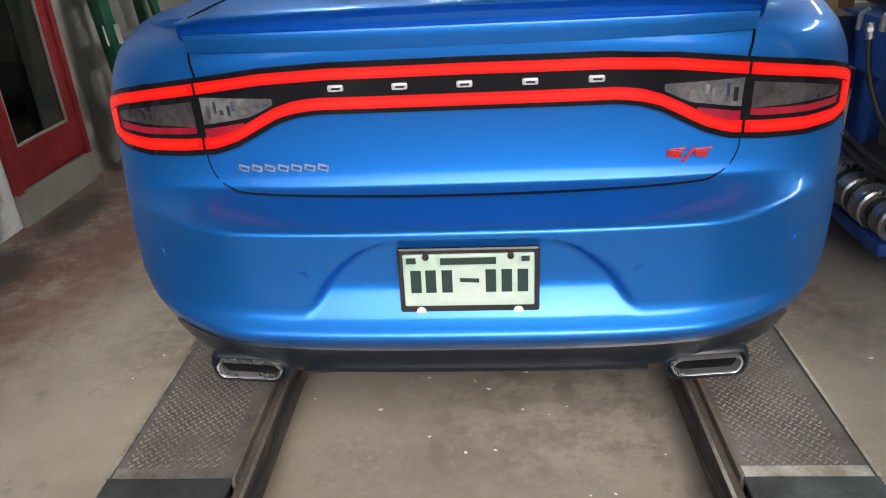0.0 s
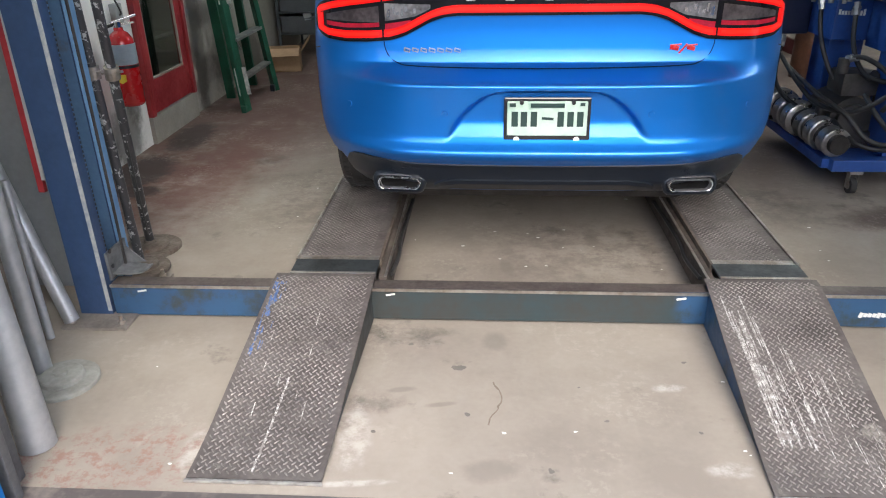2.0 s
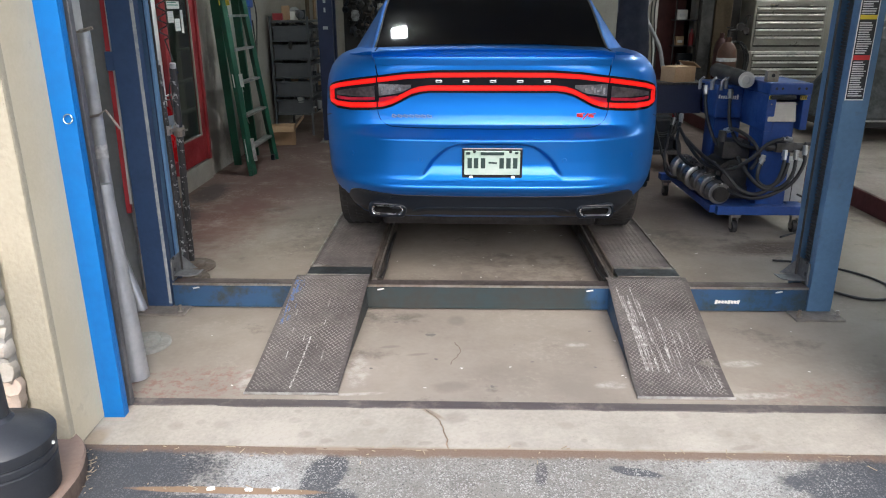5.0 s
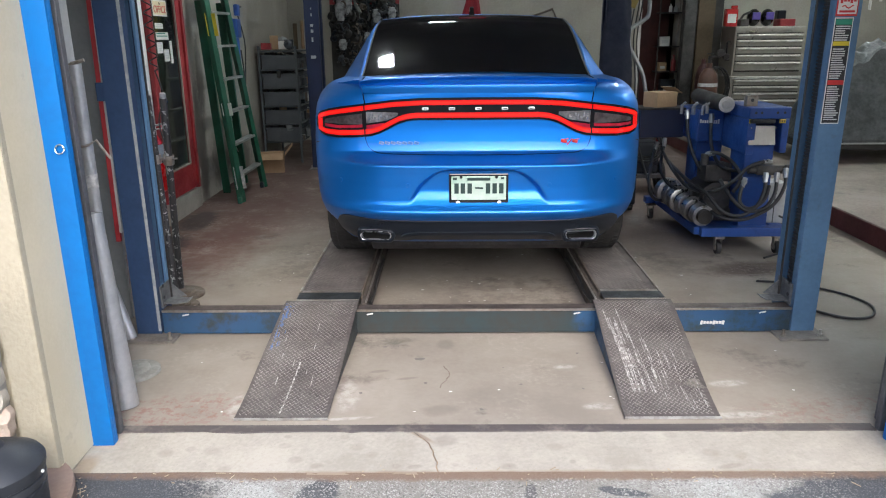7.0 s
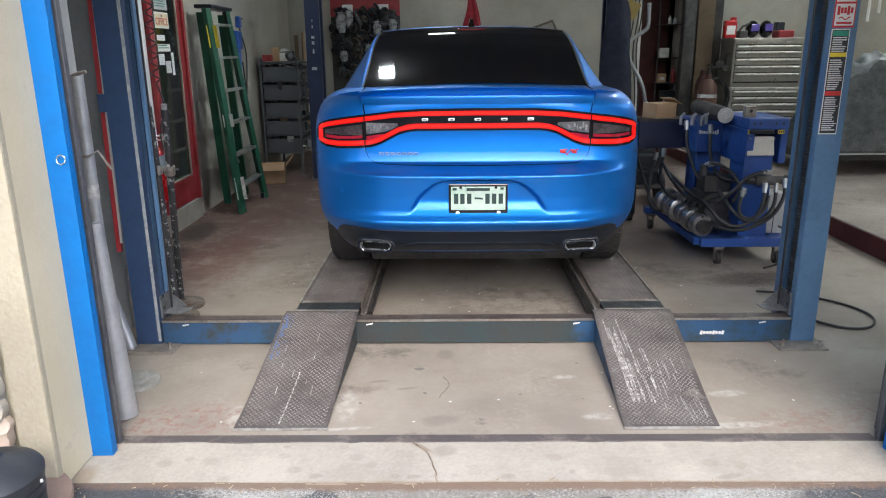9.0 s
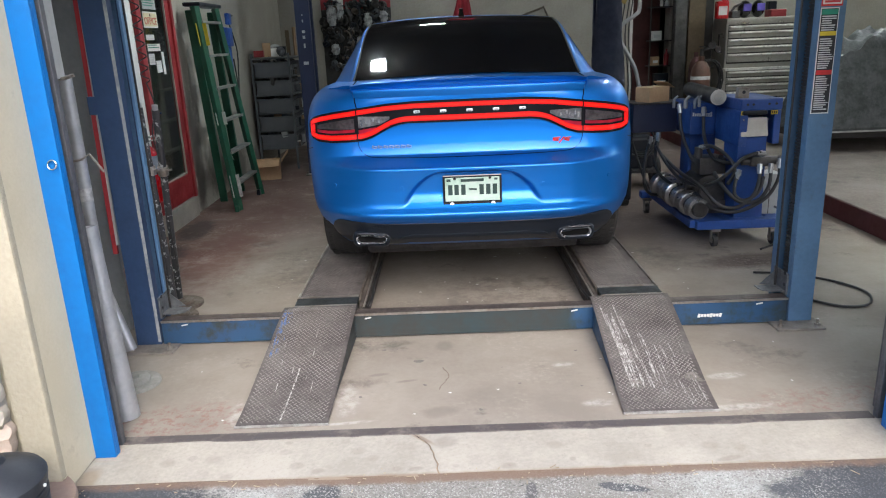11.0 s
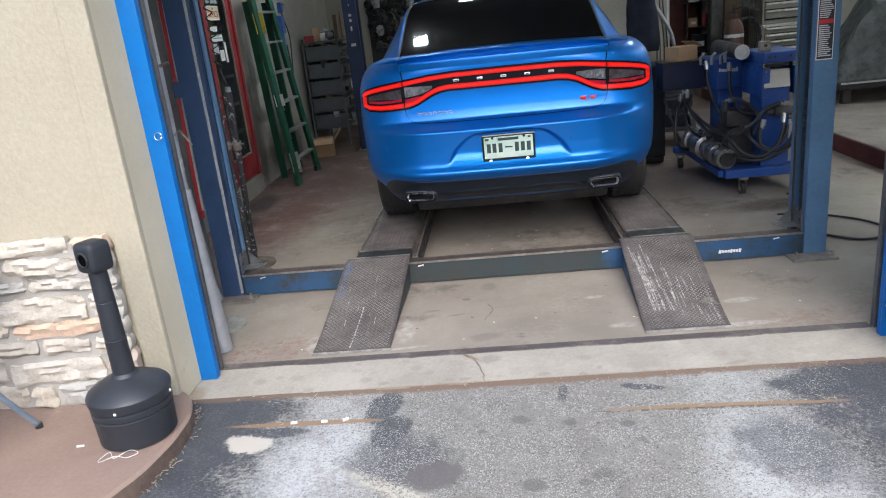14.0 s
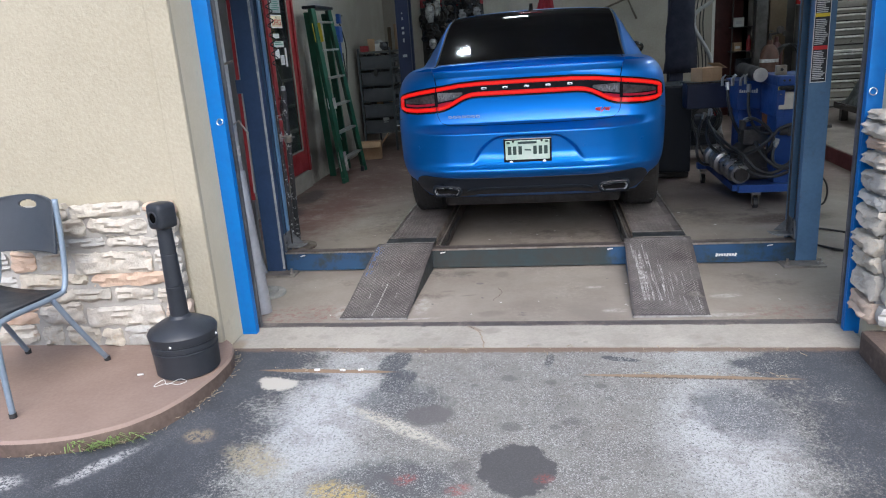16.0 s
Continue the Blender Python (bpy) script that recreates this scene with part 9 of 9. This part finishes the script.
# ---- ceiling lights, some added for brightness ----
PANEL_LIGHT = glow("lit_diffuser", (0.95, 1.0, 0.95), 190.0)
# The last three are added to brighten the right side, not known lamps.
for x, y, turn, ln in ((0.44, 4.76, 0, 0.085), (1.12, 6.5, 90, 0.16), (1.5, 9.0, 90, 0.16), (6.2, 3.6, 0, 1.1), (6.6, 7.4, 0, 1.1), (4.1, 5.6, 0, 0.6)):
    cl = thing("ceiling_and_added_light", "fluorescent ceiling batten, the right-hand ones added for brightness", "ceiling light", Matrix.Translation((x, y, 3.5)) @ Matrix.Rotation(radians(turn), 4, "Z"), group="ceiling lights")
    bm = B()
    span(bm, (-0.10, -ln - 0.02, -0.07), (0.10, ln + 0.02, 0.0), bevel=0.005)
    part("housing", bm, WHITE, cl)
    if x < 1:
        bm = B()
        span(bm, (-0.09, -ln, -0.085), (0.09, ln, -0.07), bevel=0.004)
        part("diffuser", bm, PANEL_LIGHT, cl, "lit flat diffuser")
        continue
    for dx in (-0.035, 0.035):
        bm = B()
        cyl(bm, (dx, -ln, -0.09), (dx, ln, -0.09), 0.016, seg=12)
        part("tube", bm, TUBE_LIGHT, cl, "lit fluorescent tube", smooth=40)


# ---- stone veneer, each stone a piece of its own ----
def stone_mesh(w, h, d, seed):
    """One split-faced ledge stone: layered rough front, ragged outline."""
    bm = B()
    nx, nz = max(5, int(w / 0.022)), max(4, int(h / 0.014))
    taper = [0.12 * noise.noise(Vector((seed, k, 0))) for k in range(4)]
    rows = []
    for j in range(nz + 1):
        row = []
        for i in range(nx + 1):
            u, v = i / nx * 2 - 1, j / nz * 2 - 1
            px, pz = u * w / 2, v * h / 2 * (1 + taper[0] * u * 2)
            edge = max(abs(u) ** 12, abs(v) ** 8)
            n1 = noise.noise(Vector((px * 7 + seed, pz * 20, seed * 3.1)))
            n2 = noise.noise(Vector((px * 22, pz * 95 + seed, 7)))
            n3 = noise.noise(Vector((px * 60, pz * 60, seed)))
            ledge = 0.012 * (math.floor(2.6 * n1 + 3 * v * 0.55) % 2)
            y = -d * (1 - 0.3 * edge) - 0.010 * n1 - 0.009 * n2 - 0.004 * n3 - ledge
            rag = 0.014 * noise.noise(Vector((px * 14 + seed, v * 2, 4))) + 0.006 * noise.noise(Vector((px * 45 + seed, v, 2)))
            rag2 = 0.018 * noise.noise(Vector((u * 2, pz * 18 + seed, 8))) - 0.010 * abs(v) ** 3 * u
            row.append((px + (rag2 if abs(u) == 1 else 0.4 * rag2 * abs(u) ** 4), y, pz + (rag if abs(v) == 1 else 0.5 * rag * abs(v) ** 3)))
        rows.append(row)
    vs = grid(bm, rows)
    ring = vs[0] + [r[-1] for r in vs[1:]] + vs[-1][-2::-1] + [r[0] for r in vs[-2:0:-1]]
    back = [bm.verts.new((v.co.x * 0.97, 0.012, v.co.z * 0.94)) for v in ring]
    for i in range(len(ring)):
        k = (i + 1) % len(ring)
        bm.faces.new((ring[i], back[i], back[k], ring[k]))
    bmesh.ops.recalc_face_normals(bm, faces=bm.faces)
    return bm


def veneer(name, label, x0, x1, z0, z1, y, turn, origin, seed, deep=0.030, jut=0.010, widths=(0.14, 0.22, 0.30, 0.38, 0.46), bed=0.034, course=5):
    """Courses of stones over a mortar bed on the wall plane."""
    rng = random.Random(seed)
    v = thing(name, label, "stone cladding", Matrix.Translation(origin) @ Matrix.Rotation(turn, 4, "Z"), kind="structure")
    bm = B()
    span(bm, (x0 + (0.05 if jut == 0.03 else 0.0), -bed, z0), (x1 - 0.022, 0.03, z1 - 0.032))
    part("mortar_bed", bm, MORTAR, v)
    z = z0
    k = 0
    courses = random.Random(course)
    while z < z1 - 0.03:
        h = courses.choice((0.065, 0.075, 0.085, 0.10, 0.125)) if z > z0 else 0.12
        h = min(h, z1 - z)
        if z1 - z - h < 0.035:
            h = z1 - z
        x = x0 + rng.uniform(-0.02, 0.0)
        while x < x1 - 0.01:
            w = min(rng.choice(widths) * rng.uniform(0.8, 1.15), x1 - x)
            if x1 - x - w < 0.06:
                w = x1 - x
            hh = h * rng.uniform(0.90, 1.04) - 0.012
            d = deep + rng.uniform(0, jut)
            bm = stone_mesh(w - 0.010 - rng.uniform(0, 0.014), hh, d, rng.uniform(0, 50))
            ob = part("stone", bm, STONE, v, smooth=45)
            ob.matrix_basis = Matrix.Translation((x + w / 2, -0.010, z + h / 2 + rng.uniform(-0.010, 0.010))) @ Matrix.Rotation(rng.uniform(-0.045, 0.045), 4, "Y")
            x += w
            k += 1
        z += h
    return v


veneer("stone_base_left", "cream and tan split-stone cladding along the wall base", -2.6, -0.32, 0.052, 0.845, 0.62, 0, (0, 0.608, 0), 12)
veneer("stone_base_right", "cream and tan split-stone cladding on the pier", 3.005, 4.6, 0.125, 1.10, 0.6, 0, (0, 0.588, 0), 31, deep=0.040, jut=0.03, widths=(0.30, 0.42, 0.55))
veneer("stone_return_right", "split-stone cladding wrapping round the pier's corner", 0.0, 0.245, 0.125, 1.10, 0.6, radians(-90), (3.043, 0.835, 0), 33, deep=0.040, jut=0.030, widths=(0.26, 0.3))
